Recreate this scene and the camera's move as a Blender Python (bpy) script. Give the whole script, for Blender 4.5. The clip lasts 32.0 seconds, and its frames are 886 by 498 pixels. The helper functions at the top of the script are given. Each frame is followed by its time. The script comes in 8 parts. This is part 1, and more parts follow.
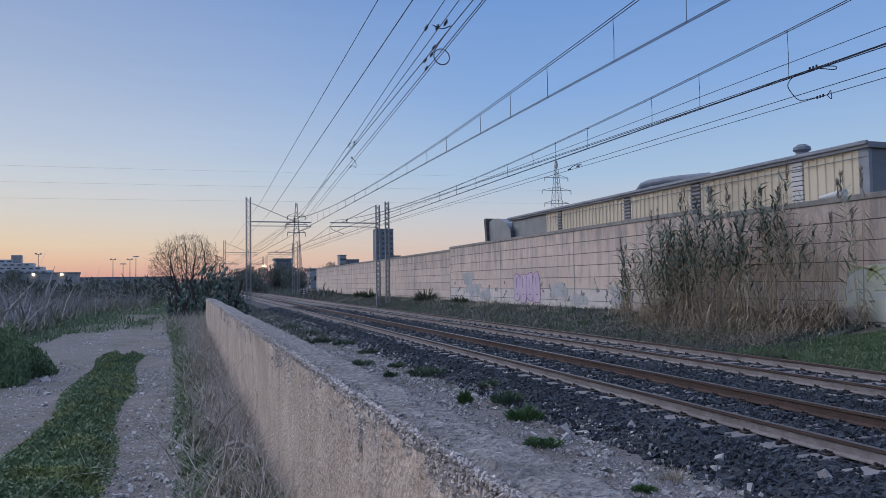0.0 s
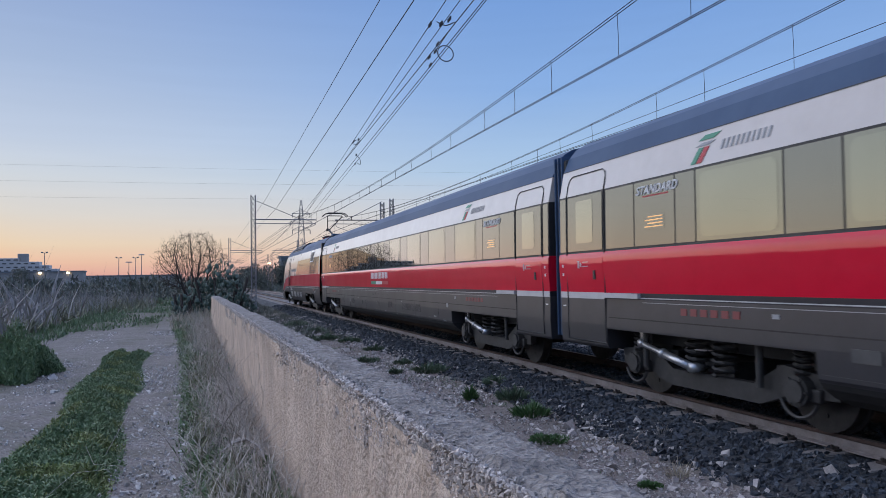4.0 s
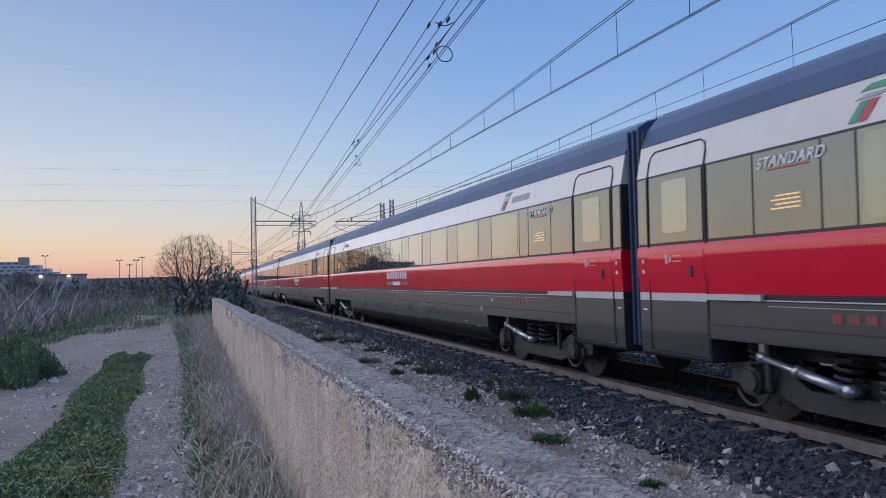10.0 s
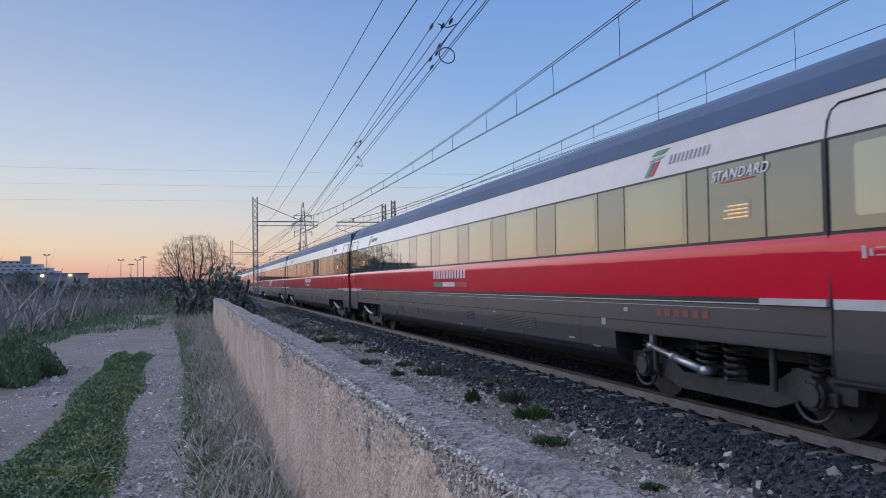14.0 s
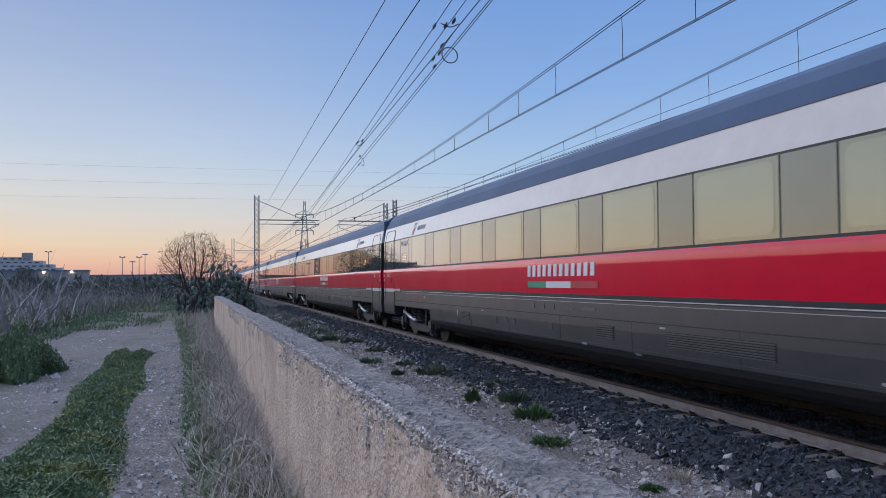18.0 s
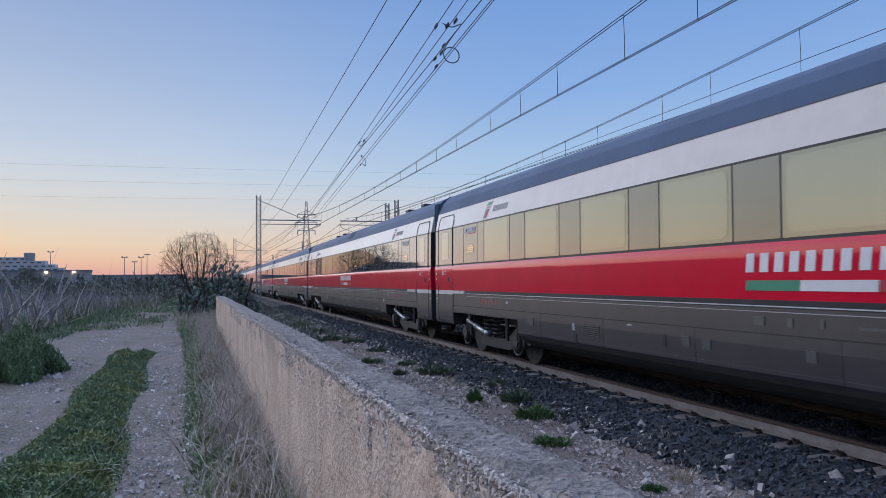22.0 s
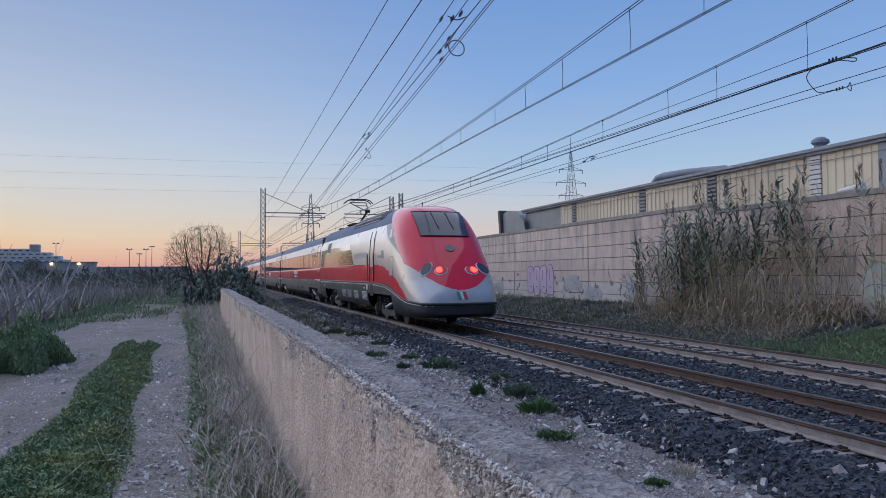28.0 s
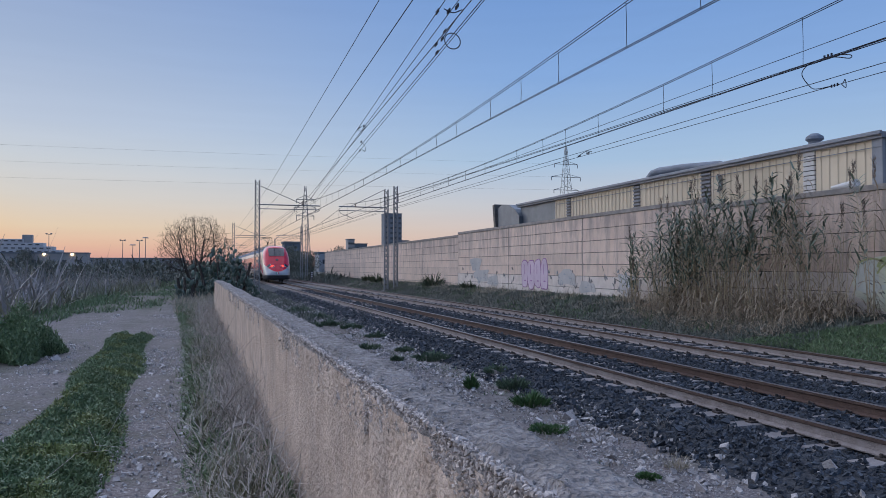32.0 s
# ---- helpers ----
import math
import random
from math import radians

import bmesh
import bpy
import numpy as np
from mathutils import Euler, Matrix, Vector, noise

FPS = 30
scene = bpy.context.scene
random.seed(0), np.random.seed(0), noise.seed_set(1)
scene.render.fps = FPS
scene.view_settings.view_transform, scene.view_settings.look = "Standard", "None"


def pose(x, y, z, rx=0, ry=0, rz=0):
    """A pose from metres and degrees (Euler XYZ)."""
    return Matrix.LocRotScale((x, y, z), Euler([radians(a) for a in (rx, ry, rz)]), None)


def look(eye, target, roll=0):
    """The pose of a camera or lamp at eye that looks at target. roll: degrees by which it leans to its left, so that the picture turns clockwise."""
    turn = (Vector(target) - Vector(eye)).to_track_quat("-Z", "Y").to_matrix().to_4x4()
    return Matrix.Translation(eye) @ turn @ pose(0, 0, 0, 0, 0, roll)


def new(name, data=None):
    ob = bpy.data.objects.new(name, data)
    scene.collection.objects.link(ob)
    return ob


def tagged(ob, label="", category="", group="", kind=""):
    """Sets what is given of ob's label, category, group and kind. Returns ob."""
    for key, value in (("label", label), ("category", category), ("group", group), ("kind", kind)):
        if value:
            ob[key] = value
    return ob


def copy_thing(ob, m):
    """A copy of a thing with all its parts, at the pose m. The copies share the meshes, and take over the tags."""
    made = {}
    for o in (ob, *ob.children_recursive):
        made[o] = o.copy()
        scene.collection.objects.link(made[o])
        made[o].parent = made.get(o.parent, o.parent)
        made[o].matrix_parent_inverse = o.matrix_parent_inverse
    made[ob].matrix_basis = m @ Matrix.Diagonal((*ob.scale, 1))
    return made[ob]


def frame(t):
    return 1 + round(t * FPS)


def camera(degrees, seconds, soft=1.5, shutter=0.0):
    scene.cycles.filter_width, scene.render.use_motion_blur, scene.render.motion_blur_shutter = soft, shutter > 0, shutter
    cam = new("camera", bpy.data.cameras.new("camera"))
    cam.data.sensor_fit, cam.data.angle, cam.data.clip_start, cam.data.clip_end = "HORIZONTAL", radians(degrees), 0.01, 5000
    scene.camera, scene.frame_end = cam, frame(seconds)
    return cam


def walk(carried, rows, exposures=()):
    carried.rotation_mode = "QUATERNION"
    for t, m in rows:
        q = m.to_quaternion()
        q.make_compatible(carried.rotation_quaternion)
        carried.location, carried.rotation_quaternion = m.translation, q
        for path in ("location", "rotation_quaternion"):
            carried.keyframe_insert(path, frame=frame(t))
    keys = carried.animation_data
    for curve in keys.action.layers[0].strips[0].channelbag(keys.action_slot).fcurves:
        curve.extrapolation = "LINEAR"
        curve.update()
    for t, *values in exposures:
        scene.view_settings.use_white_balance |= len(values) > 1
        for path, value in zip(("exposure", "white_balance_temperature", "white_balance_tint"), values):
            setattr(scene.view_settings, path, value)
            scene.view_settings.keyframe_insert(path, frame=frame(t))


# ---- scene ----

# ---- camera: held by hand beside the low wall, turning a little ----
EYE = (0.0, 0.0, 1.717)
cam = camera(63.16, 32.0, soft=0.7, shutter=0.08)
TURNS = [
    (0.0, 92.591, 0.844, -18.640),
    (0.5, 92.593, 0.855, -18.528),
    (1.0, 92.595, 0.889, -18.433),
    (1.5, 92.579, 0.899, -18.348),
    (2.0, 92.525, 0.958, -18.280),
    (2.5, 92.448, 0.985, -18.264),
    (3.0, 92.384, 0.994, -18.270),
    (3.5, 92.343, 1.033, -18.259),
    (5.5, 92.399, 1.216, -18.235),
    (6.0, 92.361, 1.272, -18.205),
    (6.5, 92.332, 1.319, -18.190),
    (7.0, 92.324, 1.347, -18.189),
    (7.5, 92.332, 1.376, -18.191),
    (8.0, 92.345, 1.407, -18.205),
    (8.5, 92.352, 1.415, -18.244),
    (9.0, 92.348, 1.413, -18.257),
    (9.5, 92.351, 1.432, -18.247),
    (10.0, 92.381, 1.492, -18.207),
    (10.5, 92.433, 1.503, -18.153),
    (11.0, 92.493, 1.475, -18.111),
    (11.5, 92.532, 1.433, -18.080),
    (12.0, 92.534, 1.387, -18.064),
    (12.5, 92.510, 1.318, -18.061),
    (13.0, 92.485, 1.230, -18.072),
    (13.5, 92.483, 1.209, -18.091),
    (14.0, 92.494, 1.163, -18.109),
    (14.5, 92.506, 1.103, -18.139),
    (16.5, 92.520, 0.738, -18.163),
    (17.0, 92.495, 0.690, -18.127),
    (17.5, 92.475, 0.684, -18.085),
    (18.0, 92.472, 0.715, -18.028),
    (18.5, 92.495, 0.781, -17.978),
    (19.0, 92.514, 0.833, -17.957),
    (19.5, 92.505, 0.875, -17.951),
    (20.0, 92.479, 0.891, -17.961),
    (20.5, 92.461, 0.870, -17.963),
    (21.0, 92.463, 0.821, -17.954),
    (21.5, 92.472, 0.769, -17.924),
    (22.0, 92.475, 0.723, -17.890),
    (22.5, 92.460, 0.682, -17.867),
    (23.0, 92.427, 0.687, -17.853),
    (23.5, 92.380, 0.667, -17.847),
    (24.0, 92.334, 0.637, -17.858),
    (24.5, 92.308, 0.595, -17.887),
    (25.0, 92.290, 0.577, -17.889),
    (25.5, 92.270, 0.505, -17.851),
    (27.5, 92.009, 0.479, -17.562),
    (28.0, 91.954, 0.459, -17.572),
    (28.5, 91.914, 0.411, -17.590),
    (29.0, 91.870, 0.364, -17.621),
    (29.5, 91.817, 0.326, -17.663),
    (30.0, 91.752, 0.284, -17.726),
    (30.5, 91.683, 0.242, -17.809),
    (31.0, 91.612, 0.181, -17.887),
    (31.5, 91.526, 0.113, -17.952),
    (32.0, 91.428, 0.043, -18.021),
]
walk(cam, [(t, pose(*EYE, rx, ry, rz)) for t, rx, ry, rz in TURNS],
     exposures=[(0.0, 0.0), (0.7, 0.0), (1.6, 0.11), (26.8, 0.11), (28.2, 0.03), (32.0, 0.0)])

# ---- light: clear sky just after sunset, the glow low beyond the field ----
GLOW_AZ = radians(-41)      # from the +y axis, to the left
world = bpy.data.worlds.new("dusk_sky")
scene.world = world
world.use_nodes = True
wn, wl = world.node_tree.nodes, world.node_tree.links
wn.clear()


def ramp_node(nodes, stops, interp="LINEAR"):
    n = nodes.new("ShaderNodeValToRGB")
    n.color_ramp.interpolation = interp
    el = n.color_ramp.elements
    while len(el) < len(stops):
        el.new(0.5)
    for e, (p, c) in zip(el, stops):
        e.position, e.color = p, (*c, 1)
    return n


def lin(r, g, b):
    """Display values 0-255 to scene-linear."""
    return tuple(((v / 255 + 0.055) / 1.055) ** 2.4 if v > 10 else v / 255 / 12.92 for v in (r, g, b))


def sky():
    tc = wn.new("ShaderNodeTexCoord")
    nrm = wn.new("ShaderNodeVectorMath"); nrm.operation = "NORMALIZE"
    wl.new(tc.outputs["Generated"], nrm.inputs[0])
    sep = wn.new("ShaderNodeSeparateXYZ"); wl.new(nrm.outputs[0], sep.inputs[0])
    # height above the horizon, 0 to 1 over 60 degrees (by sine)
    up = wn.new("ShaderNodeMapRange"); up.inputs["From Max"].default_value = 0.9
    wl.new(sep.outputs["Z"], up.inputs["Value"])
    glow = ramp_node(wn, SKY_GLOW)
    cool = ramp_node(wn, SKY_COOL)
    wl.new(up.outputs[0], glow.inputs[0]); wl.new(up.outputs[0], cool.inputs[0])
    # nearness to the place where the sun went down
    dot = wn.new("ShaderNodeVectorMath"); dot.operation = "DOT_PRODUCT"
    dot.inputs[1].default_value = (math.sin(GLOW_AZ), math.cos(GLOW_AZ), 0)
    wl.new(nrm.outputs[0], dot.inputs[0])
    near = wn.new("ShaderNodeMapRange"); near.interpolation_type = "SMOOTHSTEP"
    near.inputs["From Min"].default_value, near.inputs["From Max"].default_value = 0.35, 1.0
    wl.new(dot.outputs["Value"], near.inputs["Value"])
    mix = wn.new("ShaderNodeMix"); mix.data_type = "RGBA"
    wl.new(near.outputs[0], mix.inputs["Factor"])
    wl.new(cool.outputs[0], mix.inputs["A"]); wl.new(glow.outputs[0], mix.inputs["B"])
    # thin haze streaks near the horizon
    stretch = wn.new("ShaderNodeVectorMath"); stretch.operation = "MULTIPLY"; stretch.inputs[1].default_value = (2.5, 2.5, 45)
    wl.new(nrm.outputs[0], stretch.inputs[0])
    ns = wn.new("ShaderNodeTexNoise"); ns.inputs["Scale"].default_value = 1.6; ns.inputs["Detail"].default_value = 4
    wl.new(stretch.outputs[0], ns.inputs["Vector"])
    streak = wn.new("ShaderNodeMapRange"); streak.inputs["From Min"].default_value, streak.inputs["From Max"].default_value = 0.35, 0.7
    streak.inputs["To Min"].default_value, streak.inputs["To Max"].default_value = 0.988, 1.012
    wl.new(ns.outputs["Fac"], streak.inputs["Value"])
    mul = wn.new("ShaderNodeVectorMath"); mul.operation = "SCALE"
    wl.new(mix.outputs["Result"], mul.inputs[0]); wl.new(streak.outputs[0], mul.inputs["Scale"])
    # the afterglow itself, deeper in colour and low
    ember = ramp_node(wn, SKY_EMBER)
    wl.new(up.outputs[0], ember.inputs[0])
    warm = wn.new("ShaderNodeMapRange"); warm.interpolation_type = "SMOOTHSTEP"
    warm.inputs["From Min"].default_value, warm.inputs["From Max"].default_value = 0.86, 0.98
    warm.inputs["To Max"].default_value = 0.85
    wl.new(dot.outputs["Value"], warm.inputs["Value"])
    mix2 = wn.new("ShaderNodeMix"); mix2.data_type = "RGBA"
    wl.new(warm.outputs[0], mix2.inputs["Factor"])
    wl.new(mul.outputs[0], mix2.inputs["A"]); wl.new(ember.outputs[0], mix2.inputs["B"])
    # brighter round the place where the sun has just gone
    core = wn.new("ShaderNodeMapRange"); core.interpolation_type = "SMOOTHSTEP"
    core.inputs["From Min"].default_value, core.inputs["From Max"].default_value = 0.88, 1.0
    core.inputs["To Min"].default_value, core.inputs["To Max"].default_value = 1.0, 1.7
    wl.new(dot.outputs["Value"], core.inputs["Value"])
    mul2 = wn.new("ShaderNodeVectorMath"); mul2.operation = "SCALE"
    wl.new(mix2.outputs["Result"], mul2.inputs[0]); wl.new(core.outputs[0], mul2.inputs["Scale"])
    bg = wn.new("ShaderNodeBackground"); bg.inputs["Strength"].default_value = 1.0
    wl.new(mul2.outputs[0], bg.inputs["Color"])
    out = wn.new("ShaderNodeOutputWorld"); wl.new(bg.outputs[0], out.inputs["Surface"])


SKY_GLOW = [(0.0, lin(198, 148, 145)), (0.012, lin(218, 158, 146)), (0.03, lin(230, 185, 158)), (0.056, lin(228, 205, 176)), (0.099, lin(215, 209, 201)),
            (0.15, lin(204, 209, 215)), (0.20, lin(190, 201, 219)), (0.30, lin(166, 183, 211)), (0.43, lin(140, 162, 203)), (1.0, lin(116, 142, 196))]
SKY_EMBER = [(0.0, lin(214, 128, 96)), (0.02, lin(240, 150, 98)), (0.045, lin(245, 182, 120)), (0.075, lin(236, 204, 156)), (0.11, lin(222, 212, 188)),
             (0.16, lin(205, 211, 208)), (0.22, lin(188, 202, 216)), (0.32, lin(162, 183, 211)), (0.45, lin(138, 163, 203)), (1.0, lin(116, 142, 196))]
SKY_COOL = [(0.0, lin(196, 172, 172)), (0.04, lin(212, 190, 182)), (0.09, lin(198, 200, 207)), (0.16, lin(166, 193, 222)),
            (0.28, lin(134, 170, 220)), (0.45, lin(107, 147, 208)), (1.0, lin(98, 136, 200))]
sky()
# broad soft lamp added as sky fill; the sun itself is already down
dusk = bpy.data.lights.new("dusk_sun", "SUN")
dusk.energy, dusk.angle, dusk.color = 2.25, radians(110), (0.865, 0.885, 0.99)
fill_ob = new("dusk_sun", dusk)
fill_ob.matrix_world = look((0, 0, 0), (-math.sin(GLOW_AZ), -math.cos(GLOW_AZ), -math.tan(radians(52))))


# ---- helpers ----
def material(name, c1, c2=None, scale=6.0, rough=0.7, bump=0.0, bump_scale=60.0, metal=0.0, big=0.8, big_amt=0.35,
             dark=None, rand=0.0, coat=0.0, island=False, stretch=None, ior=None, spec=None, vary=0.1, coat_rough=0.08):
    """Two-scale procedural surface in object space: fine noise between c1 and c2, large stains towards dark."""
    m = bpy.data.materials.new(name)
    m.use_nodes = True
    n, l = m.node_tree.nodes, m.node_tree.links
    b = n["Principled BSDF"]
    c2 = c2 or tuple(min(1, v * 1.25 + 0.01) for v in c1)
    dark = dark or tuple(v * 0.6 for v in c1)
    tc = n.new("ShaderNodeTexCoord")
    vec = tc.outputs["Object"]
    if stretch:
        sm = n.new("ShaderNodeVectorMath"); sm.operation = "MULTIPLY"; sm.inputs[1].default_value = stretch
        l.new(vec, sm.inputs[0]); vec = sm.outputs[0]
    fine = n.new("ShaderNodeTexNoise"); fine.inputs["Scale"].default_value = scale; fine.inputs["Detail"].default_value = 7
    fine.inputs["Roughness"].default_value = 0.65
    l.new(vec, fine.inputs["Vector"])
    large = n.new("ShaderNodeTexNoise"); large.inputs["Scale"].default_value = big; large.inputs["Detail"].default_value = 5
    l.new(vec, large.inputs["Vector"])
    r = ramp_node(n, [(0.3, c1), (0.72, c2)])
    l.new(fine.outputs["Fac"], r.inputs[0])
    sel = n.new("ShaderNodeMapRange"); sel.inputs["From Min"].default_value, sel.inputs["From Max"].default_value = 0.45, 0.75
    sel.inputs["To Max"].default_value = big_amt
    l.new(large.outputs["Fac"], sel.inputs["Value"])
    mx = n.new("ShaderNodeMix"); mx.data_type = "RGBA"
    l.new(sel.outputs[0], mx.inputs["Factor"]); l.new(r.outputs[0], mx.inputs["A"]); mx.inputs["B"].default_value = (*dark, 1)
    col = mx.outputs["Result"]
    if rand:
        if island:
            src = n.new("ShaderNodeNewGeometry").outputs["Random Per Island"]
        else:
            src = n.new("ShaderNodeObjectInfo").outputs["Random"]
        mr = n.new("ShaderNodeMapRange"); mr.inputs["To Min"].default_value, mr.inputs["To Max"].default_value = 1 - rand, 1 + rand
        l.new(src, mr.inputs["Value"])
        sc = n.new("ShaderNodeVectorMath"); sc.operation = "SCALE"
        l.new(col, sc.inputs[0]); l.new(mr.outputs[0], sc.inputs["Scale"]); col = sc.outputs[0]
    l.new(col, b.inputs["Base Color"])
    rr = n.new("ShaderNodeMapRange")
    rr.inputs["To Min"].default_value, rr.inputs["To Max"].default_value = max(0.0, rough - vary), min(1, rough + vary)
    l.new(large.outputs["Fac"], rr.inputs["Value"]); l.new(rr.outputs[0], b.inputs["Roughness"])
    b.inputs["Metallic"].default_value = metal
    b.inputs["Coat Weight"].default_value = coat
    b.inputs["Coat Roughness"].default_value = coat_rough
    if spec is not None:
        b.inputs["Specular IOR Level"].default_value = spec
    if ior:
        b.inputs["IOR"].default_value = ior
    if bump:
        bn = n.new("ShaderNodeTexNoise"); bn.inputs["Scale"].default_value = bump_scale; bn.inputs["Detail"].default_value = 5
        l.new(vec, bn.inputs["Vector"])
        bp = n.new("ShaderNodeBump"); bp.inputs["Strength"].default_value = min(1, bump * 4); bp.inputs["Distance"].default_value = bump * 0.1
        l.new(bn.outputs["Fac"], bp.inputs["Height"]); l.new(bp.outputs[0], b.inputs["Normal"])
    return m


def glowing(name, color, strength):
    m = bpy.data.materials.new(name)
    m.use_nodes = True
    b = m.node_tree.nodes["Principled BSDF"]
    b.inputs["Base Color"].default_value = (*color, 1)
    b.inputs["Emission Color"].default_value = (*color, 1)
    b.inputs["Emission Strength"].default_value = strength
    return m


def link_mesh(name, me, mat, parent=None, label="", smooth=False):
    if mat and not me.materials:
        me.materials.append(mat)
    if smooth:
        me.shade_smooth()
    ob = new(name, me)
    if parent:
        ob.parent = parent
    if label:
        ob["label"] = label
    return ob


def part(name, bm, mat, parent, label="", smooth=False):
    me = bpy.data.meshes.new(name)
    bmesh.ops.recalc_face_normals(bm, faces=bm.faces)
    bm.to_mesh(me)
    bm.free()
    return link_mesh(name, me, mat, parent, label, smooth)


def raw(name, verts, faces, mat, parent=None, label="", smooth=False):
    me = bpy.data.meshes.new(name)
    me.from_pydata([tuple(v) for v in verts], [], [tuple(f) for f in faces])
    me.update()
    return link_mesh(name, me, mat, parent, label, smooth)


def fast(name, verts, faces, mat, parent=None, label="", flat=False):
    """A mesh from numpy arrays of vertices (n, 3) and equal-sided faces (m, k)."""
    verts, faces = np.asarray(verts, np.float32), np.asarray(faces, np.int32)
    me = bpy.data.meshes.new(name)
    k = faces.shape[1]
    me.vertices.add(len(verts)); me.vertices.foreach_set("co", verts.ravel())
    me.loops.add(faces.size); me.loops.foreach_set("vertex_index", faces.ravel())
    me.polygons.add(len(faces)); me.polygons.foreach_set("loop_start", np.arange(len(faces), dtype=np.int32) * k)
    me.update(calc_edges=True)
    me.validate()
    if flat:
        me.shade_flat()
    return link_mesh(name, me, mat, parent, label)


def empty(name, m=None):
    ob = new(name)
    ob.empty_display_size = 0.3
    if m is not None:
        ob.matrix_basis = m
    return ob


def box(bm, x0, x1, y0, y1, z0, z1, bevel=0.0):
    g = bmesh.ops.create_cube(bm, size=1)
    bmesh.ops.transform(bm, matrix=Matrix.Translation(((x0 + x1) / 2, (y0 + y1) / 2, (z0 + z1) / 2)) @ Matrix.Diagonal((abs(x1 - x0), abs(y1 - y0), abs(z1 - z0), 1)), verts=g["verts"])
    if bevel:
        es = list({e for v in g["verts"] for e in v.link_edges})
        bmesh.ops.bevel(bm, geom=es, offset=bevel, segments=2, profile=0.6, affect="EDGES")


def boxed(*a):
    bm = bmesh.new()
    box(bm, *a)
    return bm


def rod(bm, a, b, r, n=6, r2=None):
    a, b = Vector(a), Vector(b)
    d = b - a
    g = bmesh.ops.create_cone(bm, cap_ends=True, segments=n, radius1=r, radius2=r if r2 is None else r2, depth=d.length)
    bmesh.ops.transform(bm, matrix=Matrix.Translation((a + b) / 2) @ d.to_track_quat("Z", "Y").to_matrix().to_4x4(), verts=g["verts"])


def rodded(*a, **k):
    bm = bmesh.new()
    rod(bm, *a, **k)
    return bm


def tube(pts, r, n=5):
    """Vertices and faces of a tube along points."""
    pts = [Vector(p) for p in pts]
    vs, fs = [], []
    for i, p in enumerate(pts):
        d = (pts[min(i + 1, len(pts) - 1)] - pts[max(i - 1, 0)]).normalized()
        u = d.cross(Vector((0, 0, 1)) if abs(d.z) < 0.95 else Vector((1, 0, 0))).normalized()
        w = d.cross(u)
        rr = r[i] if isinstance(r, (list, tuple)) else r
        for k in range(n):
            a = 2 * math.pi * k / n
            vs.append(p + rr * (math.cos(a) * u + math.sin(a) * w))
    for i in range(len(pts) - 1):
        for k in range(n):
            fs.append((i * n + k, i * n + (k + 1) % n, (i + 1) * n + (k + 1) % n, (i + 1) * n + k))
    return vs, fs


def sweep(name, pts, r, mat, parent=None, n=5, label=""):
    vs, fs = tube(pts, r, n)
    return raw(name, vs, fs, mat, parent, label, smooth=True)


def extrude(name, prof, y0, y1, mat, parent, label="", closed=True, smooth=False, cuts=1):
    """A profile in x and z, drawn out along y."""
    n = len(prof)
    ys = [y0 + (y1 - y0) * i / cuts for i in range(cuts + 1)]
    vs = [(x, y, z) for y in ys for x, z in prof]
    fs = []
    for i in range(cuts):
        for k in range(n if closed else n - 1):
            fs.append((i * n + k, i * n + (k + 1) % n, (i + 1) * n + (k + 1) % n, (i + 1) * n + k))
    if closed:
        fs += [tuple(range(n))[::-1], tuple(range(cuts * n, cuts * n + n))]
    return raw(name, vs, fs, mat, parent, label, smooth)



# ---- materials of the place ----
M = {}
M["concrete_low"] = material("rough_wall_concrete", (0.46, 0.345, 0.265), (0.70, 0.56, 0.455), 6.0, 0.9, 0.32, 38, big=1.3, big_amt=0.7, dark=(0.36, 0.28, 0.225))
M["aggregate"] = material("broken_concrete", (0.19, 0.16, 0.145), (0.60, 0.54, 0.50), 24, 0.92, 0.8, 48, big=4.0, big_amt=0.7, dark=(0.17, 0.15, 0.13))
M["panel"] = material("wall_panel_concrete", (0.645, 0.495, 0.395), (0.75, 0.60, 0.495), 2.2, 0.88, 0.1, 30, big=0.5, big_amt=0.45, dark=(0.36, 0.31, 0.28), rand=0.06, stretch=(1, 1, 0.7))
M["whitewash"] = material("faded_whitewash_concrete", (0.57, 0.49, 0.43), (0.71, 0.635, 0.575), 2.6, 0.9, 0.1, 30, big=0.8, big_amt=0.5, dark=(0.42, 0.37, 0.34), rand=0.05)
M["cap"] = material("weathered_wall_cap", (0.22, 0.20, 0.185), (0.36, 0.325, 0.29), 3, 0.9, 0.15, 40)
M["earth"] = material("field_soil", (0.10, 0.085, 0.06), (0.17, 0.145, 0.10), 1.8, 0.95, 0.4, 14, big=0.25, big_amt=0.6, dark=(0.07, 0.075, 0.04))
M["ballast"] = material("ballast_bed", (0.022, 0.024, 0.028), (0.07, 0.071, 0.075), 26, 0.85, 0.9, 22, big=0.4, big_amt=0.4)
M["stone"] = material("ballast_stone", (0.017, 0.021, 0.028), (0.066, 0.077, 0.092), 30, 0.8, 0.2, 60, rand=0.65, island=True)
M["pale_stone"] = material("limestone_pebble", (0.30, 0.265, 0.245), (0.54, 0.495, 0.465), 20, 0.85, 0.2, 60, rand=0.45, island=True)
M["fleck"] = material("pale_stone_flecks", (0.38, 0.35, 0.33), (0.62, 0.58, 0.56), 20, 0.85, rand=0.4, island=True)
M["rail_rust"] = material("rail_rust", (0.062, 0.036, 0.027), (0.115, 0.068, 0.050), 12, 0.8, 0.15, 50, big=0.7, big_amt=0.5, dark=(0.042, 0.028, 0.024))
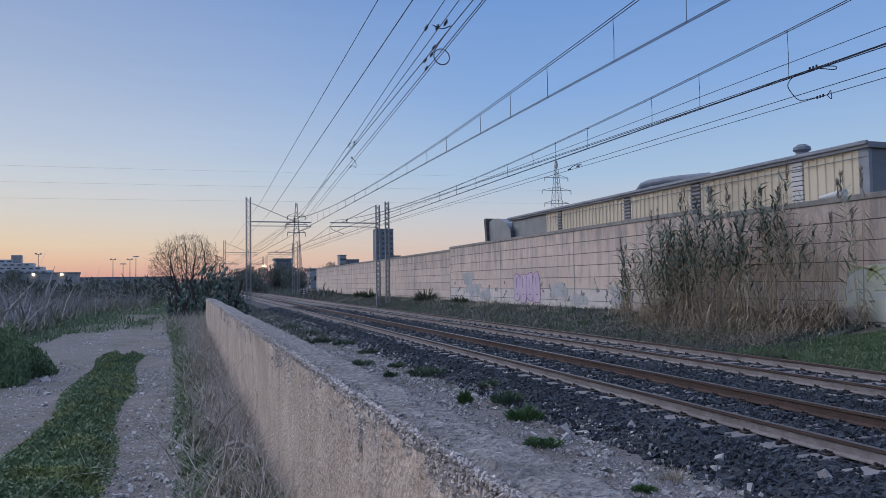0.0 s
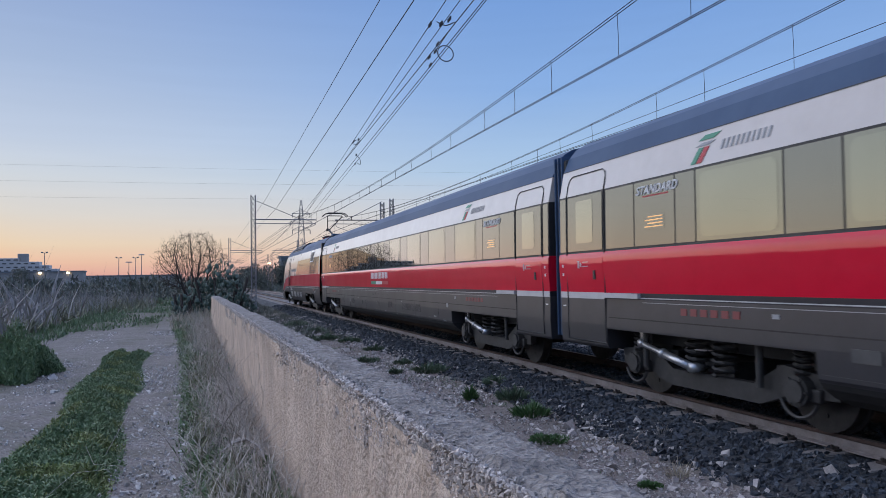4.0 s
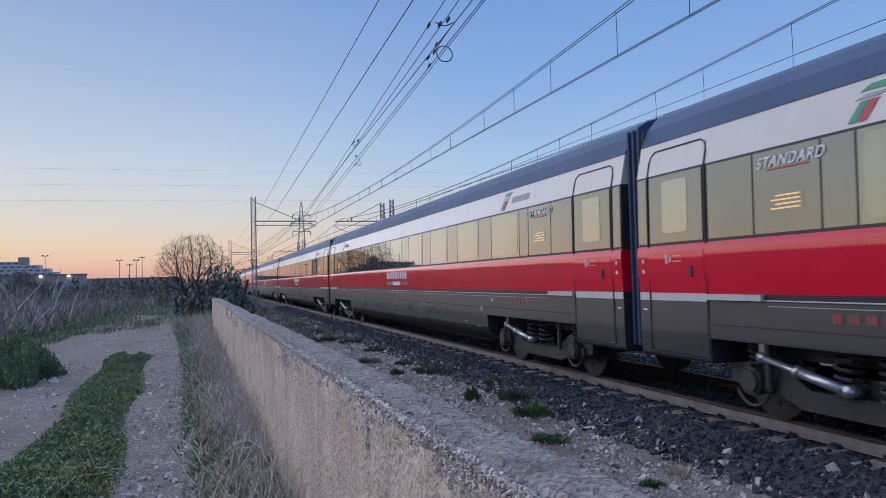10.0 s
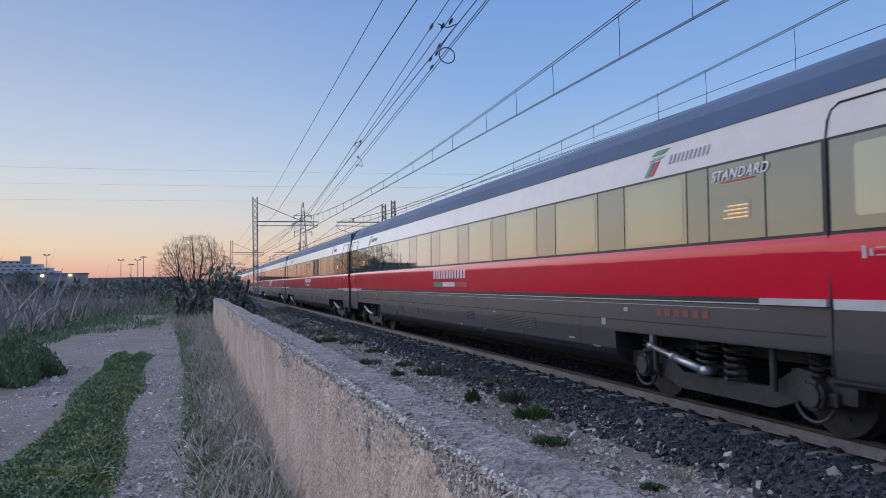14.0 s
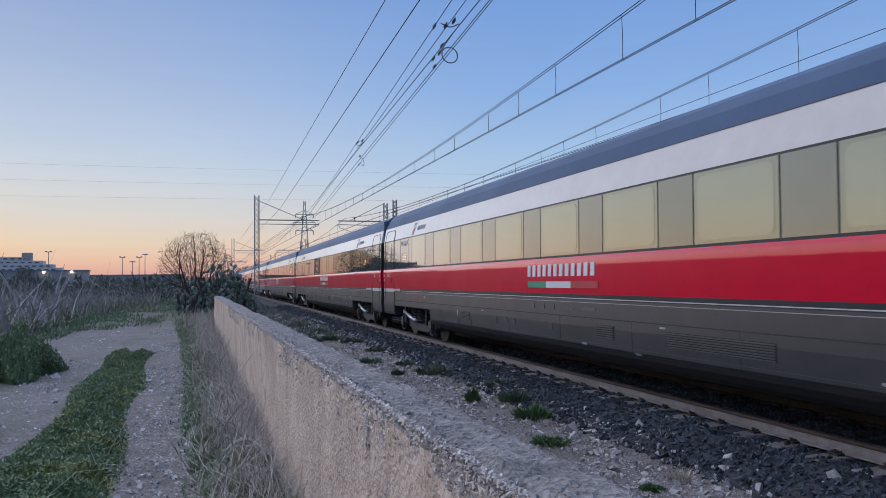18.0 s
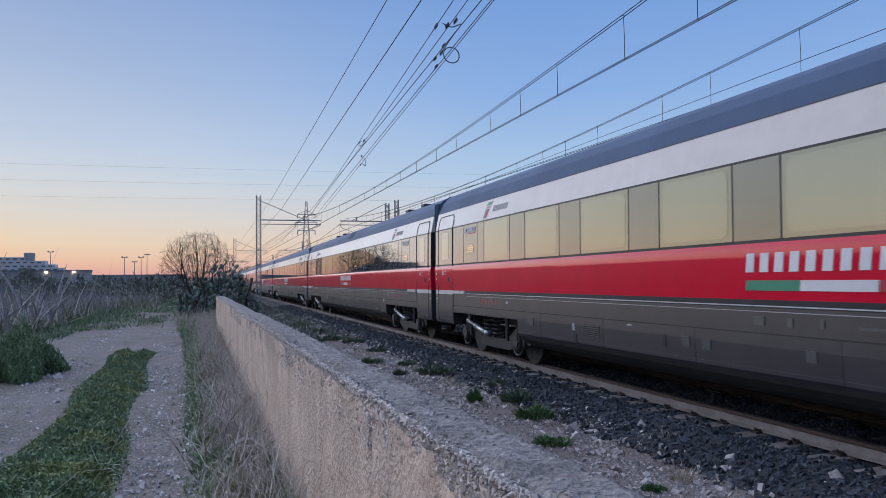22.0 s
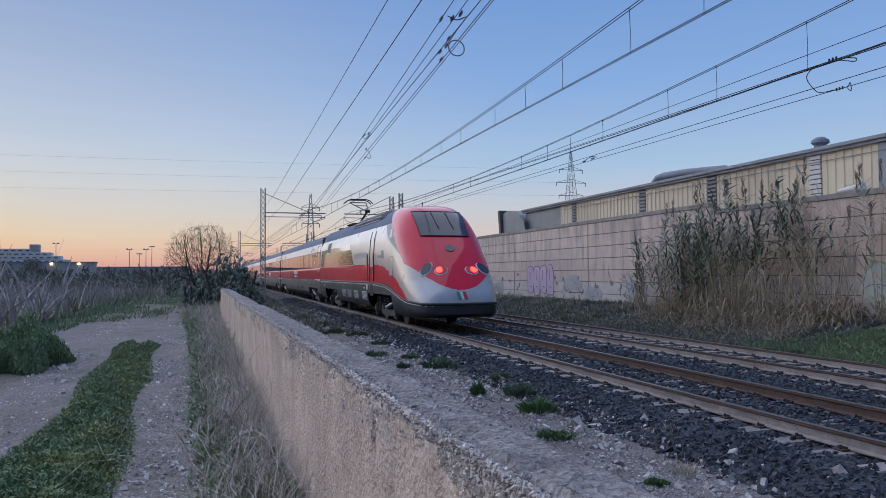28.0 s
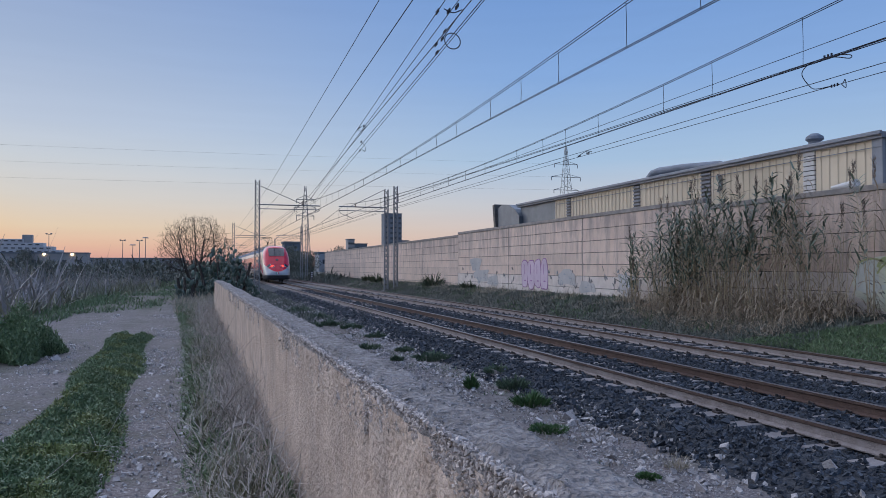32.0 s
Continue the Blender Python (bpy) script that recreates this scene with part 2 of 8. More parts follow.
M["rail_brown"] = material("brown_rail_web", (0.072, 0.041, 0.031), (0.125, 0.074, 0.055), 9, 0.8, 0.15, 50, big=1.1, big_amt=0.5, dark=(0.065, 0.038, 0.03))
M["rail_foot"] = material("dusty_rail_foot", (0.25, 0.205, 0.185), (0.36, 0.31, 0.285), 9, 0.85, 0.2, 40, big=1.6, big_amt=0.6, dark=(0.14, 0.11, 0.095))
M["rail_top"] = material("worn_rail_head", (0.13, 0.105, 0.095), (0.20, 0.17, 0.155), 5, 0.42, metal=0.7, stretch=(1, 0.1, 1))
M["sleeper"] = material("sleeper_concrete", (0.20, 0.175, 0.165), (0.31, 0.28, 0.265), 10, 0.9, 0.2, 50, rand=0.2)
M["clip"] = material("rail_clip_steel", (0.04, 0.03, 0.026), (0.09, 0.07, 0.06), 20, 0.7, metal=0.3)
M["galv"] = material("galvanised_steel", (0.20, 0.205, 0.215), (0.30, 0.305, 0.315), 8, 0.6, metal=0.35)
M["wire"] = material("overhead_wire", (0.014, 0.018, 0.032), (0.026, 0.032, 0.052), 8, 0.7)
M["insul"] = material("insulator", (0.10, 0.075, 0.06), (0.16, 0.12, 0.10), 8, 0.35)
M["clad"] = material("yellow_cladding", (0.58, 0.48, 0.335), (0.68, 0.575, 0.42), 1.2, 0.55, big=0.5, big_amt=0.35, dark=(0.47, 0.39, 0.28), rand=0.06, stretch=(1, 1, 0.2))
M["trim"] = material("grey_roof_trim", (0.21, 0.225, 0.25), (0.28, 0.295, 0.32), 2, 0.6, metal=0.2)
M["blue_steel"] = material("blue_grey_sheet", (0.11, 0.135, 0.16), (0.17, 0.195, 0.22), 1.5, 0.45, metal=0.4)
M["louvre"] = material("dark_louvre", (0.06, 0.055, 0.05), (0.12, 0.11, 0.10), 4, 0.6)
M["white_sheet"] = material("dirty_white_sheet", (0.55, 0.53, 0.50), (0.68, 0.66, 0.63), 2, 0.6, big=1.0, dark=(0.35, 0.32, 0.28))
M["duct"] = material("duct_metal", (0.13, 0.15, 0.18), (0.20, 0.225, 0.26), 2, 0.6, metal=0.1)


def add_drips(m, strength, z0, z1):
    """Rain streaks: dark uneven runs, most of them high on the wall."""
    n, l = m.node_tree.nodes, m.node_tree.links
    b = n["Principled BSDF"]
    old = b.inputs["Base Color"].links[0].from_socket
    tc = n.new("ShaderNodeTexCoord")
    sm = n.new("ShaderNodeVectorMath"); sm.operation = "MULTIPLY"; sm.inputs[1].default_value = (1, 1.0, 0.16)
    l.new(tc.outputs["Object"], sm.inputs[0])
    t = n.new("ShaderNodeTexNoise"); t.inputs["Scale"].default_value = 2.6; t.inputs["Detail"].default_value = 6; t.inputs["Roughness"].default_value = 0.7
    l.new(sm.outputs[0], t.inputs["Vector"])
    sep = n.new("ShaderNodeSeparateXYZ"); l.new(tc.outputs["Object"], sep.inputs[0])
    g = n.new("ShaderNodeMapRange"); g.inputs["From Min"].default_value, g.inputs["From Max"].default_value = z0, z1
    g.inputs["To Min"].default_value, g.inputs["To Max"].default_value = -0.04, 0.12
    l.new(sep.outputs["Z"], g.inputs["Value"])
    a = n.new("ShaderNodeMath"); a.operation = "ADD"
    l.new(t.outputs["Fac"], a.inputs[0]); l.new(g.outputs[0], a.inputs[1])
    k = n.new("ShaderNodeMapRange"); k.inputs["From Min"].default_value, k.inputs["From Max"].default_value = 0.52, 0.72
    k.inputs["To Max"].default_value = strength
    l.new(a.outputs[0], k.inputs["Value"])
    mx = n.new("ShaderNodeMix"); mx.data_type = "RGBA"
    l.new(k.outputs[0], mx.inputs["Factor"]); l.new(old, mx.inputs["A"]); mx.inputs["B"].default_value = (0.20, 0.18, 0.175, 1)
    l.new(mx.outputs["Result"], b.inputs["Base Color"])


add_drips(M["panel"], 0.6, 1.2, 3.7)
add_drips(M["concrete_low"], 0.24, -1.0, 1.6)


# ---- ground: one sheet to the horizon ----
TRACK_NEAR, TRACK_FAR, GAUGE = 7.14, 10.72, 1.505


def wall_x(y):
    """The near wall's field side."""
    return 0.66 - 0.0165 * y


def ground_z(x, y):
    xw = wall_x(min(max(y, -20), 30))
    n = noise.noise(Vector((x * 0.35, y * 0.35, 0))) * 0.05 + noise.noise(Vector((x * 0.9, y * 0.9, 3))) * 0.02
    if y < 27.5:
        left = x < xw + 0.15
        s = 0.0 if left else 1.0
    else:
        s = min(1, max(0, (x - 0.3) / 2.5))
        s = s * s * (3 - 2 * s)
    z = 0.10 * (1 - s) - 0.36 * s
    if x > 12.2:
        u = min(1, (x - 12.2) / 3.6)
        z = -0.36 + 0.78 * u * u * (3 - 2 * u)
    if 3.8 < x < 13.0:
        n *= 0.3
    if x < -25 or y > 130:
        n *= 2
    return z + n


def build_ground():
    def axis(stops):
        out = []
        for a, b, step in stops:
            out += list(np.arange(a, b, step))
        return out + [stops[-1][1]]
    xs = axis([(-4000, -400, 600), (-400, -60, 40), (-60, -12, 4), (-12, -4, 0.8), (-4, 0.2, 0.22)])
    xs += [0.3, 0.45, 0.6, 0.72, 0.80, 0.86, 0.95] + axis([(1.2, 6.0, 0.3), (6.0, 13, 1.0), (13, 17, 0.5), (17, 60, 8), (60, 400, 60), (400, 4000, 600)])
    ys = axis([(-60, -4, 6), (-4, 30, 0.35), (30, 70, 1.2), (70, 200, 6), (200, 600, 50), (600, 4800, 600)])
    vs = [(x, y, ground_z(x, y)) for y in ys for x in xs]
    n = len(xs)
    fs = [(j * n + i, j * n + i + 1, (j + 1) * n + i + 1, (j + 1) * n + i) for j in range(len(ys) - 1) for i in range(n - 1)]
    g = raw("ground", vs, fs, ground_material(), smooth=True)
    return tagged(g, "stony field ground with a pale gravel cart track", "ground", kind="structure")


def ground_material():
    """Soil under grass, with the pale gravel of the two wheel tracks and of the strip beside the railway."""
    m = material("ground_soil", (0.082, 0.074, 0.056), (0.145, 0.128, 0.10), 3.0, 0.95, 0.5, 16, big=0.3, big_amt=0.6, dark=(0.058, 0.068, 0.036))
    n, l = m.node_tree.nodes, m.node_tree.links
    b = n["Principled BSDF"]
    old = b.inputs["Base Color"].links[0].from_socket
    tc = n.new("ShaderNodeTexCoord")
    sep = n.new("ShaderNodeSeparateXYZ"); l.new(tc.outputs["Object"], sep.inputs[0])

    def op(kind, a, c):
        k = n.new("ShaderNodeMath"); k.operation = kind
        for i, v in enumerate((a, c)):
            if isinstance(v, (int, float)):
                k.inputs[i].default_value = v
            else:
                l.new(v, k.inputs[i])
        return k.outputs[0]

    def smooth(v, a, c):
        k = n.new("ShaderNodeMapRange"); k.interpolation_type = "SMOOTHSTEP"
        k.inputs["From Min"].default_value, k.inputs["From Max"].default_value = a, c
        l.new(v, k.inputs["Value"])
        return k.outputs[0]

    def tex(scale, detail=6, rough=0.6):
        k = n.new("ShaderNodeTexNoise"); k.inputs["Scale"].default_value = scale; k.inputs["Detail"].default_value = detail
        k.inputs["Roughness"].default_value = rough
        l.new(tc.outputs["Object"], k.inputs["Vector"])
        return k.outputs["Fac"]

    wob = op("ADD", op("MULTIPLY", op("SUBTRACT", tex(0.9, 4), 0.5), 0.55), op("MULTIPLY", op("SUBTRACT", tex(6.0, 6, 0.7), 0.5), 0.30))
    # the cart track bends to the left with distance
    yy = sep.outputs["Y"]
    cx = op("ADD", -0.15, op("MULTIPLY", yy, -0.043))
    dx = op("ADD", op("SUBTRACT", sep.outputs["X"], cx), wob)
    right = op("SUBTRACT", 1.0, smooth(op("ABSOLUTE", dx, 0), 0.30, 0.48))
    dl = op("ADD", dx, op("ADD", 1.80, op("MULTIPLY", yy, -0.008)))
    leftr = op("SUBTRACT", 1.0, smooth(op("ABSOLUTE", dl, 0), 0.40, 0.66))
    # the two tracks run together where a side way joins
    join = op("MULTIPLY", smooth(yy, 17.0, 19.0), op("SUBTRACT", 1.0, smooth(yy, 27.0, 31.0)))
    wide = op("MULTIPLY", join, op("SUBTRACT", 1.0, smooth(op("ADD", dx, wob), 0.3, 0.5)))
    wide = op("MULTIPLY", wide, smooth(dx, -6.5, -3.0))
    fade = op("SUBTRACT", 1.0, op("MULTIPLY", smooth(op("ADD", yy, op("MULTIPLY", wob, 18.0)), 25, 40), 0.97))
    path = op("MULTIPLY", op("MAXIMUM", op("MAXIMUM", right, leftr), wide), fade)
    side = op("MULTIPLY", smooth(sep.outputs["X"], 0.95, 1.2), op("SUBTRACT", 1.0, smooth(op("ADD", sep.outputs["X"], wob), 4.75, 5.1)))
    side = op("MULTIPLY", side, op("SUBTRACT", 1.0, op("MULTIPLY", smooth(yy, 38, 60), 0.9)))
    patch = smooth(tex(1.7, 9, 0.78), 0.40, 0.58)
    pale = op("MAXIMUM", op("MULTIPLY", path, op("ADD", 0.30, op("MULTIPLY", patch, 0.70))), op("MULTIPLY", side, op("ADD", 0.55, op("MULTIPLY", patch, 0.45))))
    grit = ramp_node(n, [(0.30, (0.066, 0.053, 0.049)), (0.48, (0.150, 0.127, 0.120)), (0.61, (0.28, 0.25, 0.24)), (0.72, (0.50, 0.46, 0.445))])
    l.new(tex(34, 8, 0.75), grit.inputs[0])
    mx = n.new("ShaderNodeMix"); mx.data_type = "RGBA"
    l.new(pale, mx.inputs["Factor"]); l.new(old, mx.inputs["A"]); l.new(grit.outputs[0], mx.inputs["B"])
    l.new(mx.outputs["Result"], b.inputs["Base Color"])
    return m


build_ground()


# ---- ballast bed of the two tracks ----
def build_ballast():
    prof = [(4.75, -0.40), (5.0, -0.335), (5.35, -0.235), (5.6, -0.195)]
    for k in range(1, 20):
        prof.append((5.6 + k * 0.345, -0.192 - (0.02 if abs(5.6 + k * 0.345 - 8.93) < 0.5 else 0)))
    prof += [(12.5, -0.20), (12.75, -0.27), (13.05, -0.40)]
    ys = list(np.arange(-12, 40, 0.4)) + list(np.arange(40, 120, 2.0)) + list(np.arange(120, 520, 20.0))
    vs = []
    for y in ys:
        for x, z in prof:
            d = noise.noise(Vector((x * 3.1, y * 3.1, 0))) * 0.022
            vs.append((x + (0.08 * noise.noise(Vector((y * 0.8, x, 7))) if x < 5.3 else 0), y, z + d))
    n = len(prof)
    fs = [(j * n + i, j * n + i + 1, (j + 1) * n + i + 1, (j + 1) * n + i) for j in range(len(ys) - 1) for i in range(n - 1)]
    bed = raw("ballast_bed", vs, fs, M["ballast"], smooth=True)
    return tagged(bed, "dark grey crushed-stone ballast under two railway tracks", "ballast", kind="structure")


ballast_bed = build_ballast()


# ---- tracks ----
RAIL = [(-0.036, 0), (0.036, 0), (0.036, -0.035), (0.010, -0.05), (0.010, -0.128), (0.070, -0.145), (0.070, -0.160), (-0.070, -0.160), (-0.070, -0.145), (-0.010, -0.128), (-0.010, -0.05), (-0.036, -0.035)]


def sleeper_mesh():
    bm = bmesh.new()
    box(bm, -1.2, 1.2, -0.13, 0.13, -0.40, -0.168, 0.02)
    me = bpy.data.meshes.new("sleeper")
    bm.to_mesh(me); bm.free()
    me.materials.append(M["sleeper"])
    return me


def clip_mesh():
    bm = bmesh.new()
    box(bm, -0.05, 0.05, -0.06, 0.06, -0.168, -0.145, 0.006)
    rod(bm, (0.015, -0.05, -0.13), (0.015, 0.05, -0.13), 0.012, 6)
    rod(bm, (-0.02, 0.0, -0.15), (-0.02, 0.0, -0.105), 0.014, 6)
    me = bpy.data.meshes.new("rail_clip")
    bm.to_mesh(me); bm.free()
    me.materials.append(M["clip"])
    return me


def build_track(name, xc, label):
    tr = tagged(empty(name, pose(xc, 0, 0)), label, "railway track", group="railway tracks", kind="structure")
    for sx in (-1, 1):
        prof = [(sx * GAUGE / 2 + x, z) for x, z in RAIL]
        rail = extrude("rail", prof, -12, 520, M["rail_rust"], tr, "rusty steel rail", cuts=8)
        rail.data.materials.append(M["rail_top"]); rail.data.materials.append(M["rail_brown"] if sx == 1 and xc == TRACK_NEAR else M["rail_foot"])
        n = len(prof)
        for i, p in enumerate(rail.data.polygons):
            k = i % n
            if i < 8 * n:
                p.material_index = 1 if k == 0 else (2 if k in (4, 5, 6, 7, 8, 9, 3) and k not in (3,) else 0)
    sm, cm = sleeper_mesh(), clip_mesh()
    for i in range(150):
        y = -3.0 + 0.6 * i
        s = new("sleeper", sm); s.parent = tr
        s.location = (0, y, 0)
        if i < 62:
            for cx in (-0.87, -0.635, 0.635, 0.87):
                c = new("rail_clip", cm); c.parent = s
                c.location = (cx, 0, 0)
    bm = bmesh.new()
    for i in range(150, 620):
        y = -3.0 + 0.6 * i
        box(bm, -1.2, 1.2, y - 0.13, y + 0.13, -0.40, -0.168)
    tagged(part("far_sleepers", bm, M["sleeper"], tr), kind="stuff")
    return tr


build_track("railway_track_near", TRACK_NEAR, "rusty railway track on concrete sleepers in dark ballast")
build_track("railway_track_far", TRACK_FAR, "second railway track with dusty rails and pale sleepers")


# ---- the low wall beside the cart track ----
CRACKS = (2.02, 2.9, 4.08, 5.6, 7.87, 10.4, 14.2, 19.0)


def build_low_wall():
    wall = tagged(empty("low_wall"), "crumbling low concrete wall with exposed aggregate on top", "wall", kind="structure")
    ys = list(np.arange(-3.0, 9.0, 0.035)) + list(np.arange(9.0, 27.2, 0.16)) + [27.25]
    prof_n = 40
    vs = []
    for y in ys:
        xl = wall_x(y)
        for k in range(prof_n):
            f = k / (prof_n - 1)
            if f < 0.5:                     # face, from the ground up
                u = f / 0.5
                x, z = xl, -0.35 + 1.56 * u
            elif f < 0.62:                  # broken arris
                u = (f - 0.5) / 0.12
                a = u * math.pi / 2
                x, z = xl + 0.055 * (1 - math.cos(a)), 1.21 + 0.04 * math.sin(a)
            elif f < 0.88:                  # top
                u = (f - 0.62) / 0.26
                x, z = xl + 0.055 + 0.225 * u, 1.25 - 0.015 * u
            else:                           # railway side
                u = (f - 0.88) / 0.12
                x, z = xl + 0.28 + 0.02 * u, 1.235 - 1.65 * u
            big = noise.noise(Vector((x * 2.2, y * 1.6, z * 2.2)))
            mid = noise.noise(Vector((x * 9, y * 9, z * 9)))
            fine = noise.noise(Vector((x * 34, y * 34, z * 34)))
            edge = max(0.0, 1 - abs(f - 0.56) / 0.13)
            top = 1.0 if f >= 0.56 else 0.0
            amp = 0.006 * big + (0.004 * mid + 0.003 * fine if f > 0.3 else 0.0) + edge * (0.020 * mid + 0.016 * fine + 0.020 * big) + top * (0.009 * mid + 0.008 * fine)
            if f < 0.56:
                for yc in CRACKS:
                    w = abs(y - yc - 0.03 * mid)
                    if w < 0.035:
                        amp += 0.02 * (1 - w / 0.035)
                if abs(z - 0.82 - 0.03 * big) < 0.03 and y < 9:
                    amp += 0.006
                x += amp
                z -= max(0, edge * 0.02 * (mid + 0.4))
            else:
                z += amp - 0.012 * edge
                x += edge * (0.02 + 0.03 * mid) * (1 if f < 0.62 else 0)
            z += 0.02 * noise.noise(Vector((0, y * 0.35, 5)))
            vs.append((x, y, z))
    n = prof_n
    fs = [(j * n + i, j * n + i + 1, (j + 1) * n + i + 1, (j + 1) * n + i) for j in range(len(ys) - 1) for i in range(n - 1)]
    fs.append(tuple(range(n))[::-1]); fs.append(tuple(range((len(ys) - 1) * n, len(ys) * n)))
    body = raw("wall_body", vs, fs, M["concrete_low"], wall)
    body.data.materials.append(M["aggregate"])
    for i, p in enumerate(body.data.polygons):
        k = i % (n - 1)
        if i < (len(ys) - 1) * (n - 1):
            p.use_smooth = True
            if 0.50 < k / (n - 1) < 0.9:
                p.material_index = 1


build_low_wall()


# ---- the tall panel wall beyond the railway ----
WALL_X = 16.0
BAYS = [(104.6, 3.88), (96.2, 3.88), (87.8, 3.88), (79.4, 3.88), (71.3, 3.88), (62.8, 3.88), (54.3, 3.88), (45.9, 4.05), (37.3, 4.05), (28.9, 4.05), (20.5, 3.80), (12.0, 3.66), (3.5, 3.6), (-5.0, 3.6)]


def build_panel_wall():
    wall = tagged(empty("panel_wall", pose(WALL_X, 0, 0)), "tall wall of pale concrete planks, stained and painted with tags", "wall", kind="structure")
    for (y1, top), (y0, _) in zip(BAYS, BAYS[1:]):
        zs = list(np.arange(top - 0.16, -0.5, -0.52))
        for a, b in zip(zs, zs[1:] + [-0.7]):
            bm = bmesh.new()
            o = random.uniform(-0.008, 0.008)
            box(bm, o, 0.2 + o, y0 + 0.010, y1 - 0.010, b + 0.022, a, 0.010)
            part("panel", bm, M["whitewash" if a < 1.75 and 12.5 < y1 < 47 else "panel"], wall)
        part("wall_cap", boxed(-0.03, 0.23, y0 + 0.004, y1 - 0.004, top - 0.15, top, 0.012), M["cap"], wall, "dark weathered wall cap")
        part("joint_strip", boxed(-0.006, 0.02, y1 - 0.03, y1 + 0.03, -0.6, top - 0.16), M["cap"], wall)
    part("backing", boxed(0.05, 0.15, BAYS[-1][0], BAYS[0][0], -0.6, 3.5), M["louvre"], wall)
    return wall


build_panel_wall()


# ---- factory building behind the wall ----
def build_factory():
    f = tagged(empty("factory_hall", pose(17.2, 0, 0)), "low factory hall clad in faded yellow corrugated sheet", "building")
    y0, y1, top = 14.7, 38.5, 5.32
    part("hall_wall", boxed(0.05, 11.0, y0, y1 - 0.1, 0.3, top - 0.1), M["blue_steel"], f, "blue-grey sheet wall")
    part("roof_edge", boxed(-0.14, 11.1, y0 - 0.12, y1, top - 0.15, top + 0.02, 0.02), M["trim"], f, "grey metal roof edge")
    part("gutter", boxed(-0.22, -0.12, y0 - 0.12, y1, top - 0.06, top + 0.05, 0.02), M["trim"], f)
    part("sill_flashing", boxed(-0.06, 0.05, y0, y1 - 0.1, 3.62, 3.70), M["trim"], f)
    # corrugated bays between the louvres
    louvres = [(32.4, 0.45), (26.35, 0.5), (21.9, 0.55), (17.15, 0.45)]
    edges = [y1 - 4.6] + [v for y, w in louvres[0:] for v in (y + w / 2, y - w / 2)] + [y0]
    for a, b in zip(edges[0::2], edges[1::2]):
        a, b = max(a, b), min(a, b)
        if a - b < 0.3:
            continue
        pts = []
        y = b
        while y < a - 0.001:
            for dy, dx in ((0, 0), (0.20, 0), (0.225, -0.03), (0.275, -0.03)):
                if y + dy < a:
                    pts.append((y + dy, dx))
            y += 0.30
        pts.append((a, 0))
        vs = [(dx, yy, z) for z in (3.66, top - 0.14) for yy, dx in pts]
        n = len(pts)
        fs = [(i, i + 1, n + i + 1, n + i) for i in range(n - 1)]
        raw("cladding_sheet", vs, fs, M["clad"], f, "faded yellow corrugated sheet")
    for i, (y, w) in enumerate(louvres):
        white = i == 3
        lv = part("louvre", boxed(0.0, 0.05, y - w / 2, y + w / 2, 3.66, top - 0.14), M["louvre"], f, "white louvre" if white else "dark louvre")
        for k in range(10):
            z = 3.74 + k * 0.145
            bm = bmesh.new()
            box(bm, -0.05, 0.01, y - w / 2 + 0.01, y + w / 2 - 0.01, z, z + (0.115 if white else 0.07))
            part("slat", bm, M["white_sheet"] if white else M["trim"], lv)
    # roof duct, vent cowl and the dark hood at the far end
    sweep("roof_duct", [(1.0, 27.0, top - 0.1), (1.0, 26.95, top + 0.26), (1.0, 26.7, top + 0.42), (1.0, 26.2, top + 0.47), (1.0, 24.6, top + 0.40), (1.0, 22.4, top + 0.22), (1.0, 21.6, top - 0.1)], 0.15, M["duct"], f, 14, "round metal roof duct")
    bm = bmesh.new()
    rod(bm, (0.8, 17.75, top), (0.8, 17.75, top + 0.30), 0.18, 16)
    rod(bm, (0.8, 17.75, top + 0.30), (0.8, 17.75, top + 0.37), 0.18, 16, r2=0.27)
    rod(bm, (0.8, 17.75, top + 0.37), (0.8, 17.75, top + 0.46), 0.27, 16, r2=0.25)
    rod(bm, (0.8, 17.75, top + 0.46), (0.8, 17.75, top + 0.55), 0.25, 16, r2=0.12)
    part("vent_cowl", bm, M["duct"], f, "mushroom-shaped metal vent")
    hood = [(41.3, 3.4), (41.3, 5.35), (40.6, 5.50), (39.6, 5.42), (38.7, 5.10), (38.1, 4.65), (37.9, 3.4)]
    n = len(hood)
    vs = [(x, yy, z) for x in (-0.2, 3.0) for yy, z in hood]
    raw("curved_hood", vs, [tuple(range(n)), tuple(range(2 * n - 1, n - 1, -1))] + [(i, n + i, n + (i + 1) % n, (i + 1) % n) for i in range(n)], M["blue_steel"], f, "blue-grey curved sheet hood")
    bm = boxed(-0.35, 3.1, 41.2, 41.5, 3.6, 5.62, 0.03)
    bmesh.ops.rotate(bm, verts=bm.verts, cent=(0, 41.3, 3.6), matrix=Matrix.Rotation(radians(-9), 3, "X"))
    part("hood_end", bm, M["louvre"], f, "dark open hood end")
    raw("torn_gap", [(-0.036, 21.28, 5.02), (-0.036, 21.02, 4.92), (-0.036, 21.0, 4.42), (-0.036, 21.3, 4.36), (-0.036, 21.16, 4.7)], [(0, 1, 2, 4), (4, 2, 3)], M["louvre"], f, "dark torn gap in the sheet")
    part("loose_sheet", boxed(-1.1, -0.5, 14.5, 17.6, 3.72, 3.80, 0.03), M["white_sheet"], f, "loose white sheet on the wall head")
    part("sheet_roll", rodded((-0.9, 14.7, 3.92), (-0.9, 15.5, 3.88), 0.12, 12, r2=0.05), M["white_sheet"], f, "rolled end of the loose sheet")
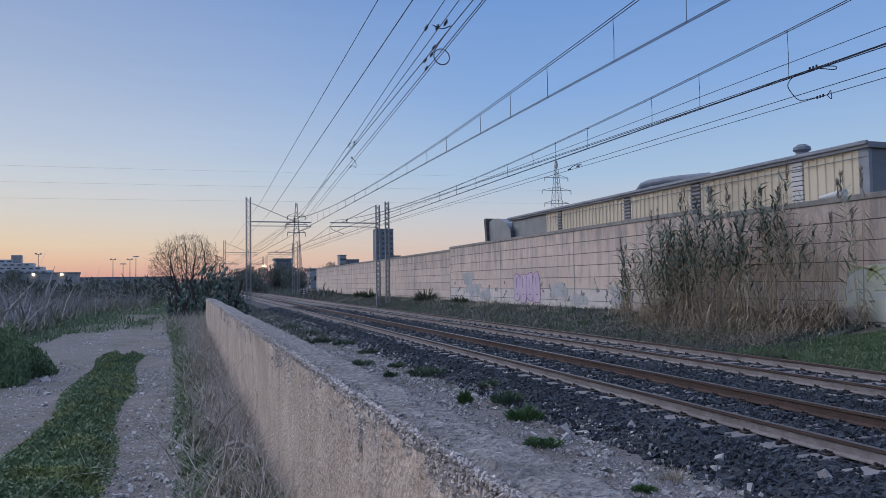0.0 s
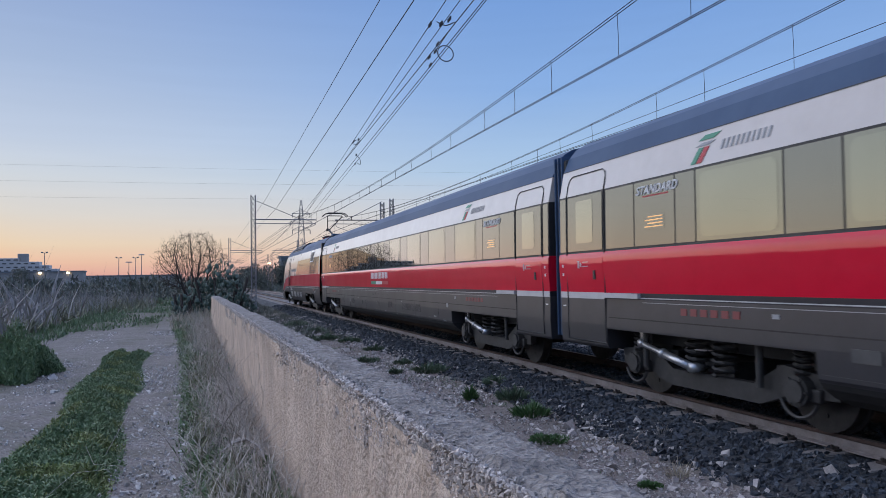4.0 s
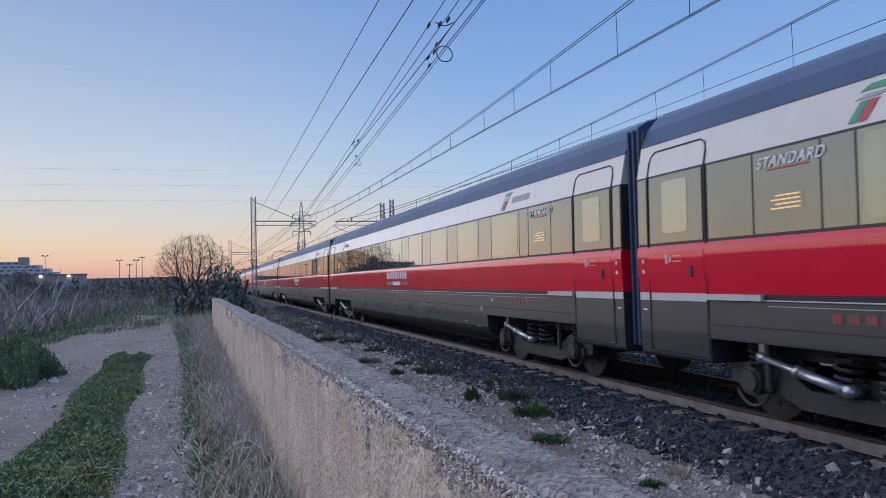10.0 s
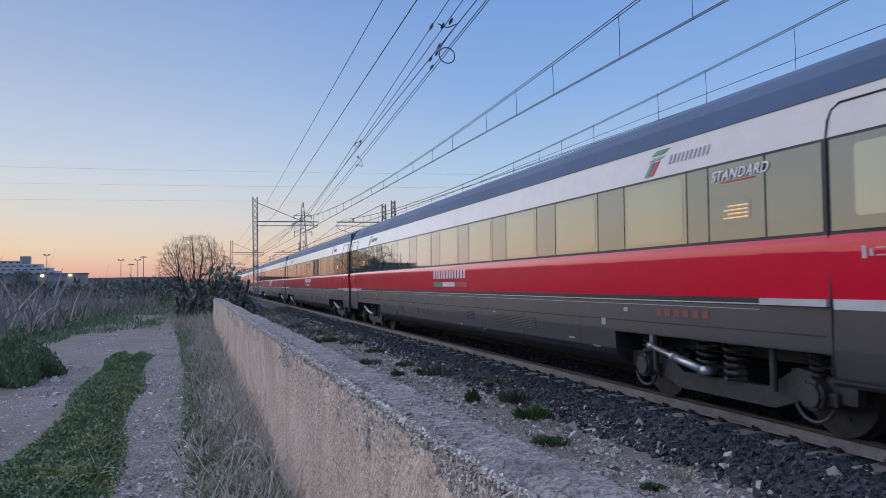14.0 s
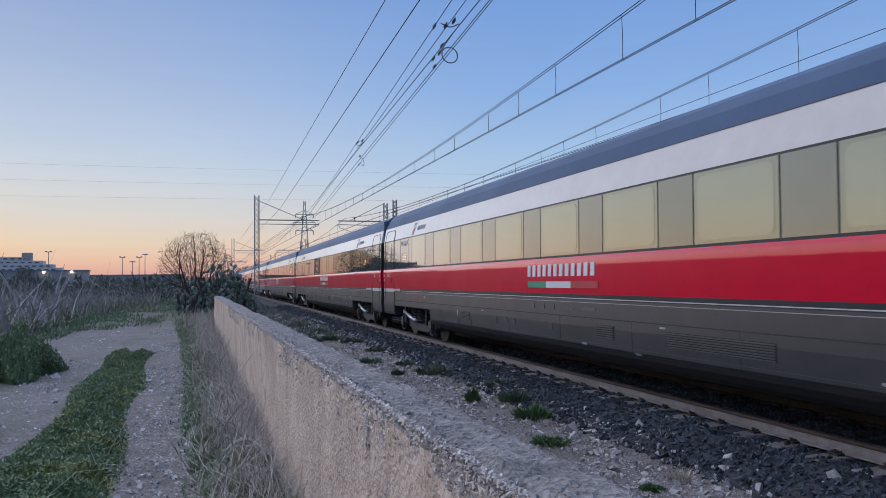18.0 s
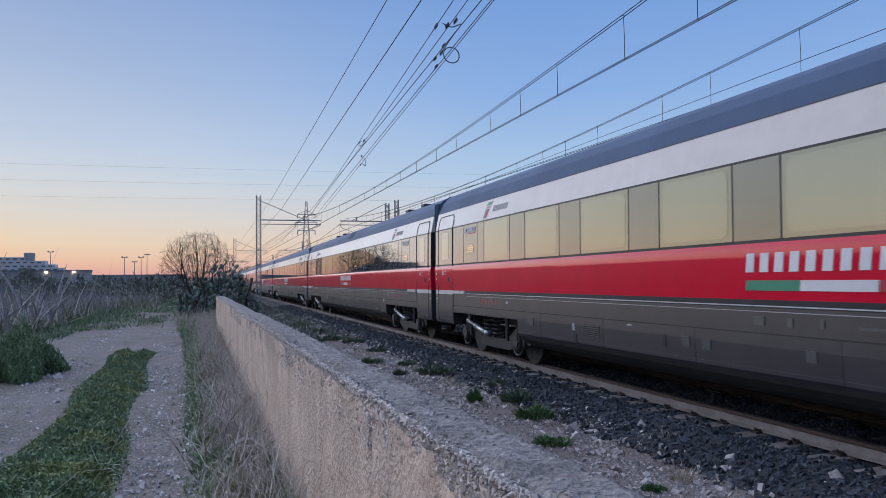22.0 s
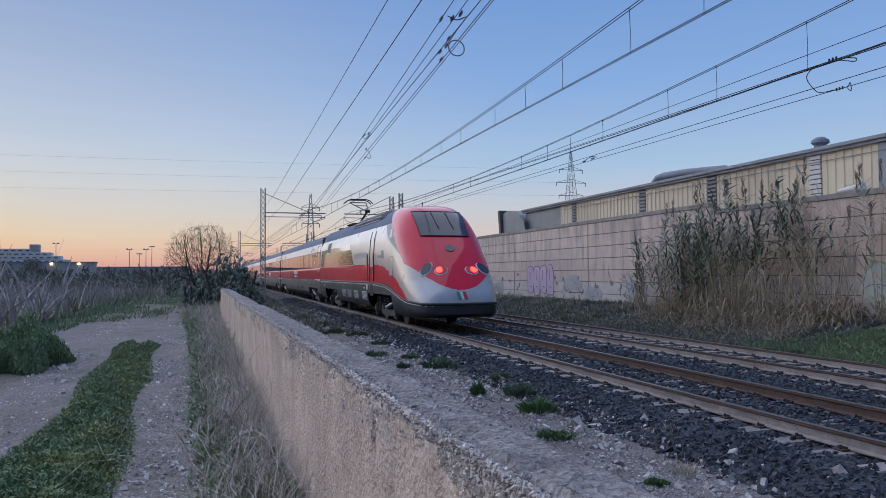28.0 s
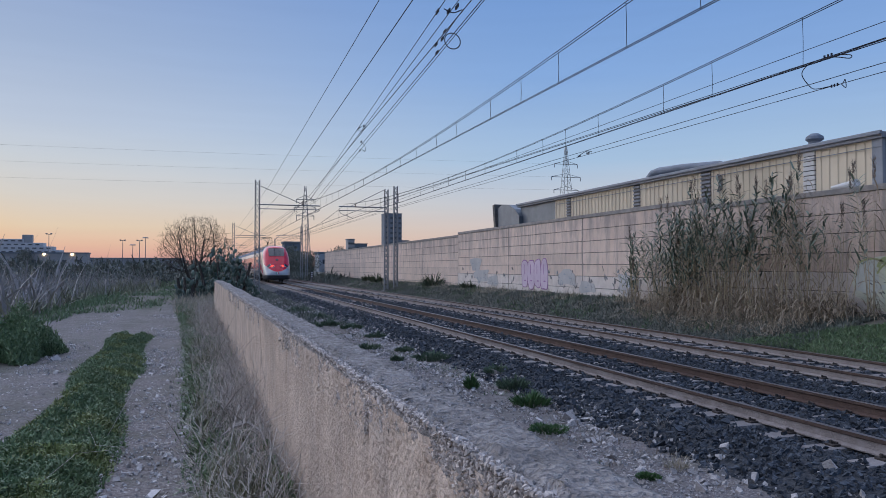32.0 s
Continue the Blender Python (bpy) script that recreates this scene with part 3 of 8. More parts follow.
    part("wall_conduit", rodded((-0.06, y0, 4.95), (-0.06, y1 - 5, 4.95), 0.012, 5), M["trim"], f)
    part("corner_trim", boxed(-0.05, 0.06, y0 - 0.05, y0 + 0.28, 3.66, top - 0.15, 0.01), M["trim"], f)
    return f


build_factory()


# ---- catenary masts ----
def lattice_mast(name, x, y, z0, z1, w, label, group="catenary masts"):
    m = tagged(empty(name, pose(x, y, z0)), label, "catenary mast", group=group)
    h = z1 - z0
    part("mast_leg", boxed(-w / 2, -w / 2 + 0.07, -0.1, 0.1, 0, h, 0.01), M["galv"], m)
    part("mast_leg", boxed(w / 2 - 0.07, w / 2, -0.1, 0.1, 0, h, 0.01), M["galv"], m)
    bm = bmesh.new()
    n = int(h / 0.42)
    for i in range(n):
        za, zb = 0.15 + i * 0.42, 0.15 + (i + 1) * 0.42
        e = 1 if i % 2 else -1
        for yy in (-0.085, 0.085):
            if y < 60:
                cross = rodded((-e * (w / 2 - 0.04), yy, za), (e * (w / 2 - 0.04), yy, min(zb, h - 0.05)), 0.018, 4)
                rod(cross, (e * (w / 2 - 0.04), yy + 0.02, za), (-e * (w / 2 - 0.04), yy + 0.02, min(zb, h - 0.05)), 0.018, 4)
                part("lacing_bar", cross, M["galv"], m)
            else:
                rod(bm, (-e * (w / 2 - 0.04), yy, za), (e * (w / 2 - 0.04), yy, min(zb, h - 0.05)), 0.018, 4)
    if y < 60:
        bm.free()
    else:
        part("lacing", bm, M["galv"], m)["kind"] = "stuff"
    part("base_block", boxed(-0.35, 0.35, -0.35, 0.35, -0.5, 0.12, 0.03), M["sleeper"], m)
    return m


def cantilever(m, z, x_end, contact_x, contact_z, mess_z):
    """Arm from the mast to over the track, in the mast's space."""
    s = 1 if x_end > 0 else -1
    part("bracket_tube", rodded((0, 0, z), (x_end, 0, z), 0.045, 8), M["galv"], m)
    part("bracket_tube", rodded((0, 0, z - 0.32), (x_end, 0, z - 0.30), 0.03, 8), M["galv"], m)
    part("stay_rod", rodded((0, 0, z + 1.5), (x_end * 0.75, 0, z + 0.04), 0.025, 6), M["galv"], m)
    bm = bmesh.new()
    for k in range(6):
        xx = contact_x - s * 0.25
        rod(bm, (xx, 0, z - 0.02 + 0.06 * k), (xx, 0, z + 0.02 + 0.06 * k), 0.07 if k % 2 else 0.045, 8)
    part("insulator", bm, M["insul"], m)
    bm = bmesh.new()
    rod(bm, (x_end, 0, z - 0.3), (contact_x + s * 0.9, 0, contact_z + 0.35), 0.025, 6)
    rod(bm, (contact_x + s * 0.9, 0, contact_z + 0.35), (contact_x, 0, contact_z + 0.03), 0.02, 6)
    part("registration_arm", bm, M["galv"], m)


for i, y in enumerate((56.0, 111.0, 166.0, 221.0)):
    left = lattice_mast("catenary_mast", 3.48, y, -0.3, 8.3, 0.40, "grey lattice steel mast with a bracket over the track")
    cantilever(left, 6.75, 4.7, 3.66, 5.97, 7.5)
    lattice_mast("catenary_mast", 14.23, y, -0.25, 8.2, 0.36, "tall lattice steel mast beside the far track")
    right = lattice_mast("catenary_mast", 13.46, y, -0.25, 7.9, 0.36, "lattice steel mast with a bracket over the far track")
    cantilever(right, 6.7, -3.8, -2.74, 5.8, 7.5)


# ---- overhead wires ----
def span_wire(name, fn, y0, y1, r, label, group, n=60):
    pts = [fn(y0 + (y1 - y0) * i / n) for i in range(n + 1)]
    ob = sweep(name, pts, r, M["wire"], None, 5)
    return tagged(ob, label, "wire", group=group)


def messenger_z(y):
    u = ((y - 3.0) % 56.0) - 28.0
    return 5.98 + 1.0 * (u / 28.0) ** 2


def line3(a, b):
    a, b = Vector(a), Vector(b)
    return lambda y: a + (b - a) * ((y - a.y) / (b.y - a.y))


for xc, cz in ((TRACK_NEAR, 5.67), (TRACK_FAR, 5.53)):
    near = xc == TRACK_NEAR
    lab = "overhead contact wire above the %s track" % ("near" if near else "far")
    for dx in (-0.026, 0.026):
        span_wire("contact_wire", lambda y, dx=dx: Vector((xc + dx, y, cz)), -12, 300, 0.0085, lab, "contact wires", 12)
        span_wire("messenger_wire", lambda y, dx=dx: Vector((xc + dx * 1.4, y, messenger_z(y) - (0.0 if near else 0.06))), -12, 300, 0.0085, "sagging messenger wire above the contact wire", "messenger wires", 230)
    hung = [5.2, 7.2, 9.19, 11.25, 13.9, 15.86, 17.84, 20.65, 22.67, 25.1] if near else [6.0, 8.4, 10.82, 13.42, 15.24, 18.4, 20.4, 22.04, 24.2]
    hung += [27.4 + 2.35 * k for k in range(11)] + [58 + 4.5 * k for k in range(11)]
    for y in hung:
        z = messenger_z(y) - (0.0 if near else 0.06)
        d = sweep("dropper", [(xc - 0.026, y, cz), (xc + 0.026, y, cz), (xc, y, cz + 0.03), (xc + 0.01, y, (cz + z) / 2), (xc, y, z - 0.03), (xc + 0.036, y, z), (xc - 0.036, y, z)], 0.007, M["wire"], None, 4)
        tagged(d, "thin vertical dropper between messenger and contact wire", "wire", group="droppers")

FEEDERS = [((3.76, 15.53, 8.0), (4.16, 40.26, 8.0), 0.010), ((4.00, 13.61, 7.3), (4.62, 35.84, 7.3), 0.012), ((4.37, 12.72, 7.0), (5.87, 33.76, 7.0), 0.009), ((4.63, 12.64, 7.0), (6.02, 33.73, 7.0), 0.009),
           ((4.88, 12.57, 7.0), (6.01, 33.73, 7.0), 0.011), ((5.06, 12.52, 7.0), (6.44, 33.64, 7.0), 0.010), ((5.11, 12.51, 7.0), (6.59, 33.61, 7.0), 0.009),
           ((12.4, 10.1, 6.46), (12.4, 56, 6.3), 0.008), ((14.0, 11.45, 6.17), (14.0, 56, 6.45), 0.010), ((14.0, 11.46, 5.97), (14.0, 56, 6.35), 0.009),
           ((11.6, 9.47, 5.80), (11.6, 56, 6.35), 0.011), ((11.66, 9.47, 5.86), (11.66, 56, 6.4), 0.009)]
for a, b, r in FEEDERS:
    fn = line3(a, b)
    span_wire("feeder_cable", fn, -12, 56, r, "overhead feeder cable strung between masts", "feeder cables", 8)
    fn2 = line3(fn(56), fn(56) + Vector((0, 110, 0)))
    span_wire("feeder_cable", fn2, 56, 221, r, "overhead feeder cable strung between masts", "feeder cables", 4)

# ---- the train ----
T = {}
T["red"] = material("train_red_paint", (0.56, 0.003, 0.026), (0.62, 0.005, 0.033), 3, 0.40, big=0.6, big_amt=0.25, dark=(0.47, 0.004, 0.024), coat=0.75, spec=0.08, coat_rough=0.02)
T["white"] = material("train_white_paint", (0.545, 0.50, 0.465), (0.605, 0.56, 0.525), 3, 0.35, big=0.5, big_amt=0.3, dark=(0.465, 0.43, 0.395), coat=0.25)
T["dark"] = material("loco_dark_lower_paint", (0.022, 0.023, 0.028), (0.036, 0.036, 0.042), 2.5, 0.5, big=0.8, big_amt=0.5, dark=(0.034, 0.028, 0.025), spec=0.2)
T["pearl"] = material("loco_pearl_paint", (0.375, 0.33, 0.29), (0.425, 0.378, 0.335), 3, 0.30, big=0.5, big_amt=0.3, dark=(0.30, 0.265, 0.235), coat=0.4)
T["silver"] = material("train_silver_paint", (0.33, 0.325, 0.33), (0.39, 0.385, 0.39), 3, 0.34, metal=0.25, coat=0.5)
T["roof"] = material("train_roof_paint", (0.046, 0.083, 0.155), (0.06, 0.103, 0.18), 2, 0.6, big=0.5, big_amt=0.35, dark=(0.045, 0.065, 0.11), spec=0.2)
T["skirt"] = material("train_dark_skirt", (0.024, 0.024, 0.028), (0.037, 0.036, 0.041), 2.5, 0.42, big=0.8, big_amt=0.5, dark=(0.042, 0.036, 0.033), coat=0.15)
T["black"] = material("train_underside_black", (0.012, 0.012, 0.013), (0.03, 0.028, 0.027), 6, 0.75)
T["gasket"] = material("black_rubber_gasket", (0.015, 0.015, 0.017), (0.03, 0.03, 0.032), 10, 0.55)
T["glass"] = material("coated_window_glass", (0.142, 0.143, 0.116), (0.156, 0.157, 0.128), 0.5, 0.02, metal=0.8, big_amt=0.1, vary=0.01)
T["rim"] = material("window_border_glass", (0.122, 0.122, 0.102), (0.135, 0.135, 0.112), 0.5, 0.05, metal=0.8, big_amt=0.1, vary=0.02)
T["doorlight"] = material("door_window_glass", (0.165, 0.165, 0.138), (0.18, 0.18, 0.15), 0.5, 0.03, metal=0.8, big_amt=0.1, vary=0.01)
T["palemark"] = material("pink_white_marking", (0.50, 0.36, 0.38), (0.58, 0.42, 0.44), 6, 0.5)
T["blank"] = material("tinted_blank_glass", (0.100, 0.100, 0.089), (0.115, 0.115, 0.102), 0.5, 0.035, metal=0.75, big_amt=0.1, vary=0.015)
T["greyband"] = material("loco_grey_gloss_band", (0.125, 0.118, 0.102), (0.145, 0.138, 0.12), 0.6, 0.05, metal=0.75, big_amt=0.1, vary=0.02)
T["screen"] = material("dark_windscreen", (0.015, 0.018, 0.022), (0.024, 0.028, 0.032), 2, 0.12, coat=0.35)
T["steel"] = material("bogie_steel", (0.035, 0.033, 0.032), (0.068, 0.064, 0.061), 9, 0.62, metal=0.3, big=2, dark=(0.04, 0.03, 0.024))
T["wheel"] = material("wheel_steel", (0.045, 0.040, 0.037), (0.085, 0.076, 0.068), 8, 0.55, metal=0.5)
T["damper"] = material("bright_damper", (0.42, 0.42, 0.43), (0.54, 0.54, 0.55), 6, 0.35, metal=0.8)
T["dimred"] = material("dull_red_number", (0.15, 0.026, 0.03), (0.19, 0.034, 0.038), 6, 0.5)
T["mark"] = material("white_marking", (0.62, 0.62, 0.63), (0.7, 0.7, 0.71), 6, 0.5)
T["navy"] = material("navy_roof_fairing", (0.018, 0.026, 0.045), (0.028, 0.04, 0.062), 3, 0.65, spec=0.15)
T["greymark"] = material("grey_marking", (0.27, 0.28, 0.29), (0.33, 0.34, 0.35), 6, 0.5)
T["plate"] = material("dim_skirt_plate", (0.052, 0.052, 0.053), (0.078, 0.077, 0.076), 6, 0.55)
T["green"] = material("green_marking", (0.03, 0.22, 0.13), (0.05, 0.27, 0.16), 6, 0.45)
T["redmark"] = material("red_marking", (0.40, 0.03, 0.04), (0.46, 0.04, 0.05), 6, 0.5)
T["step"] = material("pale_grey_stripe", (0.40, 0.405, 0.41), (0.50, 0.505, 0.51), 5, 0.45)
T["tail"] = glowing("red_tail_light", (1.0, 0.03, 0.02), 6.0)
T["sign"] = glowing("amber_display", (1.0, 0.55, 0.22), 0.4)

LEN = 26.4          # coach to coach
HALF = LEN / 2 - 0.21
SIDE = [(0.36, 0.98), (0.46, 1.20), (0.56, 1.335), (0.66, 1.395), (0.95, 1.410), (1.37, 1.403), (1.46, 1.404), (1.70, 1.419), (1.85, 1.4255), (1.93, 1.4275), (1.98, 1.4278), (2.02, 1.426), (2.05, 1.421), (2.08, 1.405),
        (3.03, 1.390), (3.47, 1.30), (3.72, 1.19), (3.88, 1.05), (3.98, 0.88), (4.05, 0.55), (4.08, 0.0)]


def half_width(z):
    for (z0, x0), (z1, x1) in zip(SIDE, SIDE[1:]):
        if z <= z1:
            return x0 + (x1 - x0) * (z - z0) / (z1 - z0)
    return 0.0


def band_profile(z0, z1, out=0.0):
    zs = [z0] + [z for z, _ in SIDE if z0 + 0.001 < z < z1 - 0.001] + [z1]
    left = [(-(half_width(z) + out), z) for z in zs]
    right = [(half_width(z) + out, z) for z in reversed(zs) if half_width(z) > 0.001]
    return left + right


def side_plate(s, y0, y1, z0, z1, out=0.006, deep=0.02, cuts=1):
    """A thin plate on the coach side s (-1 near, 1 far) that follows its slope."""
    bm = bmesh.new()
    zs = [z0 + (z1 - z0) * i / cuts for i in range(cuts + 1)]
    rows_ = []
    for z in zs:
        x = half_width(z)
        rows_.append([bm.verts.new((s * (x + o), y, z)) for o in (out, -deep) for y in (y0, y1)])
    for a, b in zip(rows_, rows_[1:]):
        bm.faces.new((a[0], a[1], b[1], b[0])); bm.faces.new((a[2], b[2], b[3], a[3]))
        bm.faces.new((a[0], b[0], b[2], a[2])); bm.faces.new((a[1], a[3], b[3], b[1]))
    a, b = rows_[0], rows_[-1]
    bm.faces.new((a[0], a[2], a[3], a[1])); bm.faces.new((b[0], b[1], b[3], b[2]))
    return bm


def rounded_plate(s, y0, y1, z0, z1, r, out=0.009):
    """A thin pane with rounded corners on the coach side s."""
    pts = []
    for cy, cz, a0 in ((y1 - r, z1 - r, 0), (y0 + r, z1 - r, 90), (y0 + r, z0 + r, 180), (y1 - r, z0 + r, 270)):
        for k in range(5):
            a = radians(a0 + 22.5 * k)
            pts.append((cy + r * math.cos(a), cz + r * math.sin(a)))
    bm = bmesh.new()
    a = [bm.verts.new((s * (half_width(z) + out), y, z)) for y, z in pts]
    b = [bm.verts.new((s * half_width(z), y, z)) for y, z in pts]
    bm.faces.new(a); bm.faces.new(b[::-1])
    for i in range(len(pts)):
        j = (i + 1) % len(pts)
        bm.faces.new((a[i], b[i], b[j], a[j]))
    return bm


def slanted(s, y0, y1, z0, z1, lean, out=0.008):
    """A parallelogram mark on the side; lean in metres from bottom to top."""
    bm = bmesh.new()
    x0, x1 = half_width(z0), half_width(z1)
    v = [bm.verts.new(p) for o in (out, 0.0) for p in ((s * (x0 + o), y0, z0), (s * (x0 + o), y1, z0), (s * (x1 + o), y1 + lean, z1), (s * (x1 + o), y0 + lean, z1))]
    bm.faces.new(v[0:4]); bm.faces.new(v[7:3:-1])
    for i in range(4):
        j = (i + 1) % 4
        bm.faces.new((v[i], v[i + 4], v[j + 4], v[j]))
    return bm


def words(text, size, s, y, z, mat, parent, name, lean=0.22):
    """Raised lettering on the side s, reading along the train."""
    cu = bpy.data.curves.new(name, "FONT")
    cu.body, cu.size, cu.extrude, cu.shear, cu.space_character, cu.offset = text, size, 0.004, lean, 1.08, size * 0.02
    tmp = new("lettering", cu)
    me = bpy.data.meshes.new_from_object(tmp.evaluated_get(bpy.context.evaluated_depsgraph_get()))
    bpy.data.objects.remove(tmp); bpy.data.curves.remove(cu)
    ob = link_mesh(name, me, mat, parent)
    x = half_width(z + size * 0.35)
    tilt = math.degrees(math.atan2(half_width(z) - half_width(z + size), size))
    # near side: text runs towards -y (to the right as seen from the field)
    ob.matrix_basis = Matrix.Translation((s * (x + 0.014), y, z)) @ pose(0, 0, 0, 0, 0, -90 if s < 0 else 90) @ pose(0, 0, 0, 90 - tilt, 0, 0)
    return ob


def coil(bm, x, y, z0, z1, r, turns):
    pts = []
    n = turns * 8
    for i in range(n + 1):
        a = 2 * math.pi * i / 8
        pts.append((x + r * math.cos(a), y + r * math.sin(a), z0 + (z1 - z0) * i / n))
    vs, fs = tube(pts, 0.022, 4)
    bv = [bm.verts.new(v) for v in vs]
    for f in fs:
        bm.faces.new([bv[i] for i in f])


BOGIE = {}


def bogie_meshes():
    """Meshes of one bogie about its centre, near side; shared by all bogies."""
    def keep(key, bm, mat, smooth=False):
        me = bpy.data.meshes.new(key)
        bmesh.ops.recalc_face_normals(bm, faces=bm.faces)
        bm.to_mesh(me); bm.free()
        me.materials.append(mat)
        if smooth:
            me.shade_smooth()
        BOGIE[key] = me
    bm = bmesh.new()
    for s in (-1, 1):
        prof = [(-1.95, 0.40), (-1.95, 0.62), (-1.2, 0.70), (-0.75, 0.44), (0.75, 0.44), (1.2, 0.70), (1.95, 0.62), (1.95, 0.40), (1.3, 0.38), (0.85, 0.22), (-0.85, 0.22), (-1.3, 0.38)]
        x0, x1 = s * 1.00, s * 1.12
        a = [bm.verts.new((x0, y, z)) for y, z in prof]
        b = [bm.verts.new((x1, y, z)) for y, z in prof]
        bm.faces.new(a); bm.faces.new(b[::-1])
        for i in range(len(prof)):
            j = (i + 1) % len(prof)
            bm.faces.new((a[i], b[i], b[j], a[j]))
    box(bm, -1.0, 1.0, -0.3, 0.3, 0.40, 0.62)
    keep("bogie_frame", bm, T["steel"])
    bm = bmesh.new()
    rod(bm, (0.98, 0, 0.46), (1.24, 0, 0.46), 0.165, 16)
    rod(bm, (1.24, 0, 0.46), (1.275, 0, 0.46), 0.125, 16)
    for k in range(6):
        a = math.pi * k / 3
        rod(bm, (1.24, 0.14 * math.cos(a), 0.46 + 0.14 * math.sin(a)), (1.26, 0.14 * math.cos(a), 0.46 + 0.14 * math.sin(a)), 0.018, 6)
    vs_, fs_ = tube([(1.2, 0.26 * math.cos(radians(200 + 14 * k)), 0.44 + 0.26 * math.sin(radians(200 + 14 * k))) for k in range(11)], 0.022, 6)
    bv_ = [bm.verts.new(v) for v in vs_]
    for f in fs_:
        bm.faces.new([bv_[i] for i in f])
    box(bm, 1.0, 1.18, -0.26, 0.26, 0.36, 0.50, 0.02)
    keep("axle_box", bm, T["steel"])
    bm = bmesh.new()
    for s in (-1, 1):
        r = 0.46
        rod(bm, (s * 0.72, 0, 0), (s * 0.85, 0, 0), r, 32)
        rod(bm, (s * 0.68, 0, 0), (s * 0.72, 0, 0), r + 0.03, 32)
        for k in range(6):
            a = math.pi * k / 3
            rod(bm, (s * 0.85, 0.28 * math.cos(a), 0.28 * math.sin(a)), (s * 0.862, 0.28 * math.cos(a), 0.28 * math.sin(a)), 0.03, 6)
    rod(bm, (-0.75, 0, 0), (0.75, 0, 0), 0.09, 12)
    keep("wheelset", bm, T["wheel"])
    bm = bmesh.new()
    coil(bm, 1.1, 0, 0.46, 0.90, 0.14, 5)
    keep("coil_spring", bm, T["steel"])
    bm = bmesh.new()
    coil(bm, 1.12, 0, 0.60, 0.92, 0.085, 5)
    keep("axle_spring", bm, T["steel"])
    bm = bmesh.new()
    rod(bm, (1.24, 1.28, 0.74), (1.24, 0.22, 0.53), 0.038, 12)
    rod(bm, (1.24, 0.80, 0.645), (1.24, 0.24, 0.534), 0.056, 12)
    rod(bm, (1.24, 0.82, 0.649), (1.24, 0.76, 0.637), 0.070, 12)
    rod(bm, (1.14, 1.30, 0.745), (1.28, 1.30, 0.745), 0.058, 10)
    rod(bm, (1.08, 0.18, 0.52), (1.28, 0.18, 0.52), 0.066, 10)
    box(bm, 1.10, 1.22, 1.24, 1.38, 0.72, 1.0, 0.02)
    keep("yaw_damper", bm, T["damper"], True)
    bm = bmesh.new()
    rod(bm, (1.2, 0, 0.42), (1.2, 0, 0.92), 0.042, 8)
    keep("vertical_damper", bm, T["steel"])
    bm = bmesh.new()
    box(bm, 0.70, 0.92, -0.1, 0.1, 0.25, 0.66, 0.02)
    keep("brake_unit", bm, T["black"])


bogie_meshes()


def add_bogie(car, y, wheelbase=3.0):
    def put(key, parent, yy=0.0, z=0.0, side=1):
        o = new(key, BOGIE[key]); o.parent = parent
        o.location = (0, yy, z)
        o.scale = (side, 1, 1)
        return o
    b = put("bogie_frame", car, y)
    b["label"] = "dark steel bogie with coil springs and a bright damper"
    for e in (-1, 1):
        w = put("wheelset", car, y + e * wheelbase / 2, 0.46)
        w["label"] = "solid steel wheelset"
        for s in (-1, 1):
            put("axle_box", b, e * wheelbase / 2, 0, s)
            put("axle_spring", b, e * wheelbase / 2, 0, s)
            put("coil_spring", b, e * 0.26, 0, s)
            put("brake_unit", b, e * 1.0, 0, s)
    for s in (-1, 1):
        put("yaw_damper", b, 0, 0, s)["label"] = "bright metal yaw damper"
        put("vertical_damper", b, -0.95, 0, s)
        put("vertical_damper", b, 1.25, 0, s)


def emblem(car, s, y, z):
    """The operator's emblem and name as plain shapes: slanted stripes and a row of grey bars."""
    for (a, b, z0, z1, key) in ((0.0, 0.09, z, z + 0.19, "green"), (0.11, 0.20, z, z + 0.19, "redmark"), (0.06, 0.30, z + 0.21, z + 0.25, "greymark"), (0.10, 0.38, z + 0.28, z + 0.34, "green")):
        part("emblem_stripe", slanted(s, y - a, y - b, z0, z1, -0.12), T[key], car)
    for i in range(10):
        yy = y - 0.52 - 0.083 * i
        part("name_bar", slanted(s, yy, yy - 0.036, z + 0.11, z + 0.23, -0.03), T["greymark"], car)


def name_bars(car, s, y, z, height, width, key, n=12, flag=True):
    """The train's name as a row of plain slanted bars, over a thin tricolour strip."""
    step = width / n
    for i in range(n):
        yy = y - step * i
        part("name_bar", slanted(s, yy, yy - step * 0.58, z, z + height, -height * 0.16), T[key], car)
    if flag:
        for a, b, k in ((0, 0.30, "green"), (0.30, 0.66, "mark"), (0.66, 1.0, "redmark")):
            part("flag_strip", slanted(s, y - width * a + 0.02, y - width * b, z - 0.20, z - 0.09, -0.02), T[k], car)


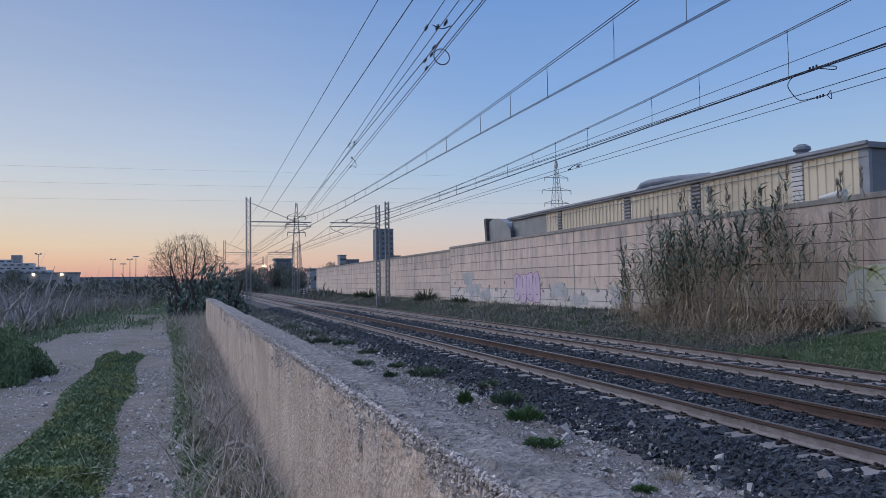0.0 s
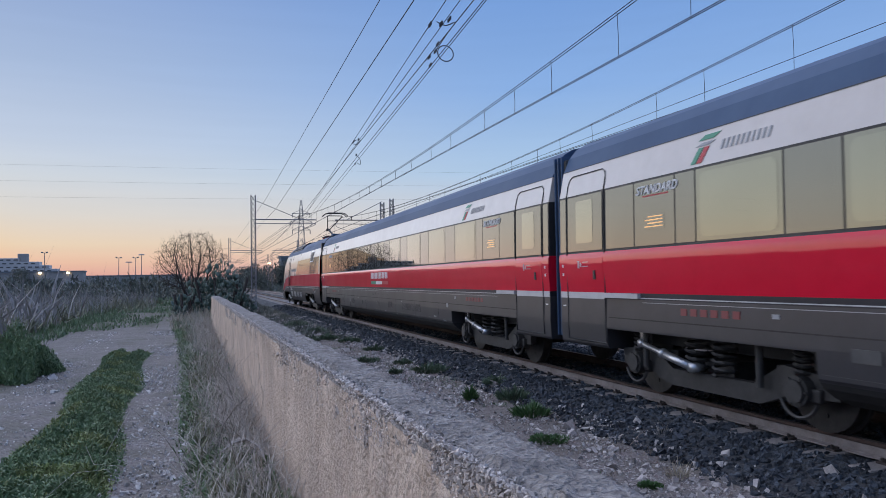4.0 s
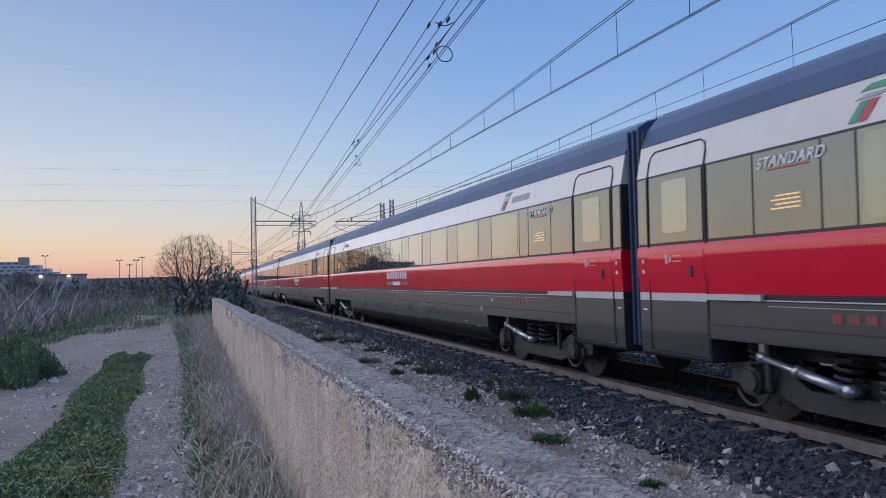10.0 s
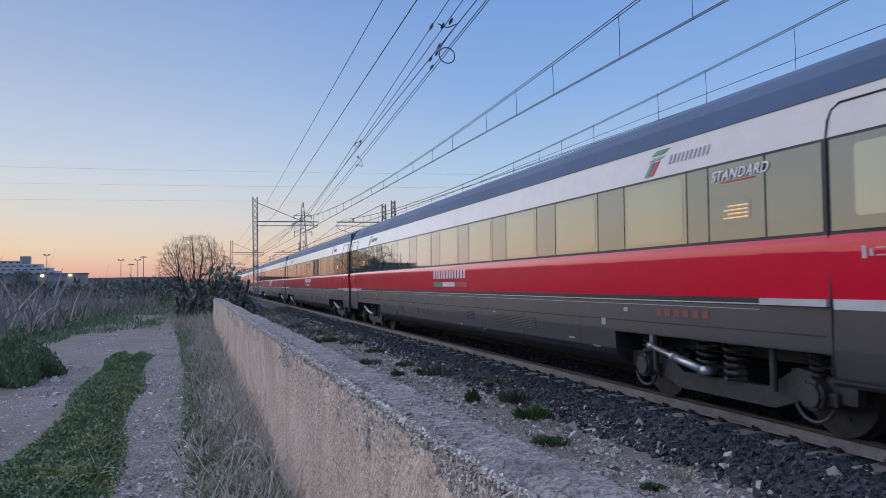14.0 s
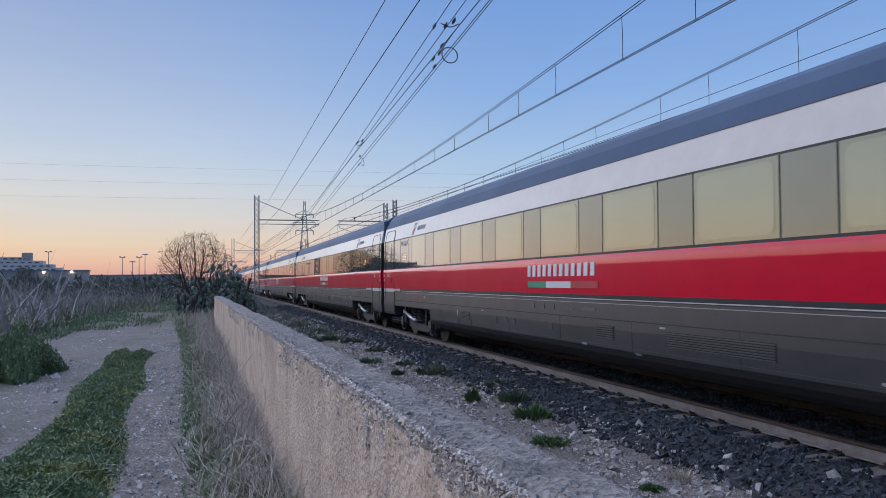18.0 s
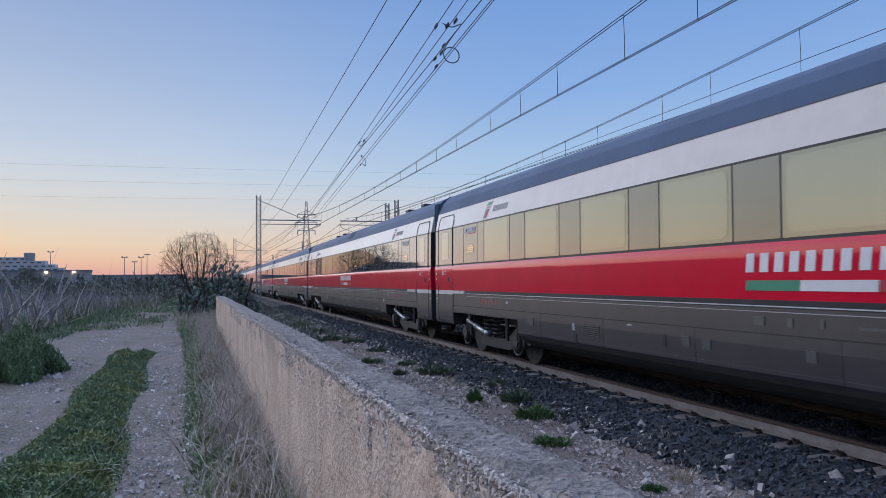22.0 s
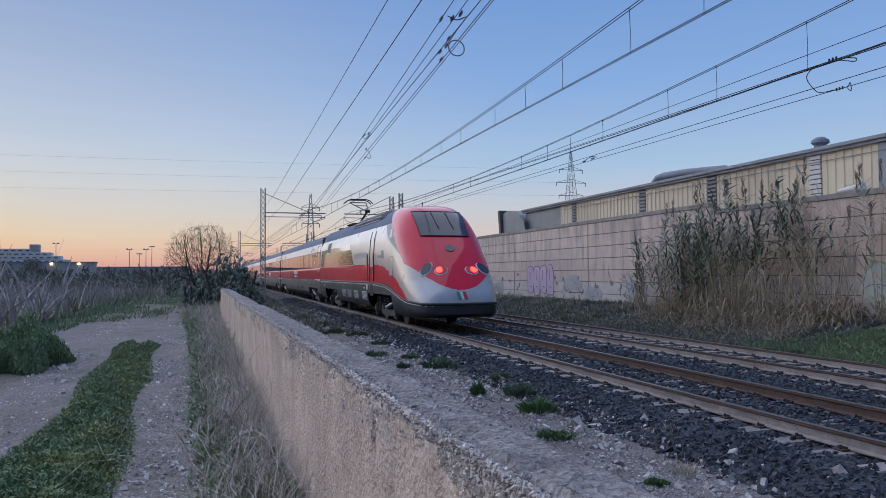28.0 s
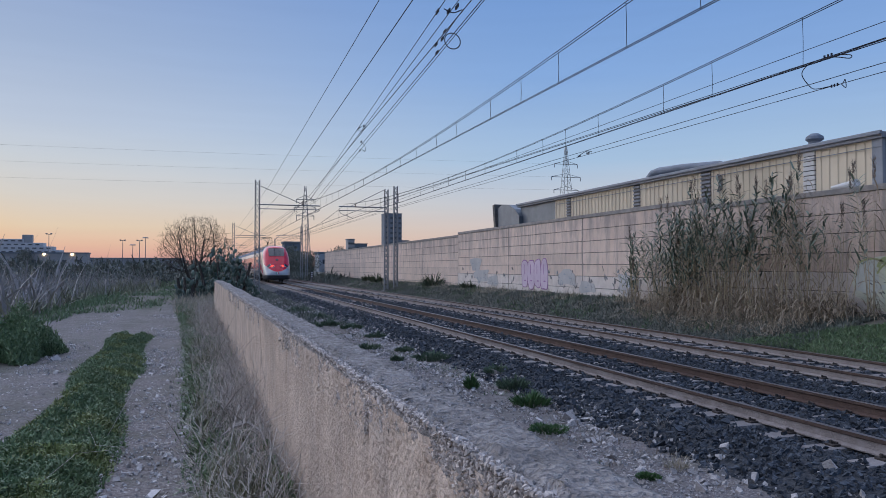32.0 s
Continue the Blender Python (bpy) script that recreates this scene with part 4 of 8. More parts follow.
def build_door(car, s, y0, y1):
    """A plug door with its rubber outline, window, handle and step. y0 < y1."""
    d = part("door", side_plate(s, y0 + 0.03, y1 - 0.03, 0.72, 2.08, 0.004, 0.01, 16), T["red"], car, "red and white plug door")
    d.data.materials.append(T["skirt"]); d.data.materials.append(T["step"])
    for p in d.data.polygons:
        z = p.center.z
        p.material_index = 1 if z < 1.40 else 0
    part("door_top", side_plate(s, y0 + 0.03, y1 - 0.03, 3.03, 3.33, 0.005, 0.01, 2), T["white"], d)
    part("door_stripe", side_plate(s, y0 + 0.03, y1 - 0.03, 1.36, 1.46, 0.010, 0.01), T["step"], d)
    part("door_window", side_plate(s, y0 + 0.05, y1 - 0.05, 2.115, 3.0, 0.012, 0.01), T["blank"], d)
    part("inner_light_panel", rounded_plate(s, y0 + 0.33, y1 - 0.33, 2.24, 2.92, 0.05, 0.016), T["doorlight"], d)
    # rubber outline with rounded upper corners
    def pt(y, z):
        return (s * (half_width(z) + 0.008), y, z)
    pts = [pt(y0, z) for z in (0.70, 1.4, 2.1, 2.6, 3.02, 3.2)] + [pt(y0 + 0.03, 3.30), pt(y0 + 0.12, 3.36), pt(y1 - 0.12, 3.36), pt(y1 - 0.03, 3.30)] + [pt(y1, z) for z in (3.2, 3.02, 2.6, 2.1, 1.4, 0.70)] + [pt(y0, 0.70)]
    sweep("door_seal", pts, 0.010, T["gasket"], d, 5)
    part("door_handle", side_plate(s, (y0 + y1) / 2 - 0.34, (y0 + y1) / 2 - 0.28, 1.66, 1.80, 0.02, 0.01), T["gasket"], d)
    ym = (y0 + y1) / 2 + 0.20 * (1 if s < 0 else -1)
    for a, b, z0, z1 in ((0.0, 0.05, 1.84, 1.96), (0.08, 0.12, 1.86, 1.93), (0.15, 0.32, 1.86, 1.875), (0.15, 0.32, 1.93, 1.94)):
        part("number_bar", side_plate(s, *sorted((ym + s * a, ym + s * b)), z0, z1, 0.009, 0.004), T["palemark"], d)
    return d


def window_joints():
    """Distances of window edges from the coach end (gap centre), with the kind of each pane."""
    out = [(0.22, 0.44, "b"), (1.68, 2.45, "b"), (2.45, 3.38, "c"), (3.38, 3.79, "b")]
    y, wide, pitch = 3.79, 1.43, 2.174
    for k in range(4):
        out.append((y, y + wide, "w"))
        if k < 3:
            out.append((y + wide, y + pitch, "b"))
        y += pitch
    end = y - pitch + wide
    return out, end


def build_coach(name, word, label):
    bistro, roof_gear = word == "BISTRO", word.endswith("+")
    word = word.rstrip("+")
    car = tagged(empty(name), label, "train coach", group="train cars")
    def band(n, z0, z1, mat, lab, y0=-HALF, y1=HALF, out=0.0):
        return extrude(n, band_profile(z0, z1, out), y0, y1, mat, car, lab, cuts=1)
    band("window_band", 2.08, 3.03, T["gasket"], "black window band")
    red = band("red_side", 1.46, 2.08, T["red"], "glossy red side")
    red.data.shade_smooth(); red.data.set_sharp_from_angle(angle=radians(30))
    band("shadow_stripe", 1.37, 1.46, T["dark"], "dark strip under the red side")
    band("upper_side", 3.03, 3.47, T["white"], "white upper side")
    roof = band("roof", 3.47, 4.08, T["roof"], "blue-grey roof")
    band("skirt", 0.92, 1.37, T["skirt"], "dark grey skirt")
    band("lower_skirt", 0.62, 0.92, T["skirt"], "", -HALF + 5.35, HALF - 5.35)
    # below 0.62 m the tucked-in skirt is coloured black, darker than above
    band("undertray", 0.36, 0.62, T["black"], "black tucked-in bottom of the skirt", -HALF + 5.35, HALF - 5.35)
    band("end_skirt", 0.62, 0.92, T["skirt"], "", -HALF, -HALF + 1.45)
    band("end_skirt", 0.62, 0.92, T["skirt"], "", HALF - 1.45, HALF)
    part("underframe", boxed(-0.9, 0.9, -HALF + 0.2, HALF - 0.2, 0.72, 1.0), T["black"], car)
    # thin bright lines and panel gaps along the skirt
    for s in (-1, 1):
        part("trim_line", side_plate(s, -HALF + 1.5, HALF - 1.5, 1.385, 1.398, 0.005, 0.004), T["step"], car)
        part("trim_line", side_plate(s, -HALF + 2.4, HALF - 2.4, 1.327, 1.335, 0.005, 0.004), T["greymark"], car)
        part("panel_gap", side_plate(s, -HALF + 1.5, HALF - 1.5, 1.085, 1.10, 0.003, 0.003), T["black"], car)
        part("panel_gap", side_plate(s, -HALF + 5.4, HALF - 5.4, 0.70, 0.706, 0.003, 0.003), T["plate"], car)
        for k in range(7):
            y = -6.6 + 2.2 * k
            part("panel_gap", side_plate(s, y, y + 0.012, 0.45, 1.085, 0.003, 0.003, 3), T["black"], car)
        # panes
        wj, end = window_joints()
        edge = LEN / 2
        for sgn in (1, -1):
            first = [(0.24, 2.30, "c"), (2.30, 3.79, "b")] + wj[4:] if bistro and sgn > 0 else wj
            for a, b, kind in first:
                y0, y1 = sorted((sgn * (edge - a), sgn * (edge - b)))
                y0, y1 = y0 + 0.014, y1 - 0.014
                p = part("window" if kind == "w" else "side_pane", side_plate(s, y0, y1, 2.115, 3.0, 0.006, 0.012), T["rim" if kind == "w" else "blank"], car, "tinted coach window" if kind == "w" else "")
                if kind == "w":
                    part("clear_pane", rounded_plate(s, y0 + 0.07, y1 - 0.07, 2.165, 2.955, 0.10), T["glass"], p)
                if kind == "c":
                    if bistro and sgn > 0:
                        words(word, 0.24, s, (y1 - 0.10) if s < 0 else (y0 + 0.10), 2.72, T["mark"], p, "class_lettering", 0.3)
                        part("class_underline", side_plate(s, y0 + 0.2, y1 - 0.3, 2.64, 2.67, 0.009, 0.002), T["redmark"], p)
                        continue
                    ds = part("display_sign", side_plate(s, (y0 + y1) / 2 - 0.24, (y0 + y1) / 2 + 0.24, 2.33, 2.55, 0.009, 0.002), T["blank"], p)
                    for i in range(4):
                        part("text_line", side_plate(s, (y0 + y1) / 2 - 0.2, (y0 + y1) / 2 + 0.2 - 0.07 * (i % 2), 2.36 + 0.045 * i, 2.375 + 0.045 * i, 0.0115, 0.001), T["sign"], ds)
                    if word and not bistro:
                        words(word, 0.165 if len(word) < 9 else 0.145, s, (y1 - 0.05) if s < 0 else (y0 + 0.05), 2.82, T["mark"], p, "class_lettering", 0.35)
                        part("class_underline", side_plate(s, y0 + 0.12, y1 - 0.2, 2.78, 2.80, 0.009, 0.002), T["redmark"], p)
            # doors and steps
            a, b = sorted((sgn * (edge - 0.46), sgn * (edge - 1.64)))
            y0, y1 = sorted((sgn * (edge - 1.66), sgn * (edge - 2.55)))
            if not (bistro and sgn > 0):
                build_door(car, s, a, b)
                part("folding_step", side_plate(s, y0, y1, 1.385, 1.455, 0.05, 0.01), T["step"], car, "pale folding step")
            y0, y1 = sorted((sgn * (edge - 0.22), sgn * (edge - 0.46)))
            part("end_stripe", side_plate(s, y0, y1, 1.36, 1.46, 0.008, 0.01), T["step"], car)
            # coupling signs and small marks beside the door
            for z in (1.72, 1.86):
                part("small_mark", side_plate(s, sgn * (edge - 0.34) - 0.02, sgn * (edge - 0.34) + 0.02, z, z + 0.05, 0.006, 0.003), T["mark"], car)
            part("small_mark", side_plate(s, sgn * (edge - 0.33) - 0.04, sgn * (edge - 0.33) + 0.04, 1.22, 1.24, 0.006, 0.003), T["mark"], car)
            for q in range(6):
                yq = sgn * (edge - 3.5 - 0.19 * q)
                part("number_bar", side_plate(s, yq - 0.06, yq + 0.06, 1.19, 1.28, 0.005, 0.003), T["dimred"], car)
        a = edge - end
        ye = a
        for y0, y1, kind in ((-ye, -0.715, "b"), (-0.715, 0.715, "w"), (0.715, ye, "b")):
            p = part("window" if kind == "w" else "side_pane", side_plate(s, y0 + 0.014, y1 - 0.014, 2.115, 3.0, 0.006, 0.012), T["rim" if kind == "w" else "blank"], car)
            if kind == "w":
                part("clear_pane", rounded_plate(s, y0 + 0.084, y1 - 0.084, 2.165, 2.955, 0.10), T["glass"], p)
        # name, emblem, vents and small plates (as seen from the field side)
        name_bars(car, s, -s * -1.25 if s > 0 else 1.25, 1.76, 0.21, 2.55, "mark")
        for sgn in (1, -1):
            emblem(car, s, sgn * (edge - 3.62) + (-0.08 if sgn > 0 else 1.1), 3.07)
        for y0, y1, z0, z1, n in (((3.2, 5.15, 0.78, 0.98, 7),) if roof_gear else ((-4.95, -3.0, 0.79, 1.0, 7), (4.5, 5.0, 0.80, 0.98, 6), (-1.73, -1.22, 0.80, 1.0, 6))):
            v = part("skirt_vent", side_plate(s, y0, y1, z0, z1, 0.004, 0.004), T["black"], car, "louvred vent in the skirt")
            for k in range(n):
                z = z0 + (z1 - z0) * (k + 0.15) / n
                part("vent_slat", side_plate(s, y0 + 0.02, y1 - 0.02, z, z + (z1 - z0) / n * 0.5, 0.012, 0.002), T["plate"], v)
        for k, (y, z, w, h_, key) in enumerate(((6.9, 0.86, 0.32, 0.13, "plate"), (5.3, 0.86, 0.07, 0.12, "mark"), (5.25, 0.66, 0.10, 0.14, "gasket"), (2.3, 0.84, 0.16, 0.13, "plate"), (1.9, 0.83, 0.16, 0.13, "plate"), (2.8, 0.80, 0.08, 0.16, "gasket"), (0.3, 0.84, 0.14, 0.12, "plate"), (1.0, 1.18, 0.16, 0.10, "plate"), (0.6, 1.18, 0.08, 0.10, "plate"), (0.2, 1.19, 0.05, 0.09, "plate"), (-0.5, 1.2, 0.3, 0.03, "plate"), (-1.2, 1.2, 0.4, 0.05, "plate"), (-6.4, 0.72, 0.2, 0.03, "mark"), (-7.2, 0.64, 0.22, 0.035, "mark"), (-2.4, 0.62, 0.15, 0.03, "mark"), (-0.9, 0.66, 0.15, 0.03, "mark"), (-7.4, 1.0, 0.12, 0.10, "mark"), (-8.0, 1.22, 0.1, 0.06, "mark"), (8.1, 1.22, 0.1, 0.05, "mark"), (3.6, 1.03, 0.12, 0.025, "mark"), (-3.0, 1.03, 0.12, 0.025, "mark"))):
            part("skirt_plate", side_plate(s, y, y + w, z, z + h_, 0.009, 0.004), T["greymark" if key == "mark" else key], car)
    # roof ribs and end bellows
    for s in (-1, 1):
        part("roof_seam", side_plate(s, -HALF, HALF, 3.465, 3.478, 0.004, 0.003), T["gasket"], car)
    if roof_gear:
        for e in (1, -1):
            for d, w_, h_ in ((1.7, 0.22, 0.12), (4.6, 0.34, 0.2), (6.6, 0.38, 0.2)):
                part("roof_unit", boxed(-0.35, 0.35, e * (LEN / 2 - d) - w_ / 2, e * (LEN / 2 - d) + w_ / 2, 4.03, 4.08 + h_, 0.03), T["gasket"], car, "small dark roof ventilator")
        for s in (-1, 1):
            lv = part("roof_louvre", side_plate(s, -0.75, 0.45, 3.60, 3.90, 0.004, 0.004, 3), T["navy"], car, "dark louvred roof panel")
            for k in range(7):
                part("louvre_slat", side_plate(s, -0.73, 0.43, 3.62 + 0.04 * k, 3.64 + 0.04 * k, 0.014, 0.002), T["roof"], lv)
    g = part("gangway_bellows", boxed(-1.26, 1.26, -LEN / 2 - 0.21, -HALF, 0.75, 3.72, 0.06), T["gasket"], car, "black rubber gangway bellows")
    for k in range(3):
        y = -HALF - 0.07 - 0.13 * k
        part("bellows_fold", boxed(-1.30, 1.30, y - 0.02, y + 0.02, 0.7, 3.78, 0.015), T["roof"], g)
    part("coupler", rodded((0, -HALF, 0.75), (0, -LEN / 2 - 0.25, 0.75), 0.12, 8), T["black"], car)
    for y in (LEN / 2 - 3.6, -LEN / 2 + 3.6):
        add_bogie(car, y)
    return car


# ---- locomotive ----
NOSE = [(0.0, 0.22, 0.80), (0.02, 0.55, 0.93), (0.06, 0.86, 1.05), (0.15, 1.04, 1.20), (0.32, 1.17, 1.41), (0.55, 1.27, 1.68), (0.95, 1.37, 2.13), (1.25, 1.42, 2.46), (1.85, 1.46, 3.05), (2.35, 1.475, 3.53), (2.75, 1.48, 3.84), (3.15, 1.48, 4.0), (3.65, 1.48, 4.09), (4.2, 1.48, 4.13)]


def nose_lines():
    """The nose's half width and height, eased along its length (finely near the tip)."""
    q = np.linspace(0, math.sqrt(4.6), 400)
    d0 = [p[0] for p in NOSE]
    k = np.ones(25) / 25
    out = []
    for c in (1, 2):
        v = np.interp(q * q, d0, [p[c] for p in NOSE])
        e = np.concatenate([2 * v[0] - v[12:0:-1], v, np.full(12, v[-1])])
        out.append(np.convolve(e, k, "valid"))
    return q, out[0], out[1]


NOSE_Q, NOSE_W, NOSE_Z = nose_lines()


def nose(y):
    """Half width, roof height and underside height along the locomotive, y measured from its coach end to the tip."""
    d = max(0.0, 20.35 - y)
    low = 0.35 + 0.14 * max(0.0, 1 - d / 0.8) ** 2 + 0.10 * min(1.0, max(0.0, (d - 3.0) / 1.2))
    if d >= 4.2:
        return 1.48, 4.13, low
    q = math.sqrt(d)
    return float(np.interp(q, NOSE_Q, NOSE_W)), float(np.interp(q, NOSE_Q, NOSE_Z)), low


def loco_point(y, a):
    """Point of the shell: a from 0 (underside centre, near side) over the side to 1 (roof centre), mirrored by sign."""
    w, zt, zb = nose(y)
    h = zt - zb
    # shape of the half section: underside corner, upright side, rounded shoulder
    if a < 0.06:
        x, z = w * 0.84 * (a / 0.06), zb
    elif a < 0.16:
        u = (a - 0.06) / 0.10
        x, z = w * (0.84 + 0.16 * math.sin(u * math.pi / 2)), zb + 0.22 * h * (1 - math.cos(u * math.pi / 2)) * 0.8
    else:
        u = (a - 0.16) / 0.84
        z0 = 0.176
        front = max(0.0, (y - 16.5) / 3.6)
        e = 4.3 - 1.4 * min(1.0, front)     # rounder towards the tip
        t = u * math.pi / 2
        cx, cz = math.cos(t) ** (2 / e), math.sin(t) ** (2 / e)
        x = w * cx
        z = zb + h * (z0 + (1 - z0) * cz)
        x *= 1 - 0.07 * max(0, (z - 3.0) / 1.1)
    return x, z


def livery(y, x, z):
    """Which paint covers the shell at a place; x is the distance from the middle."""
    d = 20.1 - y
    low = float(np.interp(d, [0, 1.2, 2, 3, 4, 6], [0.80, 0.88, 1.02, 1.20, 1.32, 1.40]))      # top of the dark skirt, dipping to the tip
    if z < low:
        return "dark"
    edge = 0.45 + (z - 1.3) * 1.42
    if z > 1.22 + 0.42 * x * x and d < edge:
        return "red"
    if 2.35 < z < 3.45 and d < edge + 0.75 * min(1.0, (z - 2.35) / 0.6) and z > 2.35:
        return "greymark"
    red_top = float(np.interp(d, [0.7, 1.3, 2, 3, 4.2, 6], [0.72, 1.08, 1.42, 1.78, 2.0, 2.09]))
    if z < red_top:
        return "red"
    if d < 1.7 and z < 1.5:
        return "silver"
    if z > 3.47:
        return "roof"
    return "pearl"


def build_loco(name, label):
    car = tagged(empty(name), label, "locomotive", group="train cars")
    L = 20.35
    ys = list(np.arange(0.04, 12.0, 0.42)) + list(np.arange(12.0, 15.8, 0.06)) + list(np.arange(15.8, 18.2, 0.028)) + list(np.arange(18.2, L - 0.3, 0.02)) + list(np.arange(L - 0.3, L, 0.012)) + [L]
    na = 220
    aa = [i / na for i in range(na + 1)]
    grid = [[loco_point(y, a) for a in aa] for y in ys]
    layers = {}
    for s in (-1, 1):
        for j in range(len(ys) - 1):
            for i in range(na):
                q = [(grid[j][i], ys[j]), (grid[j][i + 1], ys[j]), (grid[j + 1][i + 1], ys[j + 1]), (grid[j + 1][i], ys[j + 1])]
                cx = sum(p[0][0] for p in q) / 4; cz = sum(p[0][1] for p in q) / 4; cy = sum(p[1] for p in q) / 4
                if cz < 1.0 and any(abs(cy - b) < 1.95 - max(0.0, 0.55 - cz) for b in (4.1, 15.3)):
                    continue
                key = livery(cy, cx, cz)
                layers.setdefault((key, s if key == "greymark" else 0), []).append([(s * p[0], y, p[1]) for p, y in (q if s < 0 else q[::-1])])
    names = {"dark": "lower_body", "step": "pale_stripe", "red": "red_body", "pearl": "white_body", "roof": "roof", "silver": "nose_bumper", "greymark": "grey_cab_wedge"}
    labels = {"dark": "dark navy-grey lower body", "red": "glossy red side band and cab front", "pearl": "white body side", "roof": "blue-grey roof", "silver": "silver nose bumper", "step": "thin pale stripe", "greymark": "grey wedge beside the cab"}
    for (key, _side), quads in layers.items():
        idx, vs, fs = {}, [], []
        for q in quads:
            f = []
            for v in q:
                k = (round(v[0], 4), round(v[1], 4), round(v[2], 4))
                if k not in idx:
                    idx[k] = len(vs); vs.append(k)
                f.append(idx[k])
            f = list(dict.fromkeys(f))
            if len(f) > 2:
                fs.append(f)
        raw(names[key], vs, fs, T[key], car, labels[key], smooth=True)
    bm = boxed(-1.36, 1.36, 0.0, 0.3, 0.6, 3.7, 0.05)
    part("end_wall", bm, T["gasket"], car)
    part("underframe", boxed(-0.9, 0.9, 0.4, 18.0, 0.40, 0.9), T["black"], car)

    def sx(y, z):
        w, zt, zb = nose(y)
        best = min(((abs(loco_point(y, i / 200)[1] - z), loco_point(y, i / 200)[0]) for i in range(20, 201)))
        return best[1]

    def plate(n, s, y0, y1, z0, z1, mat, lab="", out=0.008, lean=0.0, parent=None, nz=4, ny=3):
        vs = []
        for iz in range(nz + 1):
            z = z0 + (z1 - z0) * iz / nz
            for iy in range(ny + 1):
                y = y0 + (y1 - y0) * iy / ny + lean * iz / nz
                x = sx(y, z)
                vs += [(s * (x + out), y, z), (s * (x - 0.02), y, z)]
        fs = []
        m = (ny + 1) * 2
        for iz in range(nz):
            for iy in range(ny):
                a = iz * m + iy * 2
                fs.append((a, a + 2, a + m + 2, a + m))
        ring = [iy * 2 for iy in range(ny + 1)] + [iz * m + ny * 2 for iz in range(1, nz + 1)] + [nz * m + iy * 2 for iy in range(ny - 1, -1, -1)] + [iz * m for iz in range(nz - 1, 0, -1)]
        for a, b in zip(ring, ring[1:] + ring[:1]):
            fs.append((a, b, b + 1, a + 1))
        return raw(n, vs, fs, mat, parent or car, lab)

    for s in (-1, 1):
        line = [(y, float(np.interp(20.1 - y, [0, 1.2, 2, 3, 4, 6], [0.80, 0.88, 1.02, 1.20, 1.32, 1.40]))) for y in [0.3, 4, 8, 12] + [14 + 0.25 * k for k in range(24)] + [19.9, 20.1, 20.25]]
        sweep("dark_stripe", [(s * (sx(y, z) - 0.012), y, z) for y, z in line], 0.032, T["gasket"], car, 6)
        sweep("pale_stripe", [(s * (sx(y, z - 0.06) - 0.004), y, z - 0.06) for y, z in line], 0.013, T["step"], car, 5, "thin pale stripe")
        plate("grey_band", s, 0.5, 9.3, 2.12, 3.02, T["greyband"], "glossy grey side band", 0.004, 0.0, None, 4, 12)
        plate("grey_band_tip", s, 9.2, 10.35, 2.12, 3.02, T["greyband"], "", 0.006, -1.0, None, 4, 3)
        g = plate("side_grille", s, 2.55, 3.75, 2.78, 3.40, T["mark"], "white-framed square grille", 0.012)
        plate("grille_mesh", s, 2.62, 3.68, 2.84, 3.34, T["gasket"], "", 0.016, 0, g)
        # cab door with grab rails
        d = plate("cab_door", s, 13.72, 14.36, 1.44, 3.30, T["pearl"], "white cab door", 0.004, 0, None, 10, 2)
        d.data.materials.append(T["red"])
        for p in d.data.polygons:
            p.material_index = 1 if p.center.z < 2.0 else 0
        for yy in (13.68, 14.40):
            pts = [(s * (sx(yy, z) + 0.012), yy, z) for z in (1.40, 1.8, 2.2, 2.6, 3.0, 3.32)]
            sweep("door_seam", pts, 0.012, T["gasket"], d, 4)
        for yy in (13.50, 14.56):
            pts = [(s * (sx(yy, 1.45) + 0.03), yy, 1.45), (s * (sx(yy, 1.45) + 0.06), yy, 1.5), (s * (sx(yy, 2.45) + 0.06), yy, 2.45), (s * (sx(yy, 2.5) + 0.03), yy, 2.5)]
            sweep("grab_rail", pts, 0.02, T["gasket"], d, 6)
        plate("door_latch", s, 13.80, 13.92, 1.72, 1.96, T["gasket"], "", 0.015, 0, d)
        plate("cab_step", s, 13.75, 14.25, 0.9, 1.34, T["black"], "dark recessed cab steps", 0.006)
        plate("side_window", s, 16.75, 17.05, 2.95, 3.25, T["screen"], "small dark cab side window", 0.008)
        plate("nose_hatch", s, 16.9, 17.45, 1.66, 2.30, T["pearl"], "small square hatch", 0.006)
        pts = [(s * (sx(y, z) + 0.008), y, z) for y, z in ((16.9, 1.66), (17.45, 1.66), (17.45, 2.30), (16.9, 2.30), (16.9, 1.66))]
        sweep("hatch_seam", pts, 0.008, T["gasket"], car, 4)
        for k in range(4):
            y0 = (7.45, 8.8, 10.4, 12.15)[k]
            v = plate("skirt_vent", s, y0, y0 + 0.98, 0.70, 1.06, T["gasket"], "louvred vent in the lower body", 0.004)
            for q in range(7):
                z = 0.72 + 0.049 * q
                plate("vent_slat", s, y0 + 0.02, y0 + 0.96, z, z + 0.028, T["step"] if k > 1 else T["greymark"], "", 0.014, 0, v, 1, 2)
        plate("skirt_line", s, 0.6, 15.5, 1.14, 1.152, T["black"], "", 0.004, 0, None, 1, 8)
        plate("skirt_line", s, 0.6, 14.8, 1.30, 1.31, T["greymark"], "", 0.004, 0, None, 1, 8)
